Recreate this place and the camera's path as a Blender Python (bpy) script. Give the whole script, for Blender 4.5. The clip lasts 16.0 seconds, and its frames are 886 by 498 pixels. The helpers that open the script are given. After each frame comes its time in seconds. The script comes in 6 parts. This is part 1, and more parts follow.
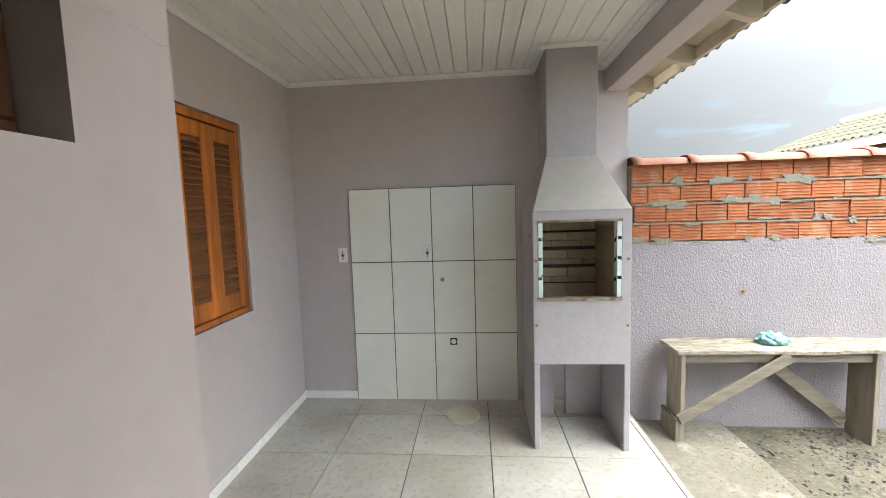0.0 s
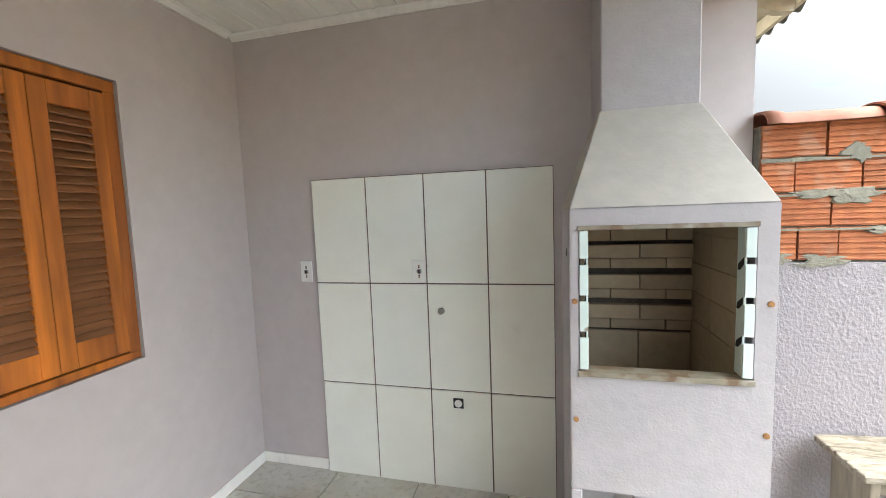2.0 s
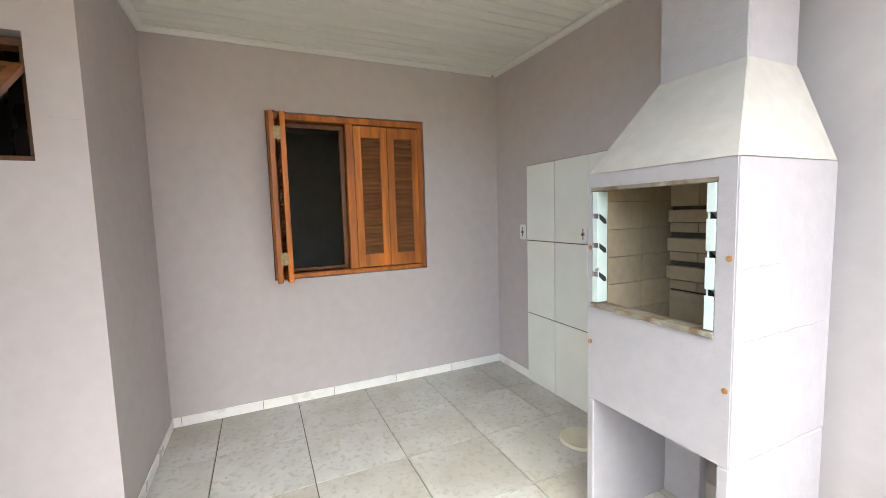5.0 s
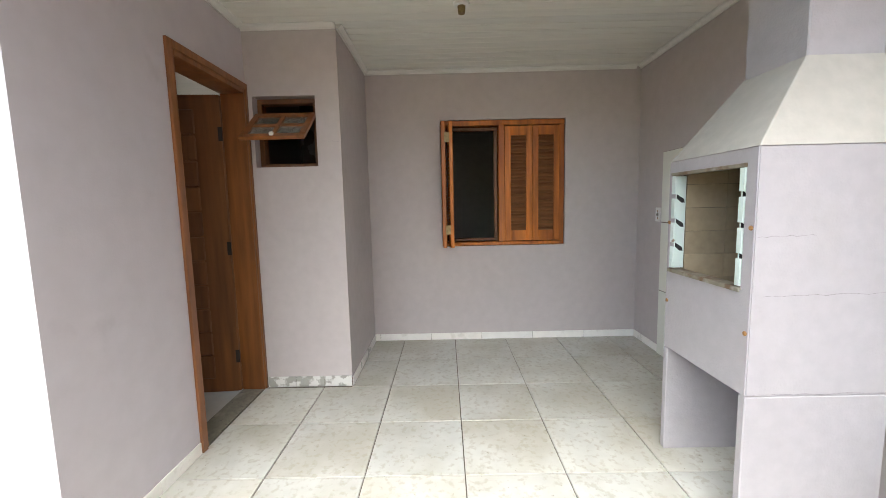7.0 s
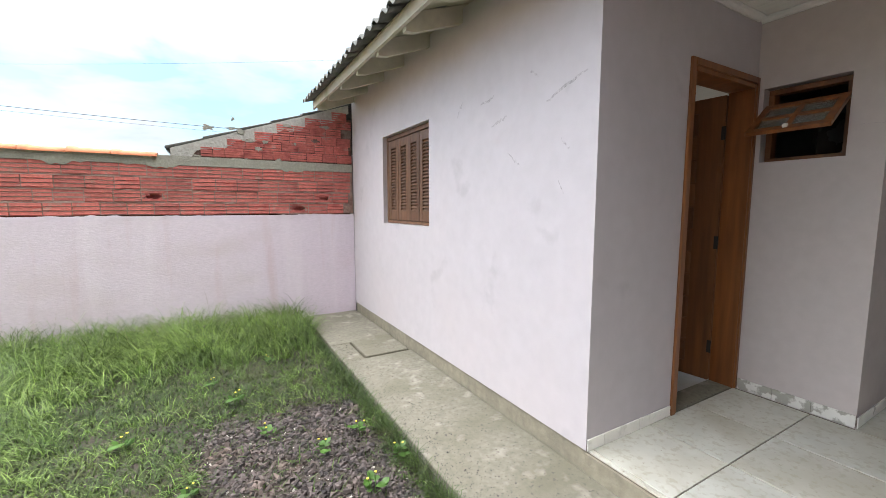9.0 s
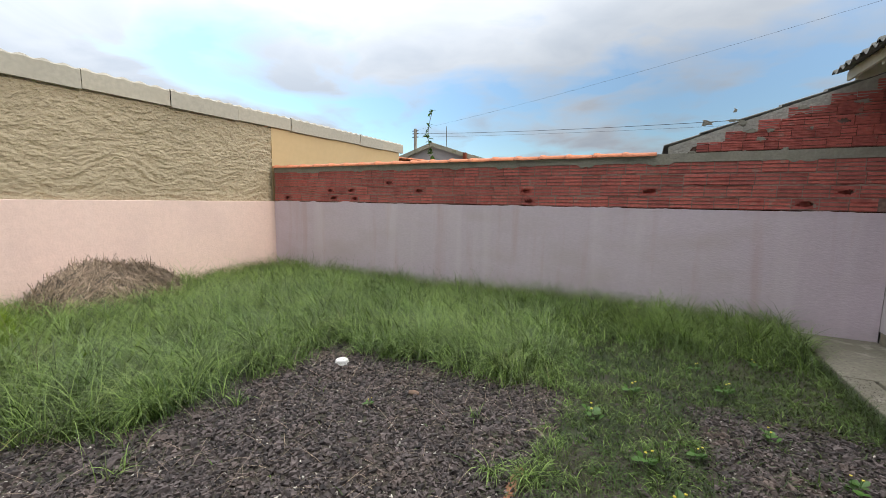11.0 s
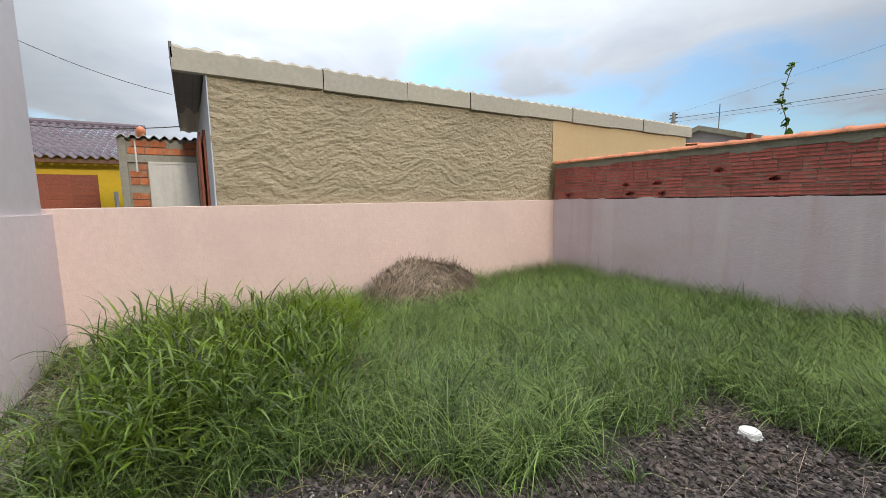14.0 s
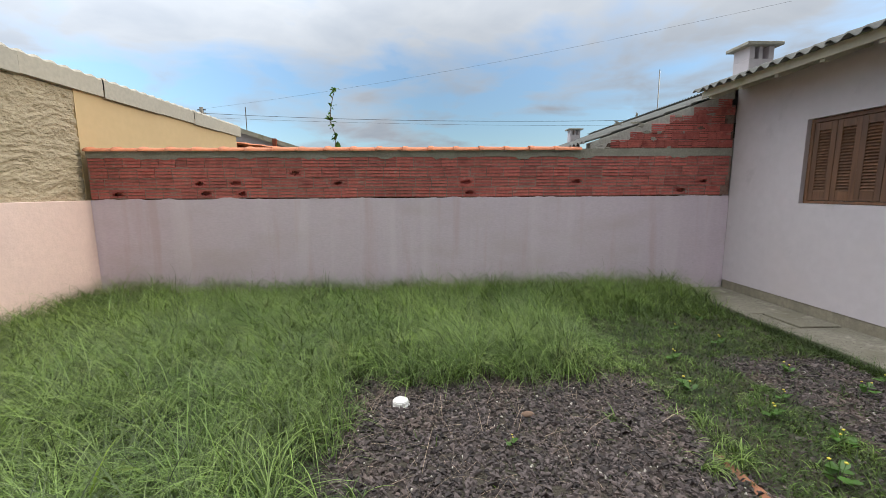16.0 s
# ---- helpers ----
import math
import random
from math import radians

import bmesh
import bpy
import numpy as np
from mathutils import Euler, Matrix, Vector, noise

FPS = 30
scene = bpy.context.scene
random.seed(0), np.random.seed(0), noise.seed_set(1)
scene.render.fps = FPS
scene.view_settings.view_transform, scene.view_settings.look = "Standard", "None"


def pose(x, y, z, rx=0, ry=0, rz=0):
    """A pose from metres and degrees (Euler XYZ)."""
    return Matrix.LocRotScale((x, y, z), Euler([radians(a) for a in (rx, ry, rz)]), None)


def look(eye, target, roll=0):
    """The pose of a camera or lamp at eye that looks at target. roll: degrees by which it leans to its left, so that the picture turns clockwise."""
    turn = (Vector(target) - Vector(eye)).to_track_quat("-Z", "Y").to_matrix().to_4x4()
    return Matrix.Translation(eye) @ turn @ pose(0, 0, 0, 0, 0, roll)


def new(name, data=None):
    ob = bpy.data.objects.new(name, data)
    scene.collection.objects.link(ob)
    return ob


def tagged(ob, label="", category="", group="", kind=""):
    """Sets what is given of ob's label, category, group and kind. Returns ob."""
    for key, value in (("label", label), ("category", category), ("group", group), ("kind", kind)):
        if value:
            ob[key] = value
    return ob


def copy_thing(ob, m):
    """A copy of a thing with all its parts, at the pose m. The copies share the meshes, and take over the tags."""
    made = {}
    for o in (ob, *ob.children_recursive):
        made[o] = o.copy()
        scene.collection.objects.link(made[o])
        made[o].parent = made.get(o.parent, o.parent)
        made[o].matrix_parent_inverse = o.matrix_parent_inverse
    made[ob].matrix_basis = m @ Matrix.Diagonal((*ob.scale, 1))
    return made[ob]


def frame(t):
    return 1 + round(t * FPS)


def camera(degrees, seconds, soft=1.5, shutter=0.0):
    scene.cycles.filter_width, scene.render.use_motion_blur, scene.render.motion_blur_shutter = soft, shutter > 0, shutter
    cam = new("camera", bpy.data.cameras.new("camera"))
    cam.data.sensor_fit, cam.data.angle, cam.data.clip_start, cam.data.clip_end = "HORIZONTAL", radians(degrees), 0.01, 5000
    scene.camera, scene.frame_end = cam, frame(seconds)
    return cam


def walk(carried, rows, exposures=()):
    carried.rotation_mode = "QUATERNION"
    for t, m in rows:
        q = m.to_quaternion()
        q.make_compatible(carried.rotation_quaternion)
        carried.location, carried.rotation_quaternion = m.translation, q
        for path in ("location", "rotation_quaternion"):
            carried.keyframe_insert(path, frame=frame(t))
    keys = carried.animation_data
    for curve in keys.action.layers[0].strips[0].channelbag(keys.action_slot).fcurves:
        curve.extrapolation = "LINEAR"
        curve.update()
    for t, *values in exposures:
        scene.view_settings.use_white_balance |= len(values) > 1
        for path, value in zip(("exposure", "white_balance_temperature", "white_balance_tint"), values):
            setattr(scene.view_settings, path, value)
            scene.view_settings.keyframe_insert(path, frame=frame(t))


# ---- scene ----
cam = camera(95.5, 16.0, soft=0.8)
PATH = [
    (0, (0.088, -0.070, 1.660), (-0.074, 1.914, 1.479), -1.75),
    (0.5, (0.096, 0.241, 1.66), (-0.091, 2.223, 1.469), -2.0),
    (1, (0.16, 0.558, 1.668), (-0.052, 2.538, 1.48), -2.0),
    (1.5, (0.205, 0.823, 1.672), (-0.106, 2.79, 1.485), -2.1),
    (2, (0.348, 1.0, 1.652), (-0.144, 2.931, 1.472), -2.1),
    (2.5, (0.514, 1.033, 1.642), (-0.212, 2.888, 1.465), -2.1),
    (3, (0.678, 1.006, 1.607), (-0.32, 2.731, 1.439), -1.9),
    (3.5, (0.963, 1.069, 1.541), (-0.328, 2.588, 1.379), -1.7),
    (3.7, (1.033, 1.013, 1.56), (-0.325, 2.471, 1.386), -1.7),
    (5.8, (2.066, 1.185, 1.48), (0.118, 1.597, 1.297), -1.4),
    (6, (2.151, 1.206, 1.477), (0.19, 1.547, 1.283), -1.4),
    (6.5, (2.332, 1.236, 1.474), (0.351, 1.412, 1.266), -1.3),
    (7, (2.409, 1.208, 1.468), (0.42, 1.192, 1.252), -1.3),
    (7.5, (2.482, 1.174, 1.47), (0.518, 0.865, 1.253), -1.1),
    (8, (2.546, 1.163, 1.481), (0.718, 0.383, 1.266), -1.0),
    (8.5, (2.636, 1.172, 1.474), (1.13, -0.127, 1.26), -0.6),
    (9, (2.785, 1.232, 1.461), (1.793, -0.492, 1.253), 0.0),
    (9.5, (2.937, 1.312, 1.453), (2.468, -0.621, 1.244), 0.8),
    (10, (3.041, 1.414, 1.48), (3.048, -0.573, 1.25), 0.3),
    (10.2, (3.086, 1.473, 1.464), (3.268, -0.505, 1.232), 0.6),
    (12.3, (3.697, 1.494, 1.403), (5.34, 0.377, 1.173), -0.5),
    (12.5, (3.793, 1.483, 1.395), (5.479, 0.432, 1.163), -0.6),
    (13, (4.062, 1.514, 1.374), (5.803, 0.557, 1.143), -0.6),
    (13.5, (4.323, 1.544, 1.37), (6.062, 0.585, 1.132), -0.8),
    (14, (4.6, 1.525, 1.383), (6.286, 0.476, 1.144), -0.9),
    (14.5, (4.861, 1.534, 1.385), (6.4, 0.279, 1.145), -1.2),
    (15, (5.078, 1.515, 1.391), (6.294, -0.052, 1.135), -1.2),
    (15.5, (5.201, 1.425, 1.387), (5.856, -0.447, 1.13), -0.7),
    (16, (5.298, 1.478, 1.451), (5.222, -0.5, 1.167), -0.4),
]
EXPOSURES = [(0, 2.38, 6400, 10), (0.5, 2.53, 6400, 10), (1.5, 2.77, 6400, 10), (3.5, 2.93, 6400, 10), (6, 2.52, 6400, 10), (6.5, 2.41, 6400, 10), (7.0, 2.24, 6400, 10), (7.5, 1.99, 6400, 10), (8.0, 1.85, 6400, 10), (8.5, 1.68, 6280, 10), (9.0, 1.41, 6280, 10), (9.5, 0.98, 6280, 10), (10.2, 0.41, 6280, 10), (12.3, 0.11, 6280, 10), (14.5, 0.03, 6280, 10), (16, 0.21, 6280, 10)]
walk(cam, [(t, look(eye, target, roll)) for t, eye, target, roll in PATH], EXPOSURES)

# ---- world, sun ----
SUN_WAY = Vector((1.0, 0.0, -0.38)).normalized()
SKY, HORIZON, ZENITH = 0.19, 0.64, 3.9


def build_world():
    world = bpy.data.worlds.new("sky")
    scene.world = world
    world.use_nodes = True
    nt = world.node_tree
    nt.nodes.clear()
    N, L = nt.nodes.new, nt.links.new
    out, bg, sky = N("ShaderNodeOutputWorld"), N("ShaderNodeBackground"), N("ShaderNodeTexSky")
    sky.sky_type, sky.sun_disc = "NISHITA", False
    sky.sun_elevation = math.asin(-SUN_WAY.z)
    sky.sun_rotation = math.atan2(-SUN_WAY.x, -SUN_WAY.y)
    sky.air_density, sky.dust_density, sky.ozone_density = 1.0, 0.6, 2.0
    coord = N("ShaderNodeTexCoord")
    sep = N("ShaderNodeSeparateXYZ")
    L(coord.outputs["Generated"], sep.inputs[0])
    up = N("ShaderNodeMath"); up.operation = "MAXIMUM"; up.inputs[1].default_value = 0.0
    L(sep.outputs["Z"], up.inputs[0])
    add = N("ShaderNodeMath"); add.operation = "ADD"; add.inputs[1].default_value = 0.16
    L(up.outputs[0], add.inputs[0])
    comb = N("ShaderNodeCombineXYZ")
    for k, axis in enumerate("XY"):
        d = N("ShaderNodeMath"); d.operation = "DIVIDE"
        L(sep.outputs[axis], d.inputs[0]); L(add.outputs[0], d.inputs[1])
        L(d.outputs[0], comb.inputs[k])
    big, fine = N("ShaderNodeTexNoise"), N("ShaderNodeTexNoise")
    for n, sc, det, dist in ((big, 0.62, 7.0, 0.7), (fine, 2.3, 9.0, 0.4)):
        n.inputs["Scale"].default_value, n.inputs["Detail"].default_value, n.inputs["Distortion"].default_value = sc, det, dist
        L(comb.outputs[0], n.inputs["Vector"])
    mixn = N("ShaderNodeMath"); mixn.operation = "MULTIPLY_ADD"; mixn.inputs[1].default_value = 0.50
    L(fine.outputs["Fac"], mixn.inputs[0]); L(big.outputs["Fac"], mixn.inputs[2])
    bank = N("ShaderNodeMath"); bank.operation = "MULTIPLY_ADD"; bank.inputs[1].default_value = 0.12
    L(sep.outputs["Y"], bank.inputs[0]); L(mixn.outputs[0], bank.inputs[2])
    # the cover thickens overhead and breaks towards the horizon
    lid = N("ShaderNodeMath"); lid.operation = "MULTIPLY_ADD"; lid.inputs[1].default_value = 0.45
    L(up.outputs[0], lid.inputs[0]); L(bank.outputs[0], lid.inputs[2])
    cover = N("ShaderNodeValToRGB")
    cover.color_ramp.elements[0].position, cover.color_ramp.elements[1].position = 0.63, 0.80
    L(lid.outputs[0], cover.inputs[0])
    # cloud shade: bright rims, greyer bellies
    shade = N("ShaderNodeValToRGB")
    el = shade.color_ramp.elements
    el[0].position, el[0].color = 0.34, (0.575, 0.605, 0.64, 1)
    el[1].position, el[1].color = 0.66, (0.43, 0.475, 0.535, 1)
    L(fine.outputs["Fac"], shade.inputs[0])
    # shade put into the north sky's colour and strength to keep it unclipped
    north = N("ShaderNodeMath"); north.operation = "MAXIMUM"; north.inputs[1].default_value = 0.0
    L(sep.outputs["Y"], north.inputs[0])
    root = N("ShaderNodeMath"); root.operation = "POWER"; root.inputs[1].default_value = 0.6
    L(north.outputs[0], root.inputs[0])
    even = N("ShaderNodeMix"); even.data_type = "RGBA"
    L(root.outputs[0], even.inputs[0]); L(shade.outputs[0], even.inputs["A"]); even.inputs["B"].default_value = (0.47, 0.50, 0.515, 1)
    toned = N("ShaderNodeMix"); toned.data_type = "RGBA"; toned.blend_type = "MULTIPLY"; toned.inputs[0].default_value = 1.0
    L(sky.outputs[0], toned.inputs["A"]); toned.inputs["B"].default_value = (SKY * 0.95, SKY, SKY * 1.0, 1)
    mix = N("ShaderNodeMix"); mix.data_type = "RGBA"
    L(cover.outputs[0], mix.inputs[0]); L(toned.outputs["Result"], mix.inputs["A"]); L(even.outputs["Result"], mix.inputs["B"])
    # overhead sky strengthened beyond natural overcast, out of view, to light yard and patio
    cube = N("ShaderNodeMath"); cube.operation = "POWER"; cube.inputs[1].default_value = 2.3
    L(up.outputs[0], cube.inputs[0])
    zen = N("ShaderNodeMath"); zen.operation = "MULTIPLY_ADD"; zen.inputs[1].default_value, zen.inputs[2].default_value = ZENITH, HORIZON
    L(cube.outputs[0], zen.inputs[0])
    # strength dimmed towards the north, down to 0.19
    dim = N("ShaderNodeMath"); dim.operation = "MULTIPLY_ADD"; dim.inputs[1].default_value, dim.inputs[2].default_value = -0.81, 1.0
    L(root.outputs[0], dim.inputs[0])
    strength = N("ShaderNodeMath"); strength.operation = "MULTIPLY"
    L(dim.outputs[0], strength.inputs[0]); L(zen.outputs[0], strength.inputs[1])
    # extra light put into the east sky to brighten the east-facing patio walls
    east = N("ShaderNodeMath"); east.operation = "MAXIMUM"; east.inputs[1].default_value = 0.0
    L(sep.outputs["X"], east.inputs[0])
    east_gain = N("ShaderNodeMath"); east_gain.operation = "MULTIPLY_ADD"; east_gain.inputs[1].default_value, east_gain.inputs[2].default_value = 0.85, 1.0
    L(east.outputs[0], east_gain.inputs[0])
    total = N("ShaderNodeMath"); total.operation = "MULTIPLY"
    L(strength.outputs[0], total.inputs[0]); L(east_gain.outputs[0], total.inputs[1])
    warm = N("ShaderNodeMix"); warm.data_type = "RGBA"
    warm.inputs["B"].default_value = (1.0, 0.97, 0.92, 1)
    L(cube.outputs[0], warm.inputs[0]); L(mix.outputs["Result"], warm.inputs["A"])
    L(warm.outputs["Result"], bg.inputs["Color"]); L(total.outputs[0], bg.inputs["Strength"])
    L(bg.outputs[0], out.inputs[0])


build_world()
sun = new("sun", bpy.data.lights.new("sun", "SUN"))
sun.data.energy, sun.data.angle, sun.data.color = 1.5, radians(5.0), (1.0, 0.86, 0.68)
sun.matrix_world = look((0, 0, 20), Vector((0, 0, 20)) + SUN_WAY)


# ---- materials ----
def rgb(r, g, b):
    return tuple(((v / 255 + 0.055) / 1.055) ** 2.4 if v > 10 else v / 3294.6 for v in (r, g, b)) + (1.0,)


def surface(name, colour, rough=0.6, metal=0.0, grain=(60, 0.08), stain=None, bump=(90, 0.2, 0.004), stretch=(1, 1, 1),
            pieces=0.0, islands=0.0, streak=None, coat=0.0, bump2=None, through_light=0.0, voronoi=None):
    """A painted, worn or grown surface. grain: scale, amount; stain: scale, low, high, colour; streak: vertical runs."""
    m = bpy.data.materials.new(name)
    m.use_nodes = True
    nt = m.node_tree
    N, L = nt.nodes.new, nt.links.new
    b = nt.nodes["Principled BSDF"]
    geo, mp = N("ShaderNodeNewGeometry"), N("ShaderNodeMapping")
    mp.inputs["Scale"].default_value = stretch
    L(geo.outputs["Position"], mp.inputs[0])
    vec = mp.outputs[0]
    if pieces:
        info = N("ShaderNodeObjectInfo")
        off = N("ShaderNodeVectorMath"); off.operation = "MULTIPLY_ADD"
        L(info.outputs["Random"], off.inputs[0]); off.inputs[1].default_value = (37, 53, 71); L(vec, off.inputs[2])
        vec = off.outputs[0]

    def noisy(scale, detail=6.0, v=None):
        n = N("ShaderNodeTexNoise")
        n.inputs["Scale"].default_value, n.inputs["Detail"].default_value = scale, detail
        L(v or vec, n.inputs["Vector"])
        return n.outputs["Fac"]

    def ramp(fac, lo, hi, a=(0, 0, 0, 1), c=(1, 1, 1, 1)):
        r = N("ShaderNodeValToRGB")
        e = r.color_ramp.elements
        e[0].position, e[1].position, e[0].color, e[1].color = lo, hi, a, c
        L(fac, r.inputs[0])
        return r.outputs[0]

    def mixed(fac, a, c, mode="MIX"):
        x = N("ShaderNodeMix"); x.data_type = "RGBA"; x.blend_type = mode
        for socket, v in ((x.inputs[0], fac), (x.inputs["A"], a), (x.inputs["B"], c)):
            if isinstance(v, (tuple, float, int)):
                socket.default_value = v
            else:
                L(v, socket)
        return x.outputs["Result"]

    g0, g1 = 1 - grain[1] * 2, 1 + grain[1] * 1.6
    col = mixed(1.0, colour, ramp(noisy(grain[0]), 0.25, 0.75, (g0, g0, g0, 1), (g1, g1, g1, 1)), "MULTIPLY")
    for st in ([stain] if stain and not isinstance(stain, list) else stain or []):
        f = ramp(noisy(st[0], 8.0), st[1], st[2])
        amt = st[4] if len(st) > 4 else 1.0
        f2 = N("ShaderNodeMath"); f2.operation = "MULTIPLY"; f2.inputs[1].default_value = amt
        L(f, f2.inputs[0])
        col = mixed(f2.outputs[0], col, st[3])
    for streak in ([streak] if streak and not isinstance(streak, list) else streak or []):
        m2 = N("ShaderNodeMapping"); m2.inputs["Scale"].default_value = (1, 1, 0.08)
        L(geo.outputs["Position"], m2.inputs[0])
        f = ramp(noisy(streak[0], 5.0, m2.outputs[0]), streak[1], streak[2])
        f2 = N("ShaderNodeMath"); f2.operation = "MULTIPLY"; f2.inputs[1].default_value = streak[4]
        L(f, f2.inputs[0])
        col = mixed(f2.outputs[0], col, streak[3])
    for amount, source in ((pieces, "p"), (islands, "i")):
        if amount:
            src = info.outputs["Random"] if source == "p" else geo.outputs["Random Per Island"]
            a, c = 1 - amount, 1 + amount
            col = mixed(1.0, col, ramp(src, 0, 1, (a, a, a, 1), (c, c * 0.98, c * 0.95, 1)), "MULTIPLY")
    L(col, b.inputs["Base Color"])
    b.inputs["Metallic"].default_value = metal
    r = N("ShaderNodeMapRange")
    r.inputs["To Min"].default_value, r.inputs["To Max"].default_value = max(0.03, rough - 0.12), min(1, rough + 0.12)
    L(noisy(grain[0] * 0.31), r.inputs[0]); L(r.outputs[0], b.inputs["Roughness"])
    if coat:
        b.inputs["Coat Weight"].default_value = coat
    prev = None
    for bp in (bump2, bump):
        if bp:
            k = N("ShaderNodeBump")
            k.inputs["Strength"].default_value, k.inputs["Distance"].default_value = bp[1], bp[2]
            if voronoi and bp is bump:
                v = N("ShaderNodeTexVoronoi"); v.inputs["Scale"].default_value = voronoi; L(vec, v.inputs["Vector"])
                L(v.outputs["Distance"], k.inputs["Height"])
            else:
                L(noisy(bp[0]), k.inputs["Height"])
            if prev:
                L(prev, k.inputs["Normal"])
            prev = k.outputs[0]
    if prev:
        L(prev, b.inputs["Normal"])
    if through_light:
        t = N("ShaderNodeBsdfTranslucent"); L(col, t.inputs[0])
        mx = N("ShaderNodeMixShader"); mx.inputs[0].default_value = through_light
        L(b.outputs[0], mx.inputs[1]); L(t.outputs[0], mx.inputs[2])
        L(mx.outputs[0], nt.nodes["Material Output"].inputs[0])
    return m


LILAC = (0.50, 0.458, 0.452, 1)
M_PAINT = surface("lilac_paint", LILAC, 0.62, grain=(14, 0.025), stain=[(1.3, 0.55, 0.8, (0.465, 0.425, 0.418, 1), 0.4)], bump=(160, 0.12, 0.003), bump2=(9, 0.08, 0.01))
M_FACADE = surface("lilac_facade_paint", (0.53, 0.495, 0.524, 1), 0.65, grain=(10, 0.025), stain=[(2.6, 0.63, 0.70, (0.36, 0.34, 0.36, 1), 0.38), (0.9, 0.5, 0.8, (0.56, 0.50, 0.51, 1), 0.6)], bump=(140, 0.14, 0.003), bump2=(7, 0.1, 0.012))
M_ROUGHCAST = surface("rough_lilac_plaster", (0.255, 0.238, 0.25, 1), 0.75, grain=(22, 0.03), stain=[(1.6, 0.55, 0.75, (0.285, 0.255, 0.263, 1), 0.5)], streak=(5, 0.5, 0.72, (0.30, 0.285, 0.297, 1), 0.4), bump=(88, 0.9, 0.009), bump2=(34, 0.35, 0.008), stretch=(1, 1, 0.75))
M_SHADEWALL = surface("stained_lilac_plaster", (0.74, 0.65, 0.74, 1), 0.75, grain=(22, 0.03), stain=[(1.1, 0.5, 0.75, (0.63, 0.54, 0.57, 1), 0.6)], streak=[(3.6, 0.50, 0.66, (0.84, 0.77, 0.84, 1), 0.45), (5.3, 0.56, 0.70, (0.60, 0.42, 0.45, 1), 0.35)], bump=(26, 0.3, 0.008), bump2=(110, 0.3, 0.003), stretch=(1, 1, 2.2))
M_FARWALL = surface("smooth_lilac_plaster", (0.72, 0.625, 0.645, 1), 0.75, grain=(18, 0.03), stain=[(1.2, 0.5, 0.75, (0.66, 0.57, 0.59, 1), 0.6)], bump=(45, 0.3, 0.006), bump2=(110, 0.25, 0.003))
M_PINK = surface("pink_plaster", (0.72, 0.56, 0.515, 1), 0.75, grain=(18, 0.03), stain=[(1.2, 0.5, 0.75, (0.60, 0.47, 0.45, 1), 0.6)], streak=(4.0, 0.55, 0.72, (0.72, 0.58, 0.54, 1), 0.5), bump=(45, 0.4, 0.010), bump2=(110, 0.25, 0.004))
M_WHITE = surface("white_gloss_paint", (0.74, 0.74, 0.71, 1), 0.42, grain=(30, 0.03), stain=[(5, 0.62, 0.75, (0.55, 0.54, 0.50, 1), 0.5)], bump=(40, 0.1, 0.003), stretch=(1, 0.12, 1))
M_CEIL = surface("white_ceiling_board", (0.76, 0.76, 0.72, 1), 0.45, grain=(24, 0.03), stain=[(3, 0.6, 0.75, (0.52, 0.52, 0.47, 1), 0.5)], bump=(50, 0.12, 0.003), stretch=(1, 0.1, 1), islands=0.05)
M_TILE = surface("white_wall_tile", (0.82, 0.85, 0.79, 1), 0.22, grain=(5, 0.02), stain=[(3.5, 0.66, 0.8, (0.5, 0.5, 0.45, 1), 0.35)], bump=(6, 0.03, 0.004), pieces=0.02)
M_FLOOR = surface("pale_floor_tile", (0.50, 0.50, 0.46, 1), 0.44, grain=(9, 0.05), stain=[(2.1, 0.42, 0.64, (0.37, 0.345, 0.275, 1), 0.7), (30, 0.52, 0.64, (0.33, 0.30, 0.225, 1), 0.5), (60, 0.70, 0.74, (0.10, 0.085, 0.06, 1), 0.5)], bump=(30, 0.08, 0.003), pieces=0.05)
M_CREAMLID = surface("cream_plastic_lid", (0.60, 0.56, 0.42, 1), 0.5, grain=(9, 0.05), stain=[(5, 0.5, 0.7, (0.45, 0.40, 0.28, 1), 0.5)], bump=(60, 0.1, 0.002))
M_GROUT = surface("dirty_grout", (0.13, 0.105, 0.08, 1), 0.9, grain=(60, 0.15))
M_SKIRT = surface("white_skirting_tile", (0.84, 0.84, 0.81, 1), 0.3, grain=(12, 0.03), stain=[(9, 0.62, 0.70, (0.46, 0.45, 0.40, 1), 0.35)], bump=(8, 0.04, 0.003), pieces=0.03)
M_MARBLE = surface("smeared_white_tile", (0.70, 0.70, 0.67, 1), 0.35, grain=(12, 0.03), stain=[(14, 0.50, 0.56, (0.24, 0.235, 0.20, 1), 0.75)], bump=(8, 0.04, 0.003))
M_WOOD = surface("varnished_wood", (0.50, 0.155, 0.016, 1), 0.5, grain=(26, 0.26), stain=[(7, 0.42, 0.72, (0.24, 0.062, 0.010, 1), 0.8)], bump=(60, 0.15, 0.002), stretch=(1, 1, 0.08), coat=0.10, pieces=0.12)
M_SLAT = surface("varnished_slat_wood", (0.26, 0.115, 0.05, 1), 0.4, grain=(26, 0.2), stain=[(7, 0.4, 0.75, (0.17, 0.075, 0.036, 1), 0.6)], bump=(60, 0.15, 0.002), stretch=(1, 0.1, 1), pieces=0.16)
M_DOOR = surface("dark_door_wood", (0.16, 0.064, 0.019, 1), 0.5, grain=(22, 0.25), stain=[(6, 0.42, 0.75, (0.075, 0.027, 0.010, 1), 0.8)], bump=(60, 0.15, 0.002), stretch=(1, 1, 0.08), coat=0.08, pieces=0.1)
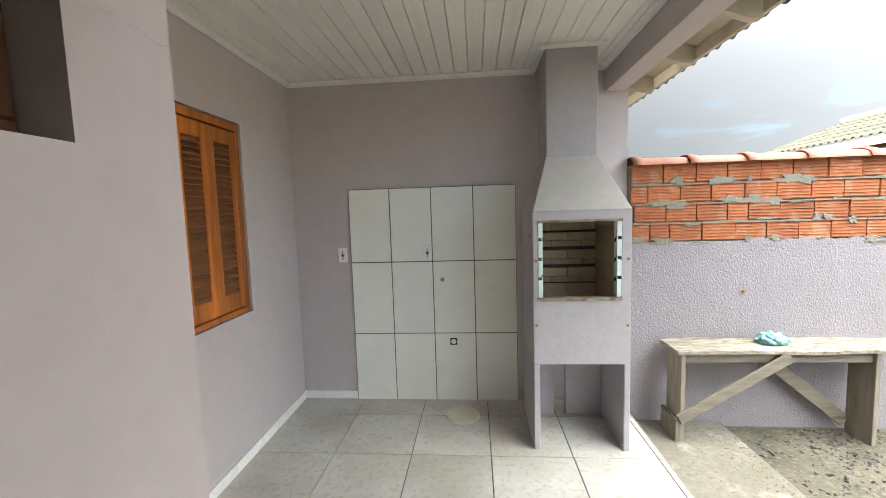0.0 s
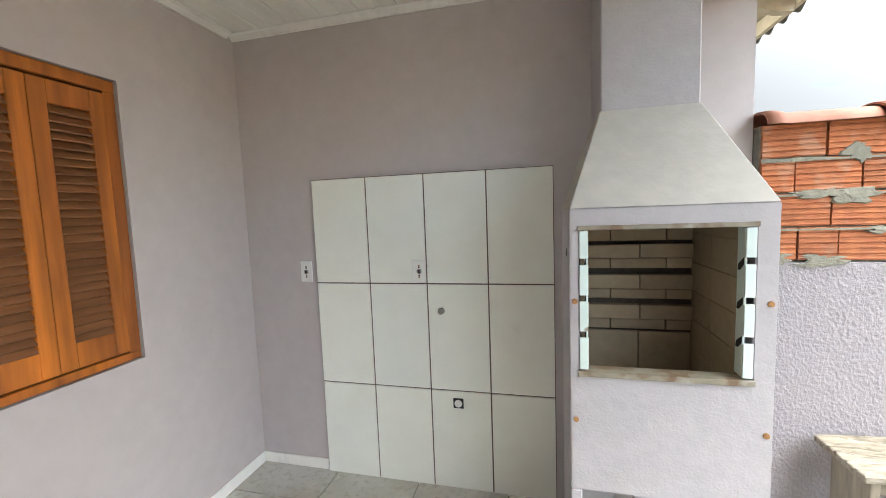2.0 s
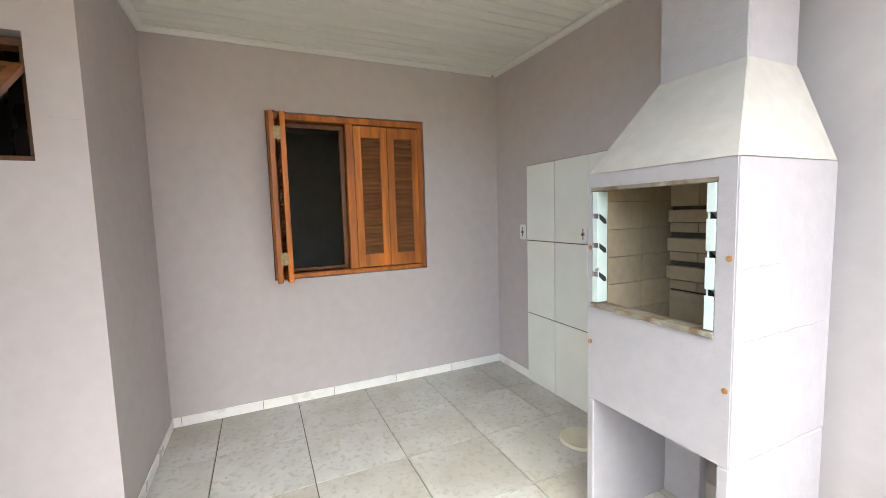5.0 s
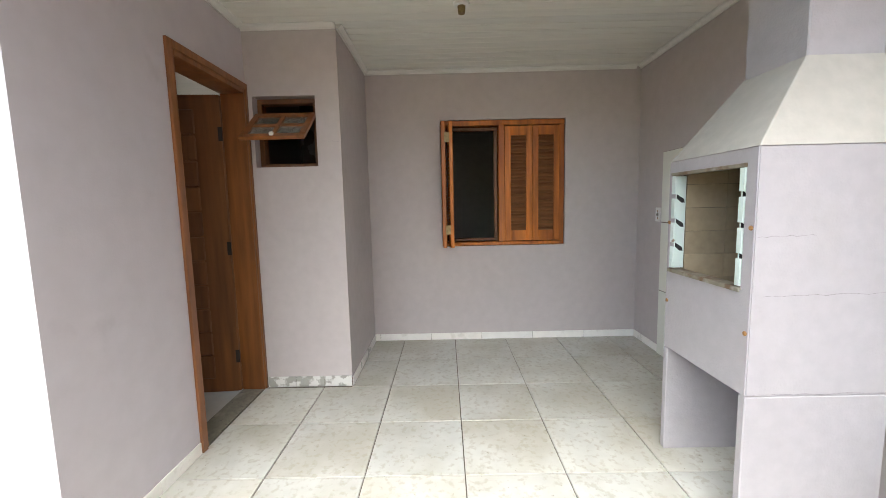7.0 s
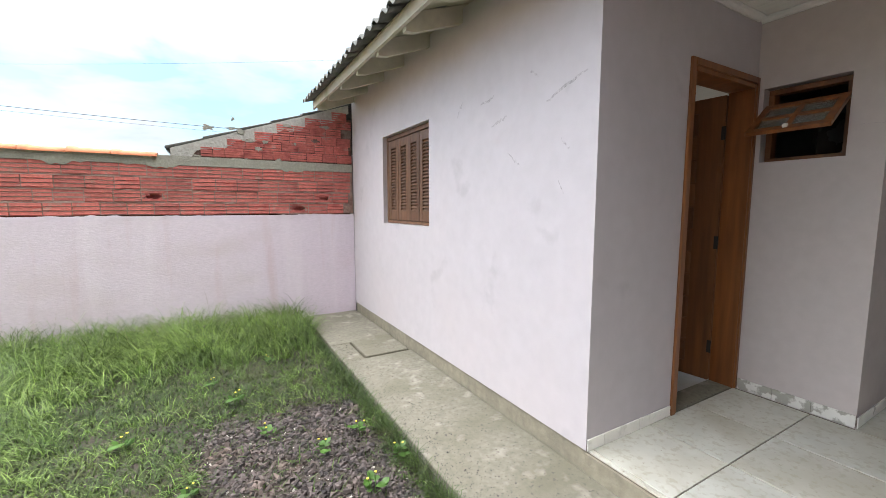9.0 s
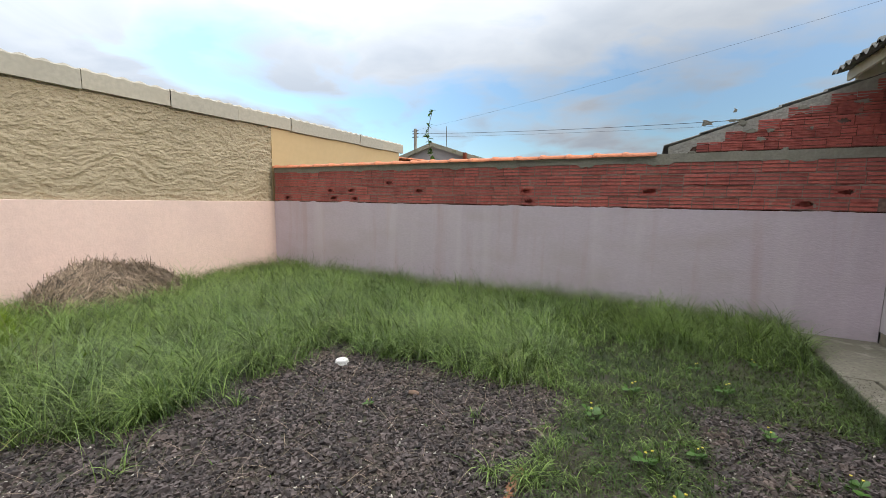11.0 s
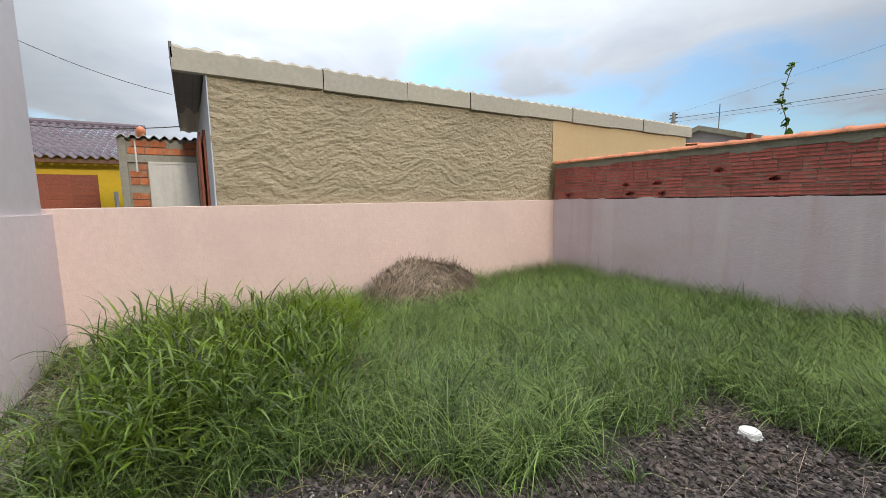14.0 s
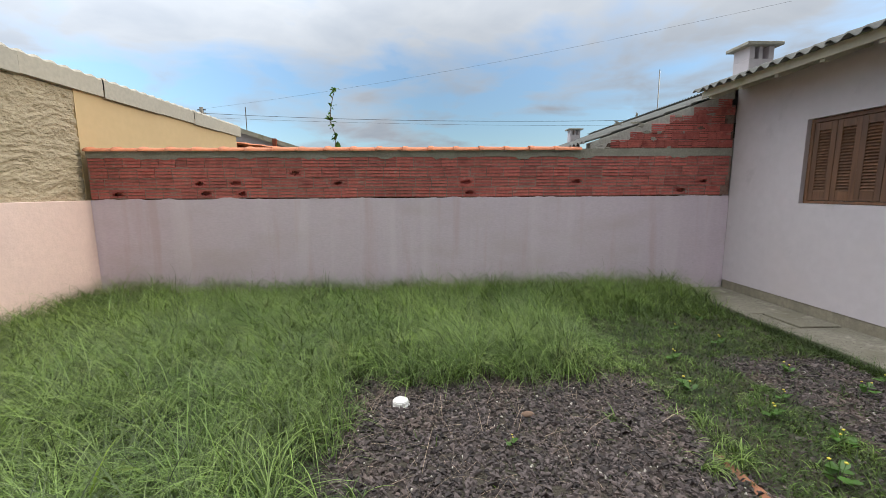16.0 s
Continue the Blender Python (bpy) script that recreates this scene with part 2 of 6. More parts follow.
M_CASING = surface("brown_casing_wood", (0.24, 0.088, 0.024, 1), 0.38, grain=(22, 0.22), stain=[(6, 0.42, 0.75, (0.13, 0.047, 0.015, 1), 0.7)], bump=(60, 0.15, 0.002), stretch=(1, 1, 0.08), coat=0.25)
M_GREYWOOD = surface("weathered_shutter_wood", (0.155, 0.078, 0.042, 1), 0.55, grain=(30, 0.2), stain=[(6, 0.45, 0.75, (0.10, 0.062, 0.045, 1), 0.7)], bump=(60, 0.3, 0.003), stretch=(1, 1, 0.08), pieces=0.2)
M_SPLINTER = surface("splintered_plank", (0.27, 0.238, 0.18, 1), 0.9, grain=(26, 0.22), stain=[(34, 0.52, 0.60, (0.11, 0.09, 0.06, 1), 0.75), (3, 0.45, 0.7, (0.34, 0.315, 0.26, 1), 0.6)], bump=(30, 1.0, 0.02), stretch=(0.45, 1.6, 1))
M_PALEWOOD = surface("raw_bench_wood", (0.215, 0.192, 0.148, 1), 0.85, grain=(40, 0.16), stain=[(5, 0.45, 0.7, (0.15, 0.135, 0.10, 1), 0.7), (22, 0.62, 0.68, (0.07, 0.06, 0.045, 1), 0.6)], bump=(70, 0.5, 0.004), stretch=(0.15, 1, 1), pieces=0.12)
M_LEGWOOD = surface("raw_leg_wood", (0.25, 0.222, 0.172, 1), 0.85, grain=(40, 0.16), stain=[(5, 0.45, 0.7, (0.16, 0.142, 0.105, 1), 0.7), (22, 0.62, 0.68, (0.07, 0.06, 0.045, 1), 0.6)], bump=(70, 0.5, 0.004), stretch=(1, 1, 0.15), pieces=0.12)
M_GRILL = surface("painted_concrete", (0.395, 0.375, 0.385, 1), 0.6, grain=(18, 0.03), stain=[(3.0, 0.58, 0.75, (0.36, 0.342, 0.33, 1), 0.6), (14, 0.68, 0.75, (0.34, 0.32, 0.305, 1), 0.3)], bump=(30, 0.25, 0.008), bump2=(120, 0.2, 0.003))
M_HOOD = surface("bare_concrete_hood", (0.43, 0.41, 0.365, 1), 0.75, grain=(18, 0.04), stain=[(4.0, 0.52, 0.7, (0.40, 0.38, 0.335, 1), 0.6)], bump=(50, 0.25, 0.005))
M_FIRE = surface("fire_brick", (0.31, 0.25, 0.165, 1), 0.75, grain=(30, 0.06), stain=[(5, 0.5, 0.75, (0.34, 0.29, 0.21, 1), 0.6)], bump=(60, 0.2, 0.003), pieces=0.1)
M_SOOT = surface("dark_joint", (0.055, 0.046, 0.035, 1), 0.95, grain=(40, 0.2))
M_RAIL = surface("pale_green_steel", (0.60, 0.70, 0.66, 1), 0.4, grain=(20, 0.03), stain=[(16, 0.66, 0.72, (0.20, 0.10, 0.04, 1), 0.8)], bump=(40, 0.08, 0.002))
M_RUSTY = surface("rusty_sill_steel", (0.24, 0.215, 0.16, 1), 0.55, grain=(20, 0.1), stain=[(11, 0.50, 0.62, (0.13, 0.07, 0.03, 1), 0.8), (7, 0.56, 0.66, (0.42, 0.45, 0.40, 1), 0.7)], bump=(60, 0.3, 0.002))
M_SEAM = surface("dark_hairline", (0.32, 0.30, 0.305, 1), 0.8, grain=(60, 0.2), bump=None)
M_RUST = surface("rust", (0.33, 0.17, 0.06, 1), 0.8, grain=(90, 0.2))
M_STEEL = surface("grey_metal", (0.36, 0.35, 0.32, 1), 0.35, metal=1.0, grain=(60, 0.1))
M_BRASS = surface("brass_hinge", (0.30, 0.23, 0.12, 1), 0.5, metal=1.0, grain=(60, 0.15))
M_PLASTIC = surface("white_plastic", (0.78, 0.78, 0.76, 1), 0.4, grain=(20, 0.02))
M_BLACK = surface("dark_gap", (0.02, 0.02, 0.02, 1), 0.8, grain=(20, 0.05))
M_INSIDE = surface("room_plaster", (0.62, 0.63, 0.60, 1), 0.8, grain=(10, 0.03))
# near-black stands in for the darkness of an unlit room
M_BATHSHADE = surface("bath_shade", (0.035, 0.028, 0.024, 1), 0.3, grain=(10, 0.1))
M_INFLOOR = surface("room_floor_tile", (0.42, 0.41, 0.38, 1), 0.4, grain=(10, 0.05))
M_CONC = surface("path_concrete", (0.20, 0.187, 0.146, 1), 0.9, grain=(30, 0.12), stain=[(2.4, 0.46, 0.66, (0.15, 0.14, 0.10, 1), 0.85), (6.5, 0.58, 0.7, (0.36, 0.34, 0.29, 1), 0.6), (48, 0.60, 0.68, (0.09, 0.08, 0.07, 1), 0.7)], bump=(70, 0.45, 0.006), bump2=(8, 0.3, 0.02))
M_BAND = surface("footing_concrete", (0.27, 0.245, 0.185, 1), 0.9, grain=(20, 0.1), stain=[(4, 0.45, 0.7, (0.17, 0.155, 0.12, 1), 0.7)], bump=(50, 0.5, 0.008))
M_MORTAR = surface("grey_mortar", (0.34, 0.33, 0.28, 1), 0.95, grain=(40, 0.08), stain=[(7, 0.5, 0.7, (0.26, 0.25, 0.21, 1), 0.6)], bump=(55, 0.6, 0.012))
# greener and darker than the plain grey mortar
M_OLIVEMORTAR = surface("olive_grey_mortar", (0.215, 0.21, 0.165, 1), 0.95, grain=(40, 0.1), stain=[(7, 0.5, 0.7, (0.155, 0.15, 0.115, 1), 0.6)], bump=(70, 0.7, 0.010))
M_REDMORTAR = surface("reddish_mortar", (0.36, 0.25, 0.215, 1), 0.95, grain=(40, 0.1), stain=[(6, 0.48, 0.65, (0.17, 0.085, 0.07, 1), 0.8), (13, 0.55, 0.7, (0.34, 0.28, 0.24, 1), 0.7)], bump=(55, 0.6, 0.01))
M_DARKMORTAR = surface("dark_red_mortar", (0.13, 0.075, 0.06, 1), 0.95, grain=(40, 0.1), stain=[(9, 0.5, 0.65, (0.27, 0.22, 0.19, 1), 0.7)], bump=(55, 0.6, 0.01))
M_BEDDING = surface("pale_bedding_mortar", (0.42, 0.41, 0.38, 1), 0.95, grain=(40, 0.08), stain=[(7, 0.5, 0.7, (0.30, 0.28, 0.25, 1), 0.6)], bump=(30, 0.8, 0.02))
M_BRICK = surface("orange_hollow_brick", (0.36, 0.125, 0.05, 1), 0.9, grain=(30, 0.1), stain=[(9, 0.55, 0.72, (0.27, 0.08, 0.035, 1), 0.7), (11, 0.54, 0.68, (0.40, 0.23, 0.15, 1), 0.6)], bump=(90, 0.35, 0.004), pieces=0.16)
M_REDBRICK = surface("dull_red_hollow_brick", (0.55, 0.165, 0.145, 1), 0.9, grain=(30, 0.1), stain=[(7, 0.52, 0.72, (0.31, 0.085, 0.075, 1), 0.7), (12, 0.60, 0.70, (0.42, 0.30, 0.26, 1), 0.6)], bump=(90, 0.35, 0.004), pieces=0.16)
M_SHEDBRICK = surface("bright_orange_brick", (0.52, 0.18, 0.08, 1), 0.9, grain=(30, 0.12), stain=[(7, 0.55, 0.68, (0.42, 0.34, 0.26, 1), 0.6)], bump=(40, 0.5, 0.01), pieces=0.2)
M_CLAY = surface("clay_cap_tile", (0.56, 0.20, 0.095, 1), 0.75, grain=(20, 0.08), stain=[(8, 0.5, 0.75, (0.44, 0.19, 0.12, 1), 0.6)], bump=(60, 0.2, 0.003), pieces=0.08)
M_CLAYPINK = surface("faded_clay_cap_tile", (0.36, 0.155, 0.10, 1), 0.75, grain=(20, 0.08), stain=[(8, 0.5, 0.75, (0.28, 0.135, 0.092, 1), 0.6)], bump=(60, 0.2, 0.003), pieces=0.08)
M_ROOF = surface("grey_roof_tile", (0.15, 0.155, 0.147, 1), 0.85, grain=(20, 0.1), stain=[(3, 0.5, 0.72, (0.13, 0.135, 0.12, 1), 0.7)], bump=(60, 0.4, 0.006), pieces=0.12)
M_EAVE = surface("cream_eave_paint", (0.52, 0.50, 0.41, 1), 0.6, grain=(20, 0.05), stain=[(5, 0.52, 0.72, (0.38, 0.37, 0.28, 1), 0.6), (3.1, 0.54, 0.68, (0.26, 0.27, 0.12, 1), 0.6)], bump=(60, 0.2, 0.003), pieces=0.05)
M_FIBRO = surface("fibre_cement", (0.43, 0.415, 0.36, 1), 0.85, grain=(20, 0.06), stain=[(2.4, 0.5, 0.72, (0.38, 0.365, 0.31, 1), 0.7)], bump=(60, 0.3, 0.005), pieces=0.06)
M_RENDER = surface("rough_grey_render", (0.43, 0.37, 0.26, 1), 0.95, grain=(18, 0.08), stain=[(1.6, 0.45, 0.7, (0.34, 0.295, 0.205, 1), 0.7)], bump=(26, 1.0, 0.035), bump2=(80, 0.8, 0.010), stretch=(1, 0.7, 1.3))
M_BEIGE = surface("beige_paint", (0.56, 0.42, 0.23, 1), 0.7, grain=(10, 0.02), stain=[(1.2, 0.5, 0.75, (0.52, 0.39, 0.22, 1), 0.6)], bump=(60, 0.15, 0.003))
M_PALEBLUE = surface("pale_blue_paint", (0.55, 0.60, 0.68, 1), 0.7, grain=(10, 0.02), bump=(60, 0.15, 0.003))
M_GREYWALL = surface("grey_lilac_wall", (0.56, 0.525, 0.545, 1), 0.7, grain=(10, 0.025), stain=[(0.8, 0.45, 0.7, (0.47, 0.43, 0.46, 1), 0.7)], bump=(60, 0.15, 0.003))
M_YELLOW = surface("yellow_paint", (0.75, 0.50, 0.01, 1), 0.6, grain=(10, 0.03), bump=(60, 0.15, 0.003))
M_REDWOOD = surface("red_brown_shutter", (0.30, 0.075, 0.035, 1), 0.5, grain=(26, 0.15), bump=(60, 0.2, 0.003), pieces=0.12)
M_PURPLE = surface("purple_roof_tile", (0.115, 0.09, 0.12, 1), 0.6, grain=(12, 0.1), stain=[(2, 0.5, 0.7, (0.15, 0.12, 0.15, 1), 0.6)], bump=(40, 0.2, 0.004), islands=0.15)
M_WHITEDOOR = surface("white_door_paint", (0.66, 0.66, 0.63, 1), 0.5, grain=(12, 0.04), streak=(9, 0.5, 0.7, (0.45, 0.44, 0.40, 1), 0.5), bump=(60, 0.1, 0.002))
M_CREAMROOF = surface("pale_green_roof_tile", (0.09, 0.093, 0.066, 1), 0.8, grain=(12, 0.1), stain=[(2, 0.5, 0.7, (0.072, 0.074, 0.052, 1), 0.6)], bump=(40, 0.2, 0.004), islands=0.1)
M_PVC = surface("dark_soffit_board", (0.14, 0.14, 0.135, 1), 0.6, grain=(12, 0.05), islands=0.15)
M_SOIL = surface("dark_soil", (0.052, 0.042, 0.032, 1), 0.95, grain=(40, 0.2), stain=[(2.2, 0.45, 0.65, (0.035, 0.04, 0.018, 1), 0.7)], bump=(60, 0.8, 0.02))
M_GRAVEL = surface("dark_gravel", (0.073, 0.060, 0.059, 1), 0.85, grain=(70, 0.15), stain=[(3, 0.5, 0.7, (0.115, 0.085, 0.068, 1), 0.6)], bump=(120, 0.3, 0.004), islands=0.75)
M_CLAYSTONE = surface("brown_stone", (0.17, 0.11, 0.075, 1), 0.9, grain=(40, 0.15), bump=(60, 0.4, 0.005))
M_SAND = surface("sandy_grit", (0.30, 0.265, 0.20, 1), 0.95, grain=(70, 0.1), islands=0.35)
M_WETSAND = surface("damp_sand", (0.105, 0.098, 0.068, 1), 0.95, grain=(50, 0.15), stain=[(4, 0.45, 0.62, (0.058, 0.056, 0.036, 1), 0.8), (40, 0.56, 0.66, (0.17, 0.155, 0.115, 1), 0.7)], bump=(80, 0.6, 0.008), bump2=(14, 0.4, 0.015))
M_PEBBLE = surface("pale_pebble", (0.42, 0.40, 0.36, 1), 0.85, grain=(70, 0.1), islands=0.3)
M_GRASS = surface("long_grass", (0.048, 0.098, 0.012, 1), 0.52, grain=(3, 0.2), stain=[(1.1, 0.45, 0.7, (0.115, 0.175, 0.03, 1), 0.8), (2.3, 0.58, 0.75, (0.19, 0.185, 0.085, 1), 0.5)], bump=None, islands=0.75, through_light=0.25)
M_GRASSTIP = surface("pale_arching_grass", (0.16, 0.245, 0.055, 1), 0.5, grain=(3, 0.15), stain=[(1.3, 0.5, 0.72, (0.085, 0.155, 0.035, 1), 0.8), (2.9, 0.6, 0.75, (0.29, 0.27, 0.14, 1), 0.4)], bump=None, islands=0.75, through_light=0.25)
M_CREEP = surface("low_dark_grass", (0.042, 0.074, 0.012, 1), 0.6, grain=(3, 0.2), stain=[(2.5, 0.5, 0.7, (0.075, 0.07, 0.03, 1), 0.6)], bump=None, islands=0.6, through_light=0.2)
M_LUSH = surface("lush_fine_grass", (0.21, 0.32, 0.010, 1), 0.5, grain=(3, 0.12), stain=[(1.6, 0.5, 0.7, (0.12, 0.21, 0.015, 1), 0.7)], bump=None, islands=0.4, through_light=0.35)
M_WEED = surface("bright_broad_grass", (0.115, 0.185, 0.012, 1), 0.45, grain=(3, 0.12), stain=[(1.6, 0.5, 0.7, (0.085, 0.165, 0.03, 1), 0.7)], bump=None, islands=0.8, through_light=0.3)
M_WITHER = surface("withering_grass", (0.26, 0.25, 0.09, 1), 0.7, grain=(4, 0.15), stain=[(4, 0.5, 0.7, (0.17, 0.20, 0.04, 1), 0.8)], bump=None, islands=0.5, through_light=0.2)
M_STRAW = surface("dry_straw", (0.245, 0.192, 0.145, 1), 0.8, grain=(6, 0.15), bump=None, islands=0.75)
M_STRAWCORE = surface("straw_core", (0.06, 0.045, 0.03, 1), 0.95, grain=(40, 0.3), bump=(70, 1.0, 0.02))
M_EDGING = surface("dirty_clay", (0.30, 0.13, 0.07, 1), 0.9, grain=(30, 0.15), stain=[(9, 0.45, 0.65, (0.12, 0.10, 0.07, 1), 0.7)], bump=(60, 0.5, 0.006))
M_SCUFF = surface("grey_scuff", (0.45, 0.42, 0.44, 1), 0.8, grain=(60, 0.2), bump=None)
M_LEAF = surface("weed_leaf", (0.065, 0.15, 0.022, 1), 0.45, grain=(30, 0.12), bump=(60, 0.1, 0.002), pieces=0.2, through_light=0.25)
M_FLOWER = surface("yellow_petal", (0.62, 0.52, 0.06, 1), 0.6, grain=(60, 0.1), bump=None)
M_CLOTH = surface("teal_cloth", (0.13, 0.29, 0.30, 1), 0.6, grain=(40, 0.1), stain=[(16, 0.5, 0.65, (0.30, 0.42, 0.42, 1), 0.7)], bump=(300, 0.2, 0.001))
M_WIRE = surface("black_cable", (0.03, 0.03, 0.035, 1), 0.7, grain=(20, 0.05))
M_POLE = surface("pole_concrete", (0.36, 0.35, 0.33, 1), 0.9, grain=(20, 0.05))


def glass(name, tint=(0.8, 0.85, 0.82, 1)):
    m = bpy.data.materials.new(name)
    m.use_nodes = True
    b = m.node_tree.nodes["Principled BSDF"]
    b.inputs["Base Color"].default_value, b.inputs["Roughness"].default_value = tint, 0.25
    b.inputs["Transmission Weight"].default_value, b.inputs["IOR"].default_value = 0.9, 1.45
    return m


M_GLASS = glass("frosted_glass")


# ---- mesh helpers ----
def solid(bm, x0, x1, y0, y1, z0, z1, m=None):
    mat = Matrix.Translation(((x0 + x1) / 2, (y0 + y1) / 2, (z0 + z1) / 2)) @ Matrix.Diagonal((x1 - x0, y1 - y0, z1 - z0, 1))
    bmesh.ops.create_cube(bm, size=1, matrix=(m @ mat) if m else mat)
    return bm


def box(x0, x1, y0, y1, z0, z1, bevel=0.0, seg=1):
    bm = solid(bmesh.new(), x0, x1, y0, y1, z0, z1)
    if bevel:
        bmesh.ops.bevel(bm, geom=bm.edges[:], offset=bevel, segments=seg, affect="EDGES")
    return bm


def boxes(*rows, bevel=0.0):
    bm = bmesh.new()
    for r in rows:
        solid(bm, *r)
    if bevel:
        bmesh.ops.bevel(bm, geom=bm.edges[:], offset=bevel, segments=1, affect="EDGES")
    else:
        bmesh.ops.remove_doubles(bm, verts=bm.verts[:], dist=1e-5)
    return bm


def tube(bm, p, q, r0, r1=None, n=8, caps=True):
    p, q = Vector(p), Vector(q)
    m = Matrix.Translation((p + q) / 2) @ (q - p).to_track_quat("Z", "Y").to_matrix().to_4x4()
    bmesh.ops.create_cone(bm, cap_ends=caps, segments=n, radius1=r0, radius2=r0 if r1 is None else r1, depth=(q - p).length, matrix=m)
    return bm


def prism(profile, axis_m, length):
    """Extrudes a closed profile of (u, v) along local x by length, placed by axis_m."""
    bm = bmesh.new()
    a = [bm.verts.new(axis_m @ Vector((0, u, v))) for u, v in profile]
    b = [bm.verts.new(axis_m @ Vector((length, u, v))) for u, v in profile]
    n = len(profile)
    for i in range(n):
        bm.faces.new((a[i], a[(i + 1) % n], b[(i + 1) % n], b[i]))
    bm.faces.new(a[::-1]), bm.faces.new(b)
    bmesh.ops.recalc_face_normals(bm, faces=bm.faces[:])
    return bm


def mesh_of(name, bm, material, smooth=False):
    me = bpy.data.meshes.new(name)
    bm.to_mesh(me)
    bm.free()
    me.materials.append(material)
    if smooth:
        me.polygons.foreach_set("use_smooth", [True] * len(me.polygons))
    return me


def part(name, bm, material, parent=None, label="", m=None, smooth=False):
    """One mesh object under a thing or a part; bm may be a mesh shared with others."""
    me = bm if isinstance(bm, bpy.types.Mesh) else mesh_of(name, bm, material, smooth)
    ob = new(name, me)
    if m is not None:
        ob.matrix_basis = m
    if parent is not None:
        ob.parent = parent
        ob.matrix_parent_inverse = parent_world(parent).inverted()
    if label:
        ob["label"] = label
    return ob


def parent_world(ob):
    m = ob.matrix_basis.copy()
    while ob.parent:
        m = ob.parent.matrix_basis @ ob.matrix_parent_inverse @ m
        ob = ob.parent
    return m


def thing(name, base, label, category, group=""):
    return tagged(new(name), label, category, group) if base is None else placed(tagged(new(name), label, category, group), base)


def placed(ob, base):
    ob.location = base
    ob.empty_display_size = 0.1
    ob.matrix_basis = Matrix.Translation(base)
    return ob


def structure(name, bm, material, label, category="", smooth=False):
    return tagged(part(name, bm, material, smooth=smooth), label, category or name.rstrip("_0123456789").split("_")[0], kind="structure")


def wall_rows(axis, at0, at1, u0, u1, z0, z1, holes=()):
    """Boxes of a wall whose length runs along x or y, with openings (u0, u1, z0, z1) cut through."""
    us = sorted({u0, u1, *[v for h in holes for v in h[:2]]})
    levels = sorted({z0, z1, *[v for h in holes for v in h[2:] if z0 < v < z1]}) if len(holes) < 2 else [z0, z1]
    rows = []
    for a, b in zip(us, us[1:]):
        spans, low = [], z0
        for h in sorted((h for h in holes if h[0] <= a + 1e-6 and b <= h[1] + 1e-6), key=lambda h: h[2]):
            if h[2] > low:
                spans.append((low, h[2]))
            low = max(low, h[3])
        if z1 > low:
            spans.append((low, z1))
        spans = [(max(s[0], p), min(s[1], q)) for s in spans for p, q in zip(levels, levels[1:]) if max(s[0], p) < min(s[1], q) - 1e-6]
        for s in spans:
            rows.append((a, b, at0, at1, *s) if axis == "x" else (at0, at1, a, b, *s))
    return rows


def fast_mesh(name, verts, quads, material, flat=False):
    """A mesh of quads from arrays."""
    me = bpy.data.meshes.new(name)
    me.vertices.add(len(verts)); me.vertices.foreach_set("co", np.asarray(verts, dtype=np.float32).ravel())
    me.loops.add(quads.size); me.loops.foreach_set("vertex_index", quads.astype(np.int32).ravel())
    me.polygons.add(len(quads)); me.polygons.foreach_set("loop_start", np.arange(0, quads.size, quads.shape[1], dtype=np.int32))
    me.update(calc_edges=True)
    me.materials.append(material)
    if flat:
        me.shade_flat()
    return me


# ---- ground ----
FLOOR = 0.20


def wave_noise(x, y, seed, base=1.0):
    r = np.random.RandomState(seed)
    out = 0
    for k in range(7):
        f, a, ph = base * 1.7 ** k * 0.5, r.uniform(0, 2 * np.pi), r.uniform(0, 6.28, 2)
        u, v = x * np.cos(a) + y * np.sin(a), -x * np.sin(a) + y * np.cos(a)
        out = out + np.sin(f * u + ph[0]) * np.cos(f * v + ph[1]) / 1.35 ** k
    return out / 3.0


def ground_z(x, y):
    inside = np.clip((np.asarray(x) - 1.9) / 0.5, 0, 1)
    return 0.045 + inside * (0.02 * wave_noise(x, y, 5, 1.5))


def build_ground():
    xs = np.concatenate([[-600, -120, -30, -6, 0.5], np.arange(1.2, 9.9, 0.15), [12, 20, 40, 120, 600]])
    ys = np.concatenate([[-600, -120, -40, -12, -5], np.arange(-4.2, 3.2, 0.15), [4, 8, 20, 60, 150, 600]])
    gx, gy = np.meshgrid(xs, ys)
    gz = np.where((gx > 1.2) & (gx < 9.9) & (gy > -4.2) & (gy < 3.2), ground_z(gx, gy), 0.03)
    v = np.stack([gx, gy, gz], -1).reshape(-1, 3)
    nx = len(xs)
    i = (np.arange(len(ys) - 1)[:, None] * nx + np.arange(nx - 1)[None]).ravel()
    q = np.stack([i, i + 1, i + nx + 1, i + nx], 1)
    g = new("ground", fast_mesh("ground", v, q, M_SOIL))
    tagged(g, "dark bare soil of the back yard", "ground", kind="structure")


build_ground()

# ---- path and patio ----
path = structure("pavement", boxes((1.165, 1.825, -3.92, -2.68, 0.0, 0.09), (1.165, 1.825, -2.20, 2.885, 0.0, 0.088), (1.63, 1.825, -2.68, -2.20, 0.0, 0.086), bevel=0.006), M_CONC, "pitted grey concrete path along the house", "path")
part("inspection_cover", box(1.19, 1.615, -2.665, -2.215, 0.02, 0.098, 0.006), M_CONC, path, "square concrete inspection cover")
slab = structure("floor", box(-1.31, 1.15, -0.255, 2.97, 0.0, FLOOR - 0.008), M_GROUT, "patio floor of pale ceramic tiles with dirty joints")
structure("footing_1", box(1.03, 1.152, -3.92, -0.1045, 0.0, FLOOR - 0.001), M_BAND, "stained concrete footing under the facade", "footing")
structure("footing_2", box(1.151, 1.164, -0.104, 2.97, 0.0, FLOOR - 0.012), M_BAND, "stained concrete edge of the patio slab", "footing")

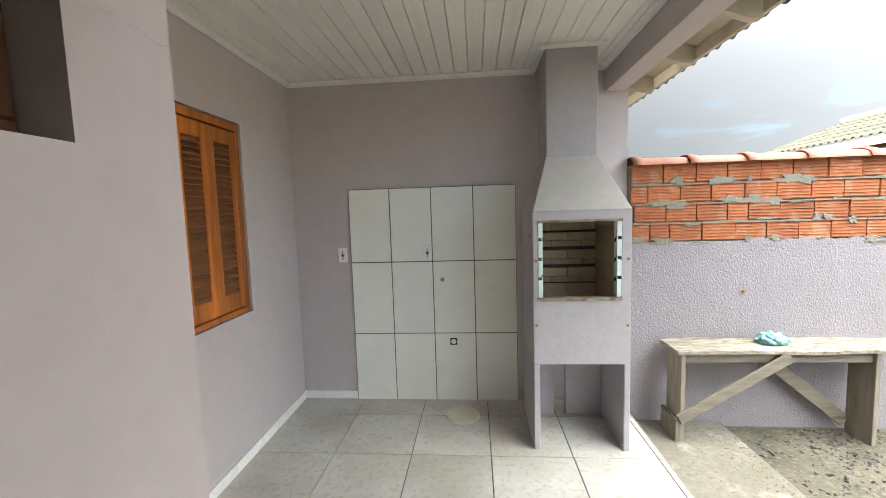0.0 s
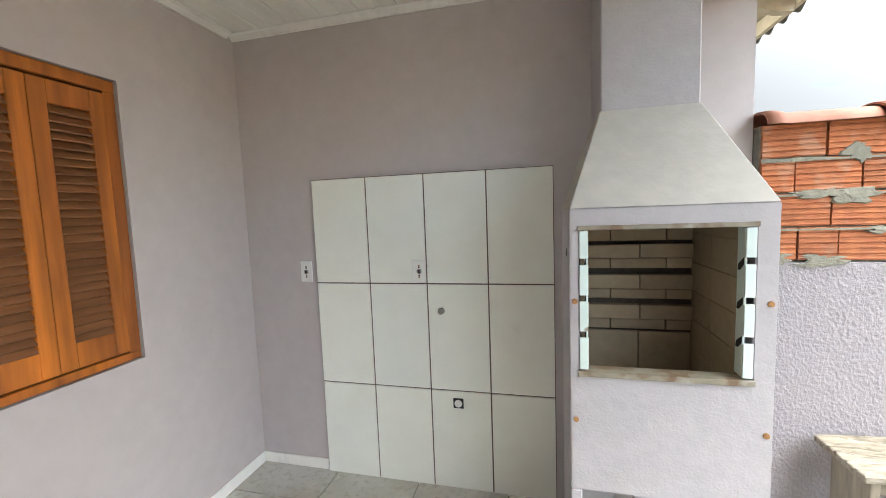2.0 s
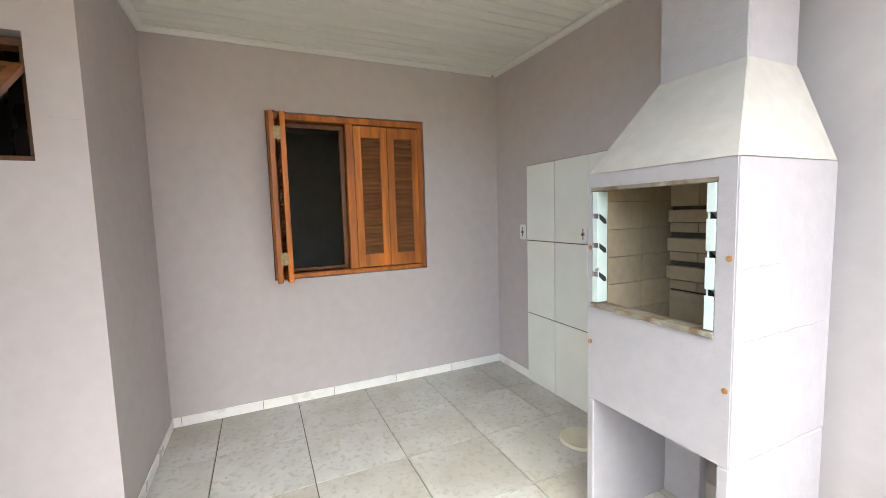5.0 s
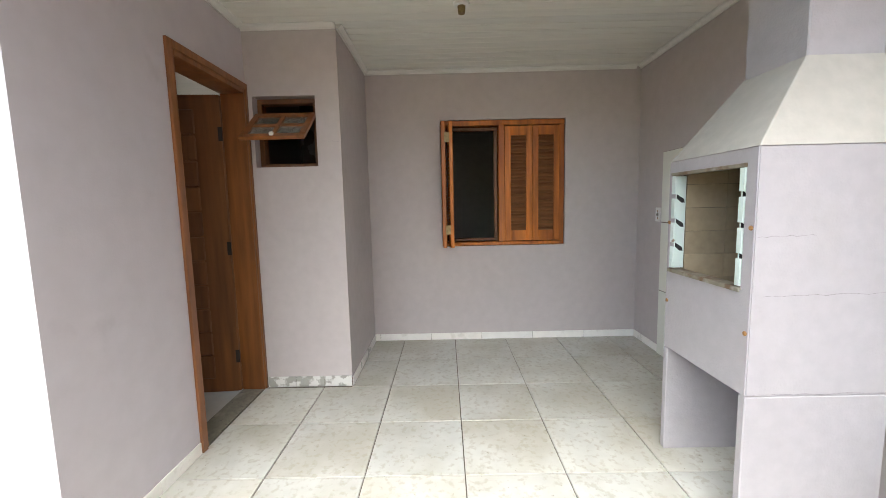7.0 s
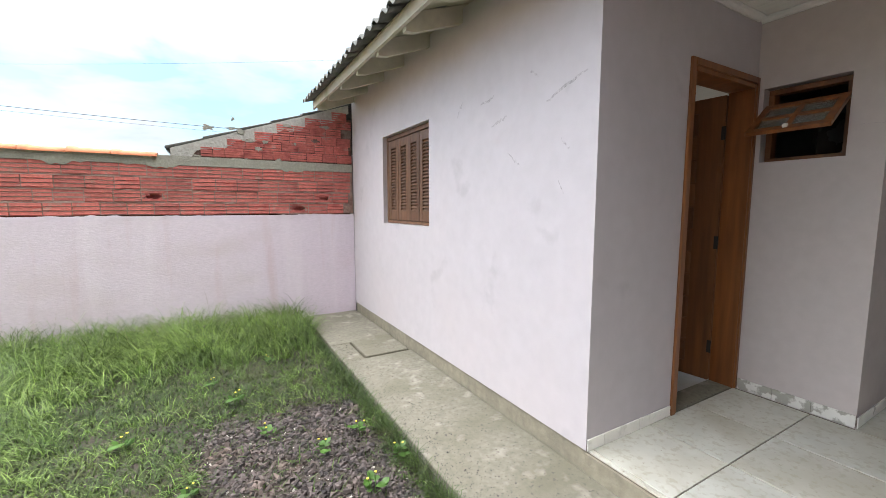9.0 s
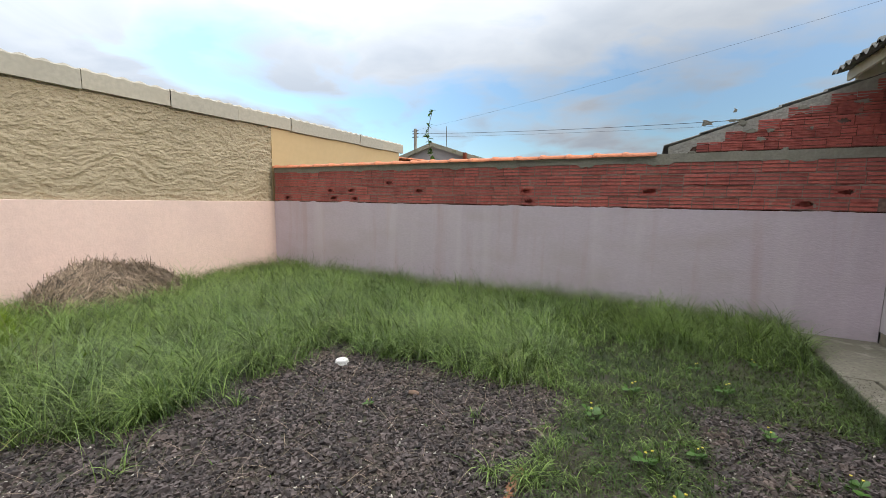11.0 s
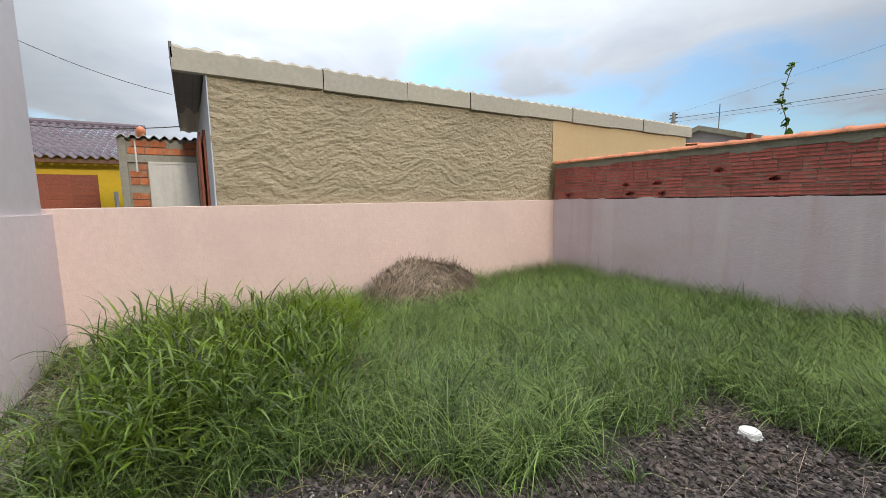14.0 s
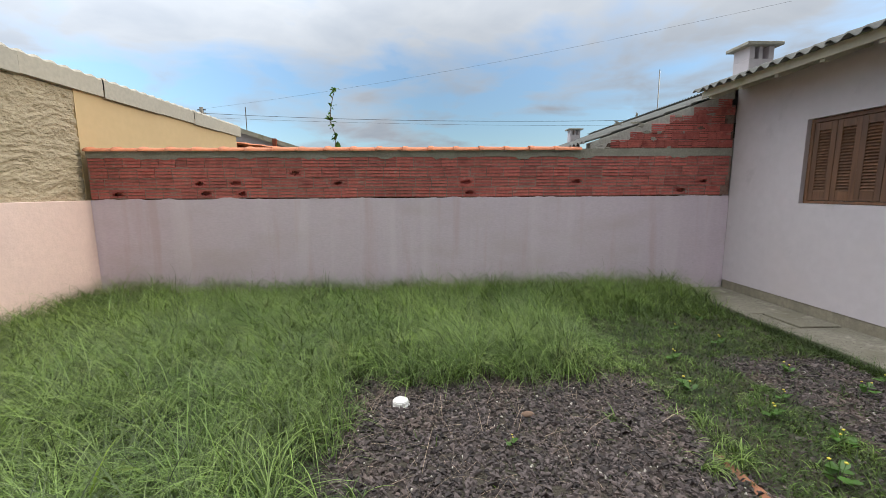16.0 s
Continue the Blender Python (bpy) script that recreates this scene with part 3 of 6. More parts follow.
# ---- house walls ----
TOP = 2.66
W_WIN = (1.175, 2.303, 1.085, 2.225)
W_BATH = (-0.065, 0.355, 1.75, 2.215)
W_OUT = (-2.88, -1.832, 1.29, 2.192)
DOOR = (-0.345, 0.40, 0.19, 2.265)
structure("wall_north", boxes((-1.46, 1.19, 2.97, 3.12, 0.0, 3.0)), M_PAINT, "lilac painted patio wall carrying the tile panel", "wall")
structure("wall_window", boxes(*wall_rows("y", -1.46, -1.31, 0.365, 2.97, 0.0, 2.9, [W_WIN])), M_PAINT, "lilac painted patio wall with the shuttered window", "wall")
structure("wall_bath_side", boxes((-1.31, -0.505, 0.365, 0.515, 0.0, 2.9)), M_PAINT, "lilac painted side wall of the bathroom", "wall")
structure("wall_bath_front", boxes(*wall_rows("y", -0.505, -0.355, -0.255, 0.515, 0.0, 2.9, [W_BATH])), M_PAINT, "lilac painted bathroom wall with a small awning window", "wall")
structure("wall_door", boxes(*wall_rows("x", -0.255, -0.105, -0.355, 1.01, FLOOR - 0.02, 2.9, [DOOR])), M_FACADE, "lilac painted wall with the kitchen doorway", "wall")
structure("wall_facade", boxes(*wall_rows("y", 1.01, 1.16, -3.93, -0.105, FLOOR, 2.86, [W_OUT])), M_FACADE, "lilac house facade with grey scuffs", "wall")
# added lining, not seen: the bathroom's darkness is put into its colour
structure("wall_bath_tiles", boxes((-1.459, -1.45, -0.139, 0.364, 0.191, 2.719), (-1.45, -0.507, -0.139, -0.13, 0.191, 2.719), (-1.45, -0.507, 0.355, 0.364, 0.191, 2.719), (-1.45, -0.507, -0.13, 0.355, 0.191, 0.20)), M_BATHSHADE, "added dark brown lining with the darkness of the unlit bathroom in its colour", "wall")
# rooms behind the openings; unseen west opening added for kitchen light, bath partition to block it
structure("wall_rooms", boxes(*wall_rows("y", -4.75, -4.6, -4.08, 3.12, 0, 2.9, [(-3.2, -1.2, 0.9, 2.3)]), (-4.6, -1.46, 2.97, 3.12, 0, 2.9), (-4.6, -0.505, -0.255, -0.14, 0, 2.9), (-1.56, -1.461, -0.14, 0.365, 0, 2.9), (-4.6, 1.01, -4.08, -3.93, 0, 2.9)), M_INSIDE, "plain inner walls of the rooms, with an added unseen opening and partition", "wall")
structure("floor_rooms", boxes((-4.6, -1.46, -0.14, 2.97, 0.05, 0.19), (-1.46, -0.505, -0.14, 0.365, 0.05, 0.19), (-4.6, 1.01, -3.93, -0.256, 0.05, 0.19)), M_INFLOOR, "grey tiled floor of the rooms", "floor")
structure("ceiling_rooms", boxes((-4.6, -1.46, -0.14, 2.97, 2.72, 2.78), (-1.46, -0.505, -0.14, 0.365, 2.72, 2.78), (-4.6, 1.01, -3.93, -0.255, 2.72, 2.78)), M_WHITE, "white flat ceiling of the rooms", "ceiling")


# ---- patio ceiling, beam, mouldings ----
def build_ceiling():
    bm = bmesh.new()
    x = -1.31
    k = 0
    while x < 1.02:
        w = min(0.098, 1.03 - x)
        dz = 0.0015 * math.sin(k * 5.1)
        for a, b in ((x + 0.0014, x + w - 0.0014),):
            y0 = -0.105 if a > -0.36 else 0.515
            solid(bm, a, b, y0, 2.97, TOP + dz, TOP + 0.02)
        x += w
        k += 1
    bmesh.ops.bevel(bm, geom=[e for e in bm.edges if abs(e.verts[0].co.x - e.verts[1].co.x) < 1e-5 and e.verts[0].co.z < TOP + 0.01 and e.verts[1].co.z < TOP + 0.01], offset=0.003, segments=1, affect="EDGES")
    solid(bm, -1.31, 1.03, 0.5, 2.97, TOP + 0.021, TOP + 0.03)
    solid(bm, -0.355, 1.03, -0.105, 0.5, TOP + 0.021, TOP + 0.03)
    structure("ceiling", bm, M_CEIL, "white painted wooden board ceiling of the patio")


build_ceiling()
structure("beam", box(1.03, 1.172, -0.104, 2.969, 2.48, 2.885, 0.004), M_PAINT, "lilac painted beam over the open side", "beam")
COVE = [(0, 0), (0.042, 0), (0.042, -0.006), (0.027, -0.010), (0.013, -0.022), (0.010, -0.031), (0, -0.031)]


def moulding(p, yaw, length):
    bm = prism(COVE, pose(*p, 0, 0, yaw), length)
    structure("trim", bm, M_WHITE, "white wooden cove moulding under the ceiling", "moulding")


Z = TOP - 0.001
moulding((-1.308, 0.517, Z), 0, 0.952)          # bathroom side
moulding((1.028, 2.968, Z), 180, 0.165)         # back wall, past the chimney
moulding((0.535, 2.968, Z), 180, 1.843)
moulding((-1.308, 2.92, Z), 270, 2.40)
moulding((-0.353, 0.513, Z), 270, 0.617)
moulding((-0.30, -0.103, Z), 0, 1.32)
moulding((1.028, -0.06, Z), 90, 2.98)


# ---- roof ----
SLOPE = 0.35
EAVE_X, EAVE_Z = 1.66, 2.70


def wavy(n_waves, width, amp, steps=10):
    t = np.linspace(0, 1, n_waves * steps + 1)
    s = np.sin(t * n_waves * 2 * np.pi)
    return t * width, amp * (0.55 * s + 0.45 * np.sign(s) * np.abs(s) ** 0.6)


def corrugated(x_low, x_high, z_low, y0, y1, slope, wave=0.15, amp=0.022, course=0.35, step=0.018, thick=0.014):
    """Roof cover that rises from x_low towards x_high, in stepped courses."""
    n = max(1, round((y1 - y0) / wave))
    u, h = wavy(n, y1 - y0, amp, 8)
    rows = max(1, int(round(abs(x_high - x_low) / course)))
    verts, quads = [], []
    sgn = 1 if x_high > x_low else -1
    for r in range(rows):
        xa, xb = x_low + (x_high - x_low) * r / rows, x_low + (x_high - x_low) * (r + 1) / rows + sgn * 0.04
        za, zb = z_low + abs(xa - x_low) * slope + step, z_low + abs(xb - x_low) * slope
        for x, z in ((xa, za - thick), (xa, za), (xb, zb)):
            verts += [(x, y0 + a, z + b) for a, b in zip(u, h)]
        m = len(u)
        o = r * 3 * m
        for k in range(2):
            i = o + k * m + np.arange(m - 1)
            quads.append(np.stack([i, i + 1, i + m + 1, i + m], 1))
    return np.array(verts), np.concatenate(quads)


def build_roof():
    roof = structure("roof", roof_deck(), M_EAVE, "grey tiled house roof with cream eaves")
    # eave course: tiles one by one
    pitch = 0.30
    u, h = wavy(2, pitch + 0.02, 0.022, 8)
    m = len(u)
    v = []
    for x, z in ((0, -0.016), (0, 0.0), (-0.44, 0.44 * SLOPE - 0.016)):
        v += [(x, a, z + b) for a, b in zip(u, h)]
    for x, z in ((-0.44, 0.44 * SLOPE - 0.03), (0, -0.016)):
        v += [(x, a, z + b) for a, b in zip(u, h)]
    q = np.concatenate([np.stack([k * m + np.arange(m - 1), k * m + np.arange(1, m), (k + 1) * m + np.arange(1, m), (k + 1) * m + np.arange(m - 1)], 1) for k in range(4)])
    tile = fast_mesh("roof_tile", np.array(v), q, M_ROOF)
    for k in range(29):
        part("roof_tile", tile, None, roof, m=Matrix.Translation((EAVE_X + 0.085 + 0.006 * math.sin(k * 2.3), -3.99 + k * pitch, EAVE_Z + 0.035)))
    vs, qs = corrugated(EAVE_X - 0.33, -3.2, EAVE_Z + 0.035 + 0.36 * SLOPE, -3.99, 4.7, SLOPE)
    tagged(part("upper_tiles", fast_mesh("upper_tiles", vs, qs, M_ROOF), None, roof, "grey concrete roof tiles"), kind="stuff")
    part("fascia", prism([(0, 0), (0.026, 0.0), (0.026, 0.08), (0, 0.08)], Matrix.Translation((EAVE_X - 0.05, -3.96, EAVE_Z - 0.055)) @ pose(0, 0, 0, 0, 0, 90) @ Matrix.Diagonal((1, -1, 1, 1)), 8.6), M_EAVE, roof, "cream painted fascia board")
    tail_y = [-3.86, -3.36, -2.86, -2.36, -1.86, -1.36, -0.86, -0.36, 0.3, 0.95, 1.6, 2.25, 2.9, 3.55, 4.2]
    prof = [(0, 0), (0, 0.11), (-0.40, 0.11 + 0.40 * SLOPE), (-0.62, 0.11 + 0.62 * SLOPE), (-0.62, 0.60 * SLOPE), (-0.07, 0.005)]
    for y in tail_y:
        bm = prism([(-a, b) for a, b in prof], Matrix.Translation((EAVE_X - 0.055, y, EAVE_Z - 0.082)) @ pose(0, 0, 0, 0, 0, 90), 0.05)
        part("rafter_tail", bm, M_EAVE, roof, "cream painted rafter end")


def roof_deck():
    """Boarding above the rafters, as one inclined plate."""
    bm = bmesh.new()
    for a, b in ((EAVE_X - 0.02, 0.9), (0.899, -3.2)):
        za, zb = EAVE_Z + 0.028 + (EAVE_X - a) * SLOPE, EAVE_Z + 0.028 + (EAVE_X - b) * SLOPE
        vs = [bm.verts.new(p) for p in ((a, -3.92, za - 0.012), (b, -3.92, zb - 0.012), (b, 4.6, zb - 0.012), (a, 4.6, za - 0.012), (a, -3.92, za), (b, -3.92, zb), (b, 4.6, zb), (a, 4.6, za))]
        for f in ((3, 2, 1, 0), (4, 5, 6, 7), (0, 1, 5, 4), (1, 2, 6, 5), (2, 3, 7, 6), (3, 0, 4, 7)):
            bm.faces.new([vs[i] for i in f])
    # closing wall between ceiling and roof on the far side of the ridge
    solid(bm, -3.3, -3.2, -3.92, 4.6, 2.9, 4.3)
    return bm


build_roof()


# ---- wall tile panel, fittings ----
panel = structure("tile_panel", box(-0.873, 0.390, 2.9605, 2.9695, 0.172, 1.852), M_GROUT, "panel of large white ceramic tiles on the patio wall", "tiles")
tw, th = (0.390 + 0.873) / 4, (1.852 - 0.172) / 3
tile_mesh = mesh_of("tile", box(0.0034, tw - 0.0034, 0, 0.010, 0.0034, th - 0.0034, 0.0012), M_TILE)
for i in range(4):
    for j in range(3):
        part("tile", tile_mesh, None, panel, m=Matrix.Translation((-0.873 + i * tw, 2.954, 0.172 + j * th)))


def wall_plate(x, z, y, label):
    p = thing("switch_plate", (x, y, z - 0.06), label, "switch")
    part("plate", box(x - 0.036, x + 0.036, y - 0.008, y, z - 0.058, z + 0.058, 0.003), M_PLASTIC, p)
    bm = bmesh.new()
    bmesh.ops.create_cone(bm, cap_ends=True, segments=14, radius1=0.014, radius2=0.012, depth=0.006, matrix=pose(x, y - 0.010, z, 90))
    part("insert", bm, M_STEEL, p, "bare metal insert")
    part("slot", boxes((x - 0.006, x + 0.006, y - 0.0145, y - 0.0125, z - 0.009, z + 0.009), bevel=0.0008), M_WIRE, p, "dark slot")
    for dz in (-0.021, 0.021):
        part("slot", boxes((x - 0.004, x + 0.004, y - 0.0095, y - 0.007, z + dz - 0.004, z + dz + 0.004), bevel=0.0008), M_WIRE, p, "dark slot")
    for dz in (-0.03, 0.03):
        part("screw", tube(bmesh.new(), (x, y - 0.0105, z + dz), (x, y - 0.007, z + dz), 0.005, n=8), M_RUST, p, "rusty screw")


wall_plate(-0.94, 1.352, 2.97, "white plastic wall plate with rust-stained screws")
wall_plate(-0.279, 1.357, 2.954, "white plastic outlet plate on the tile panel")
tagged(part("pipe_stub", tube(bmesh.new(), (-0.169, 2.935, 1.153), (-0.169, 2.955, 1.153), 0.016, n=14), M_STEEL), "short grey water pipe end in the tiles", "pipe")
dr = thing("drain_outlet", (-0.097, 2.954, 0.64), "square metal drain outlet in the tile panel", "drain")
part("flange", box(-0.124, -0.070, 2.950, 2.954, 0.640, 0.694, 0.002), M_WIRE, dr, "dark square flange")
part("plug", tube(bmesh.new(), (-0.097, 2.946, 0.667), (-0.097, 2.951, 0.667), 0.02, n=14), M_WHITE, dr, "pale round plug")
lid = bmesh.new()
bmesh.ops.create_cone(lid, cap_ends=True, segments=32, radius1=0.122, radius2=0.114, depth=0.016, matrix=Matrix.Translation((-0.03, 2.70, 0.207)))
tagged(part("floor_cover", lid, M_CREAMLID), "round cream cover let into the patio floor", "drain cover")
lamp = thing("ceiling_lamp_holder", (-0.127, 1.33, TOP - 0.06), "bare white lamp holder on the board ceiling", "lamp holder")
part("base", tube(bmesh.new(), (-0.127, 1.33, TOP - 0.018), (-0.127, 1.33, TOP - 0.001), 0.045, 0.05, 20), M_PLASTIC, lamp)
part("socket", tube(bmesh.new(), (-0.127, 1.33, TOP - 0.06), (-0.127, 1.33, TOP - 0.018), 0.02, 0.024, 16), M_BRASS, lamp, "brass-coloured socket")


# ---- shuttered windows ----
def shutter(parent, w, h, m, wood, slat_wood, thick=0.032, seed=0):
    """A louvred shutter leaf: its frame is the part, its slats sub-parts. Local x runs across, z up, the face looks to -y."""
    st, rt, rb = 0.055, 0.082, 0.096
    fr = part("shutter", boxes((0, st, 0, thick, 0, h), (w - st, w, 0, thick, 0, h), (st, w - st, 0.001, thick - 0.001, 0, rb), (st, w - st, 0.001, thick - 0.001, h - rt, h), bevel=0.0025), wood, parent, m=m)
    n = int((h - rt - rb) / 0.030)
    pitch = (h - rt - rb) / n
    sl = mesh_of("slat", prism([(-0.021, -0.004), (0.021, -0.004), (0.021, 0.003), (-0.021, 0.003)], pose(0, 0, 0, 47), w - 2 * st), slat_wood)
    for k in range(n):
        part("slat", sl, None, fr, m=m @ pose(st, thick / 2, rb + (k + 0.5) * pitch, 0.8 * math.sin(k * 7.7 + seed)))
    return fr


def frame_rows(u0, u1, z0, z1, d0, d1, b):
    return [(u0, u1, d0, d1, z0, z0 + b * 0.7), (u0, u1, d0, d1, z1 - b, z1), (u0, u0 + b, d0, d1, z0 + b * 0.7, z1 - b), (u1 - b, u1, d0, d1, z0 + b * 0.7, z1 - b)]


def hinge(parent, m, wood=M_BRASS):
    part("hinge", boxes((-0.022, 0.022, -0.003, 0.0, -0.04, 0.04), (-0.005, 0.005, -0.009, -0.001, -0.042, 0.042), bevel=0.0008), wood, parent, "brass hinge", m=m)


# patio window: local x = world y, face looks to +x
def build_patio_window():
    w = tagged(new("window_1"), "patio window with one folded-open and one closed pair of louvred wooden shutters", "window", kind="structure")
    T = pose(-1.31, 0, 0, 0, 0, 90)          # local (u, v, z) -> world (-1.31 - v, u, z)
    y0, y1, z0, z1 = W_WIN
    part("window_frame", boxes(*frame_rows(y0 + 0.004, y1 - 0.004, z0 + 0.004, z1 - 0.004, 0.012, 0.13, 0.045), bevel=0.003), M_WOOD, w, "orange-brown varnished frame", m=T)
    part("post", box(1.700, 1.757, 0.008, 0.128, z0 + 0.037, z1 - 0.05, 0.004), M_WOOD, w, m=T)
    part("sash", boxes(*frame_rows(1.225, 1.698, z0 + 0.045, z1 - 0.055, 0.075, 0.105, 0.032), bevel=0.003), M_DOOR, w, "inner window rim", m=T)
    lw, lh = 0.249, z1 - z0 - 0.10
    for k in range(2):
        shutter(w, lw, lh, T @ Matrix.Translation((1.760 + k * (lw + 0.002), 0.016, z0 + 0.042)), M_WOOD, M_SLAT, seed=k)
    for k, yy in enumerate((1.190, 1.236)):
        m = Matrix.Translation((-1.315, yy, z0 + 0.015)) @ pose(0, 0, 0, 0, 0, 3 if k else -1)
        shutter(w, 0.262, lh + 0.03, m, M_WOOD, M_SLAT, seed=3 + k)
    for zz in (z0 + 0.17, z1 - 0.19):
        hinge(w, pose(-1.046, 1.231, zz, 0, 0, 90))
    part("latch", box(-1.056, -1.044, 1.224, 1.237, 1.62, 1.66, 0.002), M_BLACK, w, "dark shutter catch")


def build_facade_window():
    w = tagged(new("window_2"), "facade window with four closed weathered louvred shutters", "window", kind="structure")
    T = pose(1.16, 0, 0, 0, 0, 90)
    y0, y1, z0, z1 = W_OUT
    part("window_frame", boxes(*frame_rows(y0 + 0.003, y1 - 0.003, z0 + 0.003, z1 - 0.003, 0.045, 0.14, 0.04), bevel=0.003), M_GREYWOOD, w, "weathered brown frame", m=T)
    lw, lh = (y1 - y0 - 0.09) / 4, z1 - z0 - 0.085
    for k in range(4):
        shutter(w, lw - 0.002, lh, T @ Matrix.Translation((y0 + 0.045 + k * lw, 0.05 + 0.004 * (k % 2), z0 + 0.036)), M_GREYWOOD, M_GREYWOOD, seed=k)


build_patio_window()
build_facade_window()


def build_bath_window():
    w = tagged(new("window_3"), "small wooden awning window tilted open", "window", kind="structure")
    T = pose(-0.355, 0, 0, 0, 0, 90)
    y0, y1, z0, z1 = W_BATH
    part("window_frame", boxes(*frame_rows(y0 + 0.004, y1 - 0.004, z0 + 0.004, z1 - 0.004, 0.062, 0.135, 0.032), bevel=0.003), M_DOOR, w, "brown varnished frame", m=T)
    # sash hinged at mid height, its lower edge swung outwards
    S = Matrix.Translation((-0.385, 0, 2.10)) @ pose(0, 0, 0, 0, -53, 0)
    sw, sh = y1 - y0 - 0.012, 0.325
    a, b, c = y0 + 0.006, y0 + 0.006 + sw, -sh
    rows = [(-0.012, 0.012, a, b, c, c + 0.04), (-0.012, 0.012, a, b, -0.04, 0), (-0.012, 0.012, a, a + 0.04, c + 0.04, -0.04), (-0.012, 0.012, b - 0.04, b, c + 0.04, -0.04), (-0.011, 0.011, (a + b) / 2 - 0.014, (a + b) / 2 + 0.014, c + 0.04, -0.04), (-0.010, 0.010, a + 0.04, b - 0.04, c / 2 - 0.014, c / 2 + 0.014)]
    sash = part("sash", boxes(*rows, bevel=0.002), M_CASING, w, "sash with four frosted panes", m=S)
    for i in range(2):
        for j in range(2):
            u0 = a + 0.04 if i == 0 else (a + b) / 2 + 0.014
            v0 = c + 0.04 if j == 0 else c / 2 + 0.014
            part("pane", box(-0.002, 0.002, u0, u0 + (sw - 0.108) / 2, v0, v0 + (sh - 0.108) / 2), M_GLASS, sash, "frosted glass pane", m=S)
    part("pull", box(0.012, 0.03, (a + b) / 2 - 0.012, (a + b) / 2 + 0.012, c + 0.006, c + 0.03, 0.003), M_PLASTIC, sash, "white pull", m=S)


build_bath_window()


def build_door():
    d = tagged(new("door_1"), "dark panelled wooden door standing open into the kitchen", "door", kind="structure")
    x0, x1, z0, z1 = DOOR
    part("door_frame", boxes((x0, x0 + 0.035, -0.252, -0.098, FLOOR, z1 - 0.002), (x1 - 0.035, x1, -0.252, -0.098, FLOOR, z1 - 0.002), (x0 + 0.035, x1 - 0.035, -0.252, -0.098, z1 - 0.04, z1 - 0.002), bevel=0.003), M_CASING, d, "brown varnished door frame")
    part("casing", boxes((x1 - 0.012, x1 + 0.028, -0.104, -0.088, FLOOR, z1 + 0.028), (x0 - 0.006, x0 + 0.020, -0.104, -0.088, FLOOR, z1 + 0.028), (x0 + 0.020, x1 - 0.012, -0.104, -0.088, z1 - 0.012, z1 + 0.028), bevel=0.002), M_CASING, d, "orange-brown casing")
    T = Matrix.Translation((x0 + 0.037, -0.248, FLOOR + 0.012)) @ pose(0, 0, 0, 0, 0, -85)
    W, H = 0.66, 2.0
    leaf = part("leaf", boxes((0, W, -0.0, 0.034, 0, H), bevel=0.003), M_DOOR, d, m=T)
    for k in range(11):
        z = 0.10 + k * 0.165
        part("door_panel", box(0.16, W - 0.12, 0.030, 0.046, z, z + 0.157, 0.007), M_DOOR, leaf, m=T)
    for zz in (0.25, 1.0, 1.75):
        part("hinge", boxes((-0.008, 0.018, 0.033, 0.037, zz - 0.045, zz + 0.045), bevel=0.001), M_BLACK, leaf, "dark steel hinge", m=T)
    part("threshold", box(x0 + 0.002, x1 - 0.002, -0.254, -0.108, FLOOR - 0.006, FLOOR + 0.004), M_CONC, d, "worn cement threshold")


build_door()


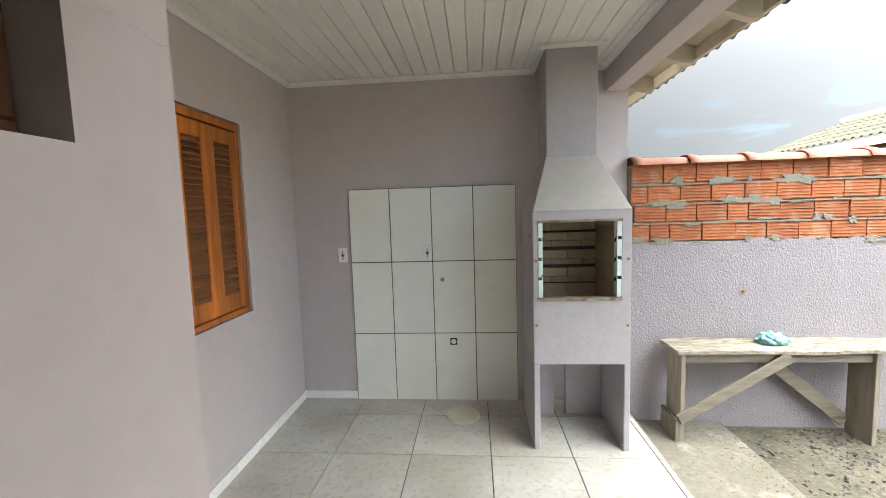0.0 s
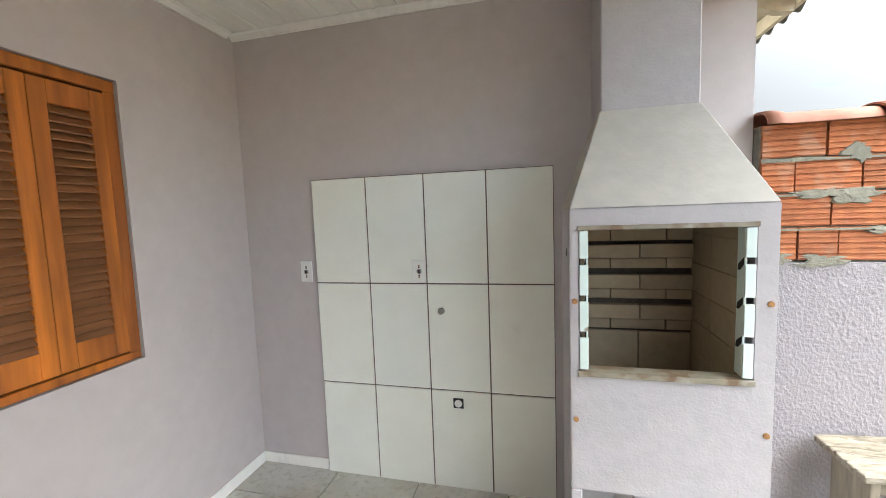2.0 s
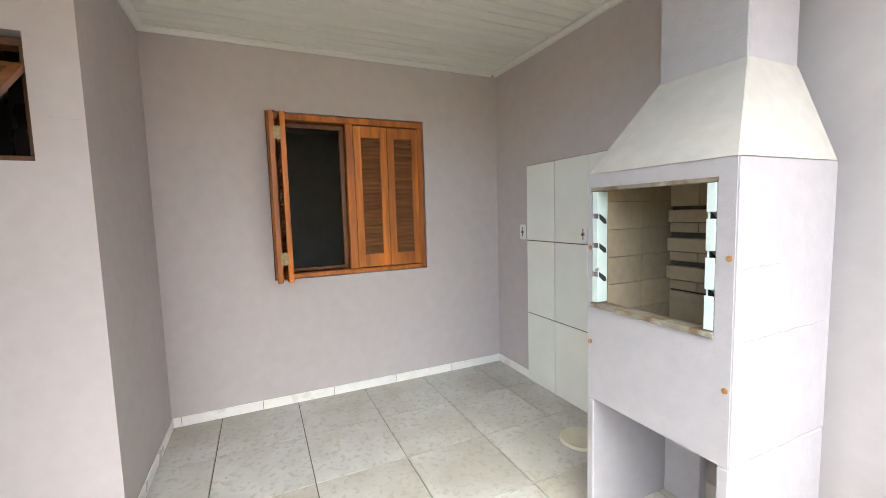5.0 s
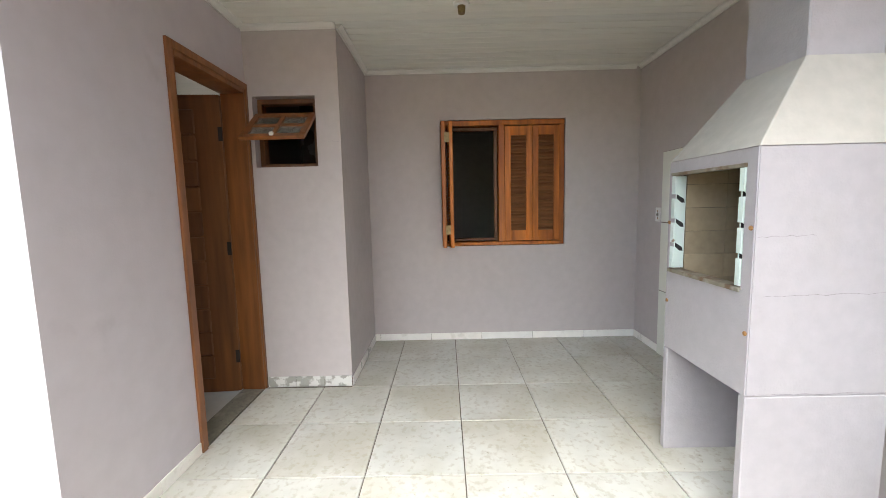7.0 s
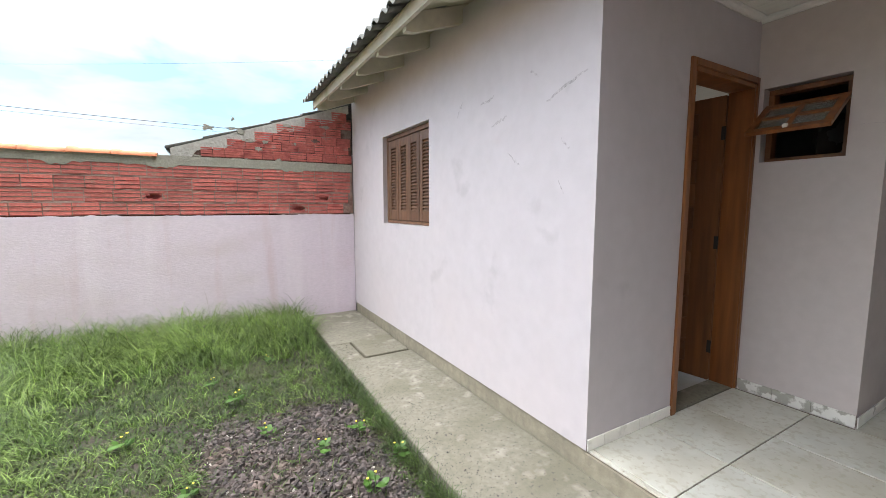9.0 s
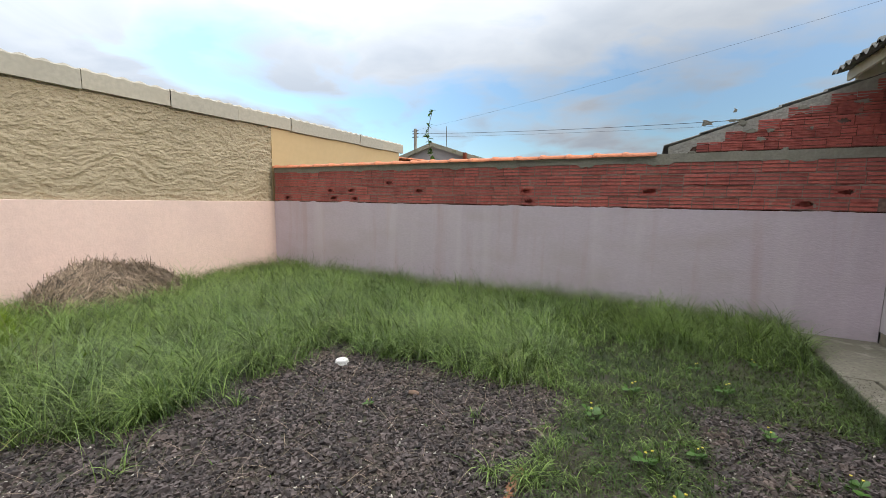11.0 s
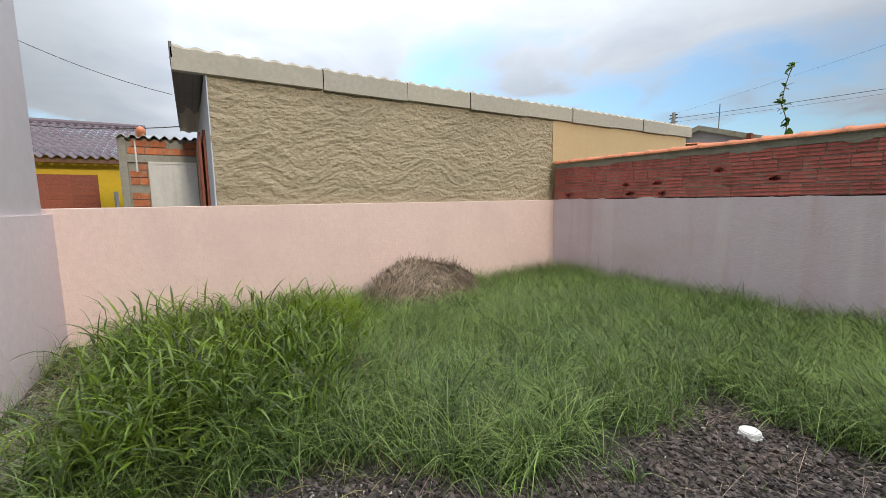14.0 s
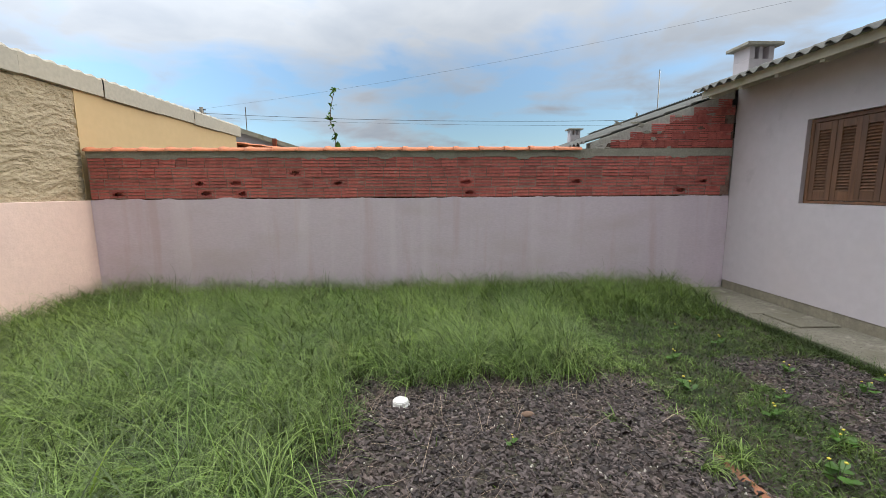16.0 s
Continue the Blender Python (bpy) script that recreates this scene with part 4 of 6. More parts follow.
# ---- barbecue ----
def build_grill():
    X0, X1, Y0, Y1 = 0.42, 0.98, 2.302, 2.835
    g = thing("barbecue_grill", (0.70, 2.55, FLOOR), "built-in white-painted concrete barbecue with tapered hood and chimney", "barbecue")
    t = 0.045
    ox0, ox1, oz0, oz1 = 0.450, 0.922, 1.135, 1.592
    for a, b in ((X0, X0 + 0.036), (X1 - 0.036, X1)):
        part("leg_panel", box(a, b, Y0, Y1, FLOOR, 0.735, 0.004), M_GRILL, g)
    bm = bmesh.new()

    def ring(y, a, b, c, d):
        return [bm.verts.new(p) for p in ((a, y, c), (b, y, c), (b, y, d), (a, y, d))]

    outer, inner = ring(Y0, X0, X1, 0.735, 1.65), ring(Y0, ox0, ox1, oz0, oz1)
    deep, back = ring(2.75, ox0 - 0.002, ox1 + 0.002, 0.95, 1.66), ring(Y1, X0, X1, 0.735, 1.65)
    lip = ring(Y0 + 0.05, ox0, ox1, oz0, oz1)
    for i in range(4):
        j = (i + 1) % 4
        bm.faces.new((outer[i], outer[j], inner[j], inner[i]))
        bm.faces.new((inner[i], inner[j], lip[j], lip[i]))
        bm.faces.new((lip[i], lip[j], deep[j], deep[i]))
        bm.faces.new((outer[j], outer[i], back[i], back[j]))
    bm.faces.new(deep), bm.faces.new(back[::-1])
    bmesh.ops.recalc_face_normals(bm, faces=bm.faces[:])
    bmesh.ops.bevel(bm, geom=[e for e in bm.edges if all(v in outer or v in inner for v in e.verts) and e.calc_length() < 2 and not (len([v for v in e.verts if v in outer]) == 1)] + [e for e in bm.edges if sum(v in outer for v in e.verts) == 1 and sum(v in back for v in e.verts) == 1], offset=0.004, segments=2, affect="EDGES")
    part("body", bm, M_GRILL, g)
    # tapered hood
    bm = bmesh.new()
    lo = [(X0, Y0), (X1, Y0), (X1, Y1), (X0, Y1)]
    hi = [(0.540, 2.545), (0.860, 2.545), (0.860, 2.835), (0.540, 2.835)]
    a = [bm.verts.new((x, y, 1.65)) for x, y in lo]
    b = [bm.verts.new((x, y, 1.985)) for x, y in hi]
    for i in range(4):
        bm.faces.new((a[i], a[(i + 1) % 4], b[(i + 1) % 4], b[i]))
    bm.faces.new(b)
    bmesh.ops.bevel(bm, geom=[e for e in bm.edges if abs(e.verts[0].co.z - e.verts[1].co.z) > 0.1], offset=0.004, segments=1, affect="EDGES")
    part("hood", bm, M_HOOD, g, "bare pale concrete hood")
    part("chimney", box(0.543, 0.857, 2.548, 2.835, 1.98, 2.90, 0.005), M_GRILL, g, "lilac-white chimney shaft")
    for r in ((0.500, 0.900, 2.505, 2.547), (0.500, 0.542, 2.547, 2.968), (0.858, 0.900, 2.547, 2.968)):
        part("collar", box(*r, TOP - 0.022, TOP - 0.001, 0.004), M_WHITE, g, "white wooden collar round the chimney")
    # back panels below
    part("back_panel", box(0.457, 0.62, 2.74, 2.79, FLOOR, 0.735, 0.003), M_GRILL, g)
    part("back_panel", box(0.70, 0.943, 2.74, 2.79, FLOOR, 0.735, 0.003), M_GRILL, g)
    # firebox lining
    lin = part("firebox", boxes((ox0 + 0.0, ox1, 2.735, 2.745, 0.98, 1.65), (ox0, ox0 + 0.006, Y0 + 0.052, 2.735, 0.98, 1.65), (ox1 - 0.006, ox1, Y0 + 0.052, 2.735, 0.98, 1.65), (ox0, ox1, Y0 + 0.052, 2.735, 0.965, 0.98)), M_SOOT, g, "dark mortar of the firebox")
    side = mesh_of("fire_brick", box(0, 0.018, 0.001, 0.191, 0.0008, 0.1100, 0.0008), M_FIRE)
    for k in range(6):
        for j in range(2):
            for x in (ox0 + 0.006, ox1 - 0.024):
                part("fire_brick", side, None, lin, m=Matrix.Translation((x, Y0 + 0.054 + j * 0.192, 0.985 + k * 0.111)))
    rows = [(1.515, 0.10, 0.018, 0), (1.448, 0.052, 0.03, 1), (1.405, 0.040, 0.018, 0), (1.325, 0.056, 0.034, 1), (1.283, 0.038, 0.018, 0), (1.205, 0.056, 0.038, 1), (1.160, 0.040, 0.018, 0), (0.985, 0.165, 0.016, 1)]
    span = ox1 - ox0 - 0.05
    for z, hgt, dep, odd in rows:
        cuts = (0, 0.55, 1) if odd else (0, 0.30, 0.78, 1)
        for c0, c1 in zip(cuts, cuts[1:]):
            part("fire_brick", box(ox0 + 0.025 + c0 * span + 0.0015, ox0 + 0.025 + c1 * span - 0.0015, 2.735 - dep, 2.736, z, z + hgt, 0.002), M_FIRE, lin)
    # spit rails with hook slots
    for s, x in ((1, ox0), (-1, ox1)):
        zs = [oz0 + 0.008, 1.245, 1.265, 1.36, 1.38, 1.475, 1.495, oz1 - 0.012]
        rows = [(min(x, x + s * 0.026), max(x, x + s * 0.026), Y0 - 0.004, Y0 + 0.004, zs[i], zs[i + 1]) for i in (0, 2, 4, 6)]
        rows += [(min(x + s * 0.020, x + s * 0.026), max(x + s * 0.020, x + s * 0.026), Y0 + 0.004, Y0 + 0.05, zs[0], zs[7])]
        rail = part("spit_rail", boxes(*rows, bevel=0.0012), M_RAIL, g, "pale green steel rail with slots")
        for zc in (1.255, 1.37, 1.485):
            # solid black prism, the slot's inner shade put into its colour
            part("slot", prism([(0, 0.010), (0.034, -0.012), (0.038, -0.03), (0.024, -0.03), (0, -0.010)], Matrix.Translation((x + s * (0.018 if s > 0 else 0.027), Y0 + 0.006, zc)), 0.009), M_BLACK, rail, "black insert for a hook slot's dark inside")
    part("sill_rail", boxes((ox0 - 0.006, ox1 + 0.006, Y0 - 0.008, Y0 + 0.05, oz0 - 0.006, oz0 + 0.003), (ox0 - 0.006, ox1 + 0.006, Y0 - 0.010, Y0 - 0.004, oz0 - 0.014, oz0 + 0.003), bevel=0.001), M_RUSTY, g, "rust-stained steel sill")
    part("top_rail", boxes((ox0 - 0.006, ox1 + 0.006, Y0 - 0.006, Y0 + 0.03, oz1 - 0.010, oz1 + 0.004), bevel=0.001), M_RUSTY, g, "rusty steel top edge")
    for x, z in ((0.436, 1.36), (0.962, 1.362), (0.438, 0.975), (0.962, 0.973)):
        part("bolt", tube(bmesh.new(), (x, Y0 - 0.004, z), (x, Y0 + 0.001, z), 0.0085, 0.0095, 10), M_RUST, g, "rusty bolt head")
    # solid black disc on the panel, the hole's shade put into its colour
    part("side_hole", tube(bmesh.new(), (X0 - 0.0015, 2.45, 1.50), (X0 + 0.002, 2.45, 1.50), 0.014, n=12), M_BLACK, g, "black disc for a drilled hole's dark inside")


build_grill()


# ---- bench ----
def build_bench():
    b = thing("workbench", (2.05, 2.68, 0.05), "rough raw-plank bench standing on the ground", "bench")
    zt = 0.715
    bm = box(1.385, 2.86, 2.59, 2.86, zt - 0.028, zt, 0.004)
    bmesh.ops.subdivide_edges(bm, edges=bm.edges[:], cuts=15, use_grid_fill=True)
    for v in bm.verts:
        v.co.z += 0.004 * math.sin(v.co.x * 9 + v.co.y * 4) + 0.004 * noise.noise(Vector((v.co.x * 14, v.co.y * 40, 1)))
        v.co.y += 0.006 * math.sin(v.co.x * 13) + 0.006 * noise.noise(Vector((v.co.x * 22, 3, 1)))
    part("tabletop", bm, M_SPLINTER, b, "splintered plank top")
    for x in (1.415, 2.60):
        part("leg", box(x, x + 0.03, 2.605, 2.80, 0.055, zt - 0.028, 0.003), M_LEGWOOD, b)
    part("foot_board", box(1.385, 1.413, 2.60, 2.82, 0.055, 0.24, 0.003), M_LEGWOOD, b)
    part("rail", box(1.445, 2.60, 2.63, 2.652, zt - 0.095, zt - 0.029, 0.003), M_PALEWOOD, b)
    part("rail", box(1.445, 2.60, 2.76, 2.785, zt - 0.095, zt - 0.029, 0.003), M_PALEWOOD, b)

    def brace(p, q, y, w):
        d = Vector((q[0] - p[0], 0, q[1] - p[1]))
        m = Matrix.Translation((p[0], y, p[1])) @ Matrix.Rotation(-math.atan2(d.z, d.x), 4, "Y")
        bm = solid(bmesh.new(), -0.02, d.length + 0.02, 0, 0.022, -w / 2, w / 2, m)
        bmesh.ops.bevel(bm, geom=bm.edges[:], offset=0.002, segments=1, affect="EDGES")
        part("brace", bm, M_PALEWOOD, b)

    brace((1.42, 0.255), (2.06, 0.66), 2.582, 0.066)
    brace((2.05, 0.60), (2.585, 0.155), 2.787, 0.085)
    # crumpled cloth on top
    bm = bmesh.new()
    bmesh.ops.create_icosphere(bm, subdivisions=5, radius=0.10)
    for v in bm.verts:
        fold = abs(noise.noise(v.co * 17)) * 0.8 - abs(noise.noise(v.co * 38 + Vector((3, 1, 2)))) * 0.45
        v.co *= 0.84 + fold * 0.55
        v.co.z = max(v.co.z * 0.62, -0.012) + 0.012
        v.co.x *= 1.05
        v.co.y *= 0.7
        v.co += Vector((2.06, 2.74, zt + 0.004))
    tagged(part("cloth", bm, M_CLOTH, smooth=True), "crumpled teal cloth lying on the bench", "cloth")


build_bench()


# ---- boundary walls ----
WY = -3.93
WX = 9.63
NORTH_A, NORTH_B = Vector((1.192, 2.905, 0)), Vector((9.75, 2.60, 0))
NYAW = math.degrees(math.atan2(NORTH_B.y - NORTH_A.y, NORTH_B.x - NORTH_A.x))
NM = Matrix.Translation(NORTH_A) @ pose(0, 0, 0, 0, 0, NYAW)
structure("wall_south", boxes((1.17, 9.80, WY - 0.16, WY - 0.125, 0.0, 1.90)), M_DARKMORTAR, "boundary wall of red hollow brick above lilac plaster", "wall")
structure("wall_south_plaster", box(1.165, WX, WY - 0.004, WY + 0.008, 0.0, 1.366), M_SHADEWALL, "stained lilac plaster of the boundary wall", "wall")
structure("wall_east", box(WX, WX + 0.13, WY, 2.75, 0.0, 1.365, 0.006), M_PINK, "low pink plastered boundary wall", "wall")
nw = boxes((0.0, 4.4, 0.02, 0.15, 0.0, 1.95))
nw.transform(NM)
structure("wall_bench", nw, M_OLIVEMORTAR, "boundary wall of orange hollow brick above rough plaster", "wall")
nf = boxes((4.401, 8.46, 0.0, 0.14, 0.0, 1.315))
nf.transform(NM)
structure("wall_far", nf, M_FARWALL, "smooth lilac plaster of the boundary wall", "wall")
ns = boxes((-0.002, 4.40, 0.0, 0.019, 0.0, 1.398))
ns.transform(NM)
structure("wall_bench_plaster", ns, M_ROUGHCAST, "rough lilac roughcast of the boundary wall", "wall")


def hollow_brick(length, height, ribs=4, deep=0.013, groove=0.32, depth=0.09):
    """A ribbed hollow clay brick, ribs running along its length."""
    top = []
    for k in range(ribs):
        z0, z1 = height * k / ribs, height * (k + 1) / ribs
        g = deep if k % 2 else deep * 0.7
        top += [(g, z0), (g, z0 + groove * 0.7 * (z1 - z0)), (0.0, z0 + groove * (z1 - z0)), (0.0015, z0 + 0.6 * (z1 - z0)), (0.0, z0 + 0.92 * (z1 - z0))]
    prof = [(0.003, 0.0)] + top[1:] + [(0.003, height)] + [(depth, height), (depth, 0)]
    return prism(prof, Matrix.Identity(4), length)


def broken_brick(length, height, seed, ribs=4, deep=0.013, groove=0.32):
    """A ribbed brick with part of its shell knocked out: a dark cell with ragged rims."""
    rnd = random.Random(seed)
    a, b = length * rnd.uniform(0.08, 0.3), length * rnd.uniform(0.7, 0.95)
    bm = hollow_brick(a, height, ribs, deep, groove, 0.08)
    for v in hollow_brick(length - b, height, ribs, deep, groove, 0.08), :
        me = bpy.data.meshes.new("end")
        v.transform(Matrix.Translation((b, 0, 0)))
        v.to_mesh(me); v.free()
        bm.from_mesh(me); bpy.data.meshes.remove(me)
    lo, hi = height * rnd.uniform(0.14, 0.26), height * rnd.uniform(0.74, 0.92)
    rows = [(a, b, 0.0, 0.08, height * 0.10, lo), (a, b, 0.008, 0.08, 0, height * 0.10), (a, b, 0.0, 0.08, hi, height), (a, b, 0.072, 0.078, lo, hi)]
    n = 12
    for k in range(n):
        u, w = a + (b - a) * k / n, a + (b - a) * (k + 1) / n
        edge = (abs(k - (n - 1) / 2) / n) ** 2 * 1.4
        rows.append((u, w, rnd.uniform(0.001, 0.008), 0.03, lo, lo + (hi - lo) * (rnd.uniform(0.0, 0.22) + edge)))
        rows.append((u, w, rnd.uniform(0.001, 0.008), 0.03, hi - (hi - lo) * (rnd.uniform(0.0, 0.30) + edge), hi))
    me = bpy.data.meshes.new("rim")
    r = boxes(*rows); r.to_mesh(me); r.free()
    bm.from_mesh(me); bpy.data.meshes.remove(me)
    return bm


def lay_bricks(parent, m, u0, u1, z0, course, rows, length, material, seed, holes=(), limit=None, gap=0.010, rib=(4, 0.013, 0.32)):
    """Courses of bricks along local x of m. limit(u, z): whether a brick may stand there."""
    rnd = random.Random(seed)
    gaps = []
    kinds = [mesh_of("brick", hollow_brick(length * f - gap, course - gap, *rib), material) for f in (1.0, 0.94, 0.62)]
    darks = [mesh_of("broken_brick", broken_brick(length - gap, course - gap, k, *rib), material) for k in range(5)]
    for r in range(rows):
        u = u0 + (0.0 if r % 2 else -length * 0.5) + rnd.uniform(-0.03, 0.03)
        z = z0 + r * course
        while u < u1:
            pick = rnd.choice((0, 0, 0, 0, 1, 1, 2))
            w = length * (1.0, 0.94, 0.62)[pick]
            if u < u0 or u + w > u1 + 0.02 or (limit and not limit(u, u + w, z + course)):
                if u < u0 and u + w > u0 + 0.05 and not limit:
                    me = mesh_of("brick", hollow_brick(u + w - u0 - gap, course - gap, *rib), material)
                    part("brick", me, None, parent, m=m @ Matrix.Translation((u0 + 0.005, 0, z + 0.006)))
                u += w
                continue
            broken = any(abs(u + w / 2 - hu) < length * 0.5 and abs(z + course / 2 - hz) < course * 0.5 for hu, hz in holes)
            me = rnd.choice(darks) if broken else kinds[pick]
            if broken:
                pick, w = 0, length
                gaps.append((u + length * 0.14, u + length * 0.80, z + course * 0.16, z + course * 0.84))
            jig = m @ pose(u + 0.005, rnd.uniform(-0.004, 0.004), z + 0.006 + rnd.uniform(-0.002, 0.002), 0, rnd.uniform(-0.5, 0.5), rnd.uniform(-0.6, 0.6))
            part("brick", me, None, parent, m=jig)
            u += w
    return gaps


def ragged_strip(m, u0, u1, z, hgt, y0, y1, seed, label, material, name="mortar_edge", under=0.03):
    """A torn plaster or mortar edge along a wall."""
    rnd = random.Random(seed)
    bm = bmesh.new()
    n = int((u1 - u0) / 0.022)
    top, low = [], []
    for k in range(n + 1):
        u = u0 + (u1 - u0) * k / n
        d = hgt * (0.1 + 1.3 * max(0.0, noise.noise(Vector((u * 4.1, seed * 1.37, 0.5))) + 0.6 * noise.noise(Vector((u * 15, seed * 2.11, 3.3)))))
        top.append([bm.verts.new(m @ Vector((u, y, z + d))) for y in (y0, y1)])
        low.append([bm.verts.new(m @ Vector((u, y, z - under))) for y in (y0, y1)])
    for k in range(n):
        bm.faces.new((low[k][0], low[k + 1][0], top[k + 1][0], top[k][0]))
        bm.faces.new((top[k][0], top[k + 1][0], top[k + 1][1], top[k][1]))
    bmesh.ops.recalc_face_normals(bm, faces=bm.faces[:])
    return structure(name, bm, material, label, "mortar")


def cap_tiles(parent, m, u0, u1, z, pitch, material, radius=0.075):
    """Half-round clay tiles along a wall's crown; each one's collar overlaps the next."""
    n = int(round((u1 - u0) / pitch))
    bm = bmesh.new()
    rings = [(0.0, 1.16), (0.035, 1.22), (0.065, 1.14), (0.075, 1.0), (pitch * 0.6, 0.97), (pitch + 0.03, 0.93)]
    seg = 12
    vs = []
    for u, f in rings:
        for rr in (radius * f, radius * f - 0.012):
            vs.append([bm.verts.new((u, -rr * 1.12 * math.cos(math.pi * k / seg), rr * 0.62 * math.sin(math.pi * k / seg))) for k in range(seg + 1)])
    for i in range(len(rings) - 1):
        for s in (0, 1):
            a, b = vs[2 * i + s], vs[2 * i + 2 + s]
            for k in range(seg):
                bm.faces.new((a[k], a[k + 1], b[k + 1], b[k]) if s else (b[k], b[k + 1], a[k + 1], a[k]))
    for a, b in ((vs[0], vs[1]), (vs[-2], vs[-1])):
        for k in range(seg):
            bm.faces.new((a[k], b[k], b[k + 1], a[k + 1]))
    bmesh.ops.recalc_face_normals(bm, faces=bm.faces[:])
    me = mesh_of("cap_tile", bm, material, smooth=True)
    for k in range(n):
        part("cap_tile", me, None, parent, m=m @ pose(u0 + k * pitch, 0.06, z + 0.003 * math.sin(k * 3.1), 0, 0, 1.2 * math.sin(k * 1.7)))


SM = Matrix.Translation((9.63, WY, 0)) @ pose(0, 0, 0, 0, 0, 180)      # local x runs towards the house
# local y of SM points to -y, into the wall
south = bpy.data.objects["wall_south"]
north = bpy.data.objects["wall_bench"]
HOLES = [(3.355, 1.56), (3.18, 1.55), (4.81, 1.44), (4.80, 1.55), (6.55, 1.55), (6.36, 1.54), (7.08, 1.64), (7.85, 1.53), (7.70, 1.44), (8.3, 1.55), (8.1, 1.43), (1.75, 1.44), (1.62, 1.55), (9.3, 1.44)]
COURSE = 0.132
gaps = lay_bricks(south, SM, 0.0, 8.46, 1.372, COURSE, 4, 0.225, M_REDBRICK, 11, [(9.63 - hx, hz) for hx, hz in HOLES], gap=0.010, rib=(3, 0.015, 0.26))
part("joints", boxes(*wall_rows("x", WY - 0.124, WY - 0.0065, 1.17, 9.63, 1.38, 1.90, [(9.63 - b, 9.63 - a, c, d) for a, b, c, d in gaps])), M_REDMORTAR, south, "reddish mortar between the bricks")
for k in range(1, 4):
    ragged_strip(Matrix.Translation((0, WY + 0.0012, 0)), 1.18, 9.62, 1.368 + COURSE * k, 0.016, 0.0, -0.012, 70 + k, "smeared reddish mortar in the brick courses", M_REDMORTAR, under=0.004)


def under_slope(a, b, top):
    # stepped gable under the neighbouring roof; the lower corner lies at a
    return top < 2.06 + (a - 6.50) * 0.345 and b < 8.47


gable = boxes((1.17, 1.62, WY - 0.14, WY - 0.014, 2.0, 2.56), (1.62, 2.1, WY - 0.14, WY - 0.014, 2.0, 2.40), (2.1, 2.6, WY - 0.14, WY - 0.014, 2.0, 2.23), (2.6, 2.95, WY - 0.14, WY - 0.014, 2.0, 2.10))
structure("wall_gable", gable, M_DARKMORTAR, "stepped red brick gable beside the roof edge", "wall")
gab = bpy.data.objects["wall_gable"]
lay_bricks(gab, SM, 6.50, 8.46, 2.005, 0.105, 6, 0.19, M_REDBRICK, 5, [(8.0, 2.3)], under_slope, gap=0.006)
structure("ring_beam", boxes((1.17, 9.63, WY - 0.13, WY + 0.004, 1.905, 2.0)), M_MORTAR, "grey cement band along the wall crown", "band")
cap_tiles(south, SM, 0.0, 6.53, 1.98, 0.335, M_CLAY, 0.086)
ragged_strip(Matrix.Translation((0, WY + 0.0085, 0)), 1.17, 9.62, 1.364, 0.018, 0.0, -0.01, 3, "torn upper edge of the lilac plaster", M_SHADEWALL)
ragged_strip(Matrix.Translation((0, WY + 0.0055, 0)) @ Matrix.Diagonal((1, 1, -1, 1)), 1.2, 9.6, -1.905, 0.035, 0.0, -0.02, 8, "smeared cement along the bricks", M_MORTAR)
lay_bricks(north, NM, 0.0, 4.4, 1.405, 0.136, 4, 0.215, M_BRICK, 23, gap=0.007, rib=(6, 0.006, 0.24))
cap_tiles(north, NM, 0.0, 4.4, 1.945, 0.37, M_CLAYPINK, 0.092)
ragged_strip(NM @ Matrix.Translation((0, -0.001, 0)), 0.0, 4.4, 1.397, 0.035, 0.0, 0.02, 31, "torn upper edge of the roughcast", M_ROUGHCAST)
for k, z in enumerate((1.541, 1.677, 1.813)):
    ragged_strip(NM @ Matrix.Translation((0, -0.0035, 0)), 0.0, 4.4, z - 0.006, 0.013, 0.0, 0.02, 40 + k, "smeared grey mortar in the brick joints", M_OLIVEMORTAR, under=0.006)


def mortar_smears(m, u0, u1, z0, course, rows, count, seed, material):
    """Ragged lumps of mortar that ooze from the joints."""
    rnd = random.Random(seed)
    bm = bmesh.new()
    for k in range(count):
        u, z = rnd.uniform(u0, u1), z0 + course * rnd.randint(0, rows) + rnd.uniform(-0.018, 0.018)
        w, h = rnd.uniform(0.02, 0.12), rnd.uniform(0.010, 0.040)
        n = 22
        ring, crown = [], []
        for j in range(n):
            a = 2 * math.pi * j / n
            f = 0.75 + 0.55 * noise.noise(Vector((math.cos(a) * 1.8 + k * 3.1, math.sin(a) * 1.8, seed))) + rnd.uniform(-0.16, 0.16)
            ring.append(bm.verts.new(m @ Vector((u + w * f * math.cos(a), 0.004, z + h * f * math.sin(a)))))
            crown.append(bm.verts.new(m @ Vector((u + w * f * 0.88 * math.cos(a), -0.0035 - 0.003 * rnd.random(), z + h * f * 0.85 * math.sin(a)))))
        bm.faces.new(crown)
        for j in range(n):
            bm.faces.new((ring[j], ring[(j + 1) % n], crown[(j + 1) % n], crown[j]))
    bmesh.ops.recalc_face_normals(bm, faces=bm.faces[:])
    tagged(new("mortar_smears", mesh_of("mortar_smears", bm, material)), "lumps of grey mortar smeared over the bricks", "mortar", kind="stuff")


mortar_smears(NM, 0.02, 4.35, 1.405, 0.136, 3, 84, 6, M_OLIVEMORTAR)
mortar_smears(SM @ Matrix.Translation((0, 0.002, 0)), 6.6, 8.40, 2.005, 0.105, 4, 14, 9, M_MORTAR)
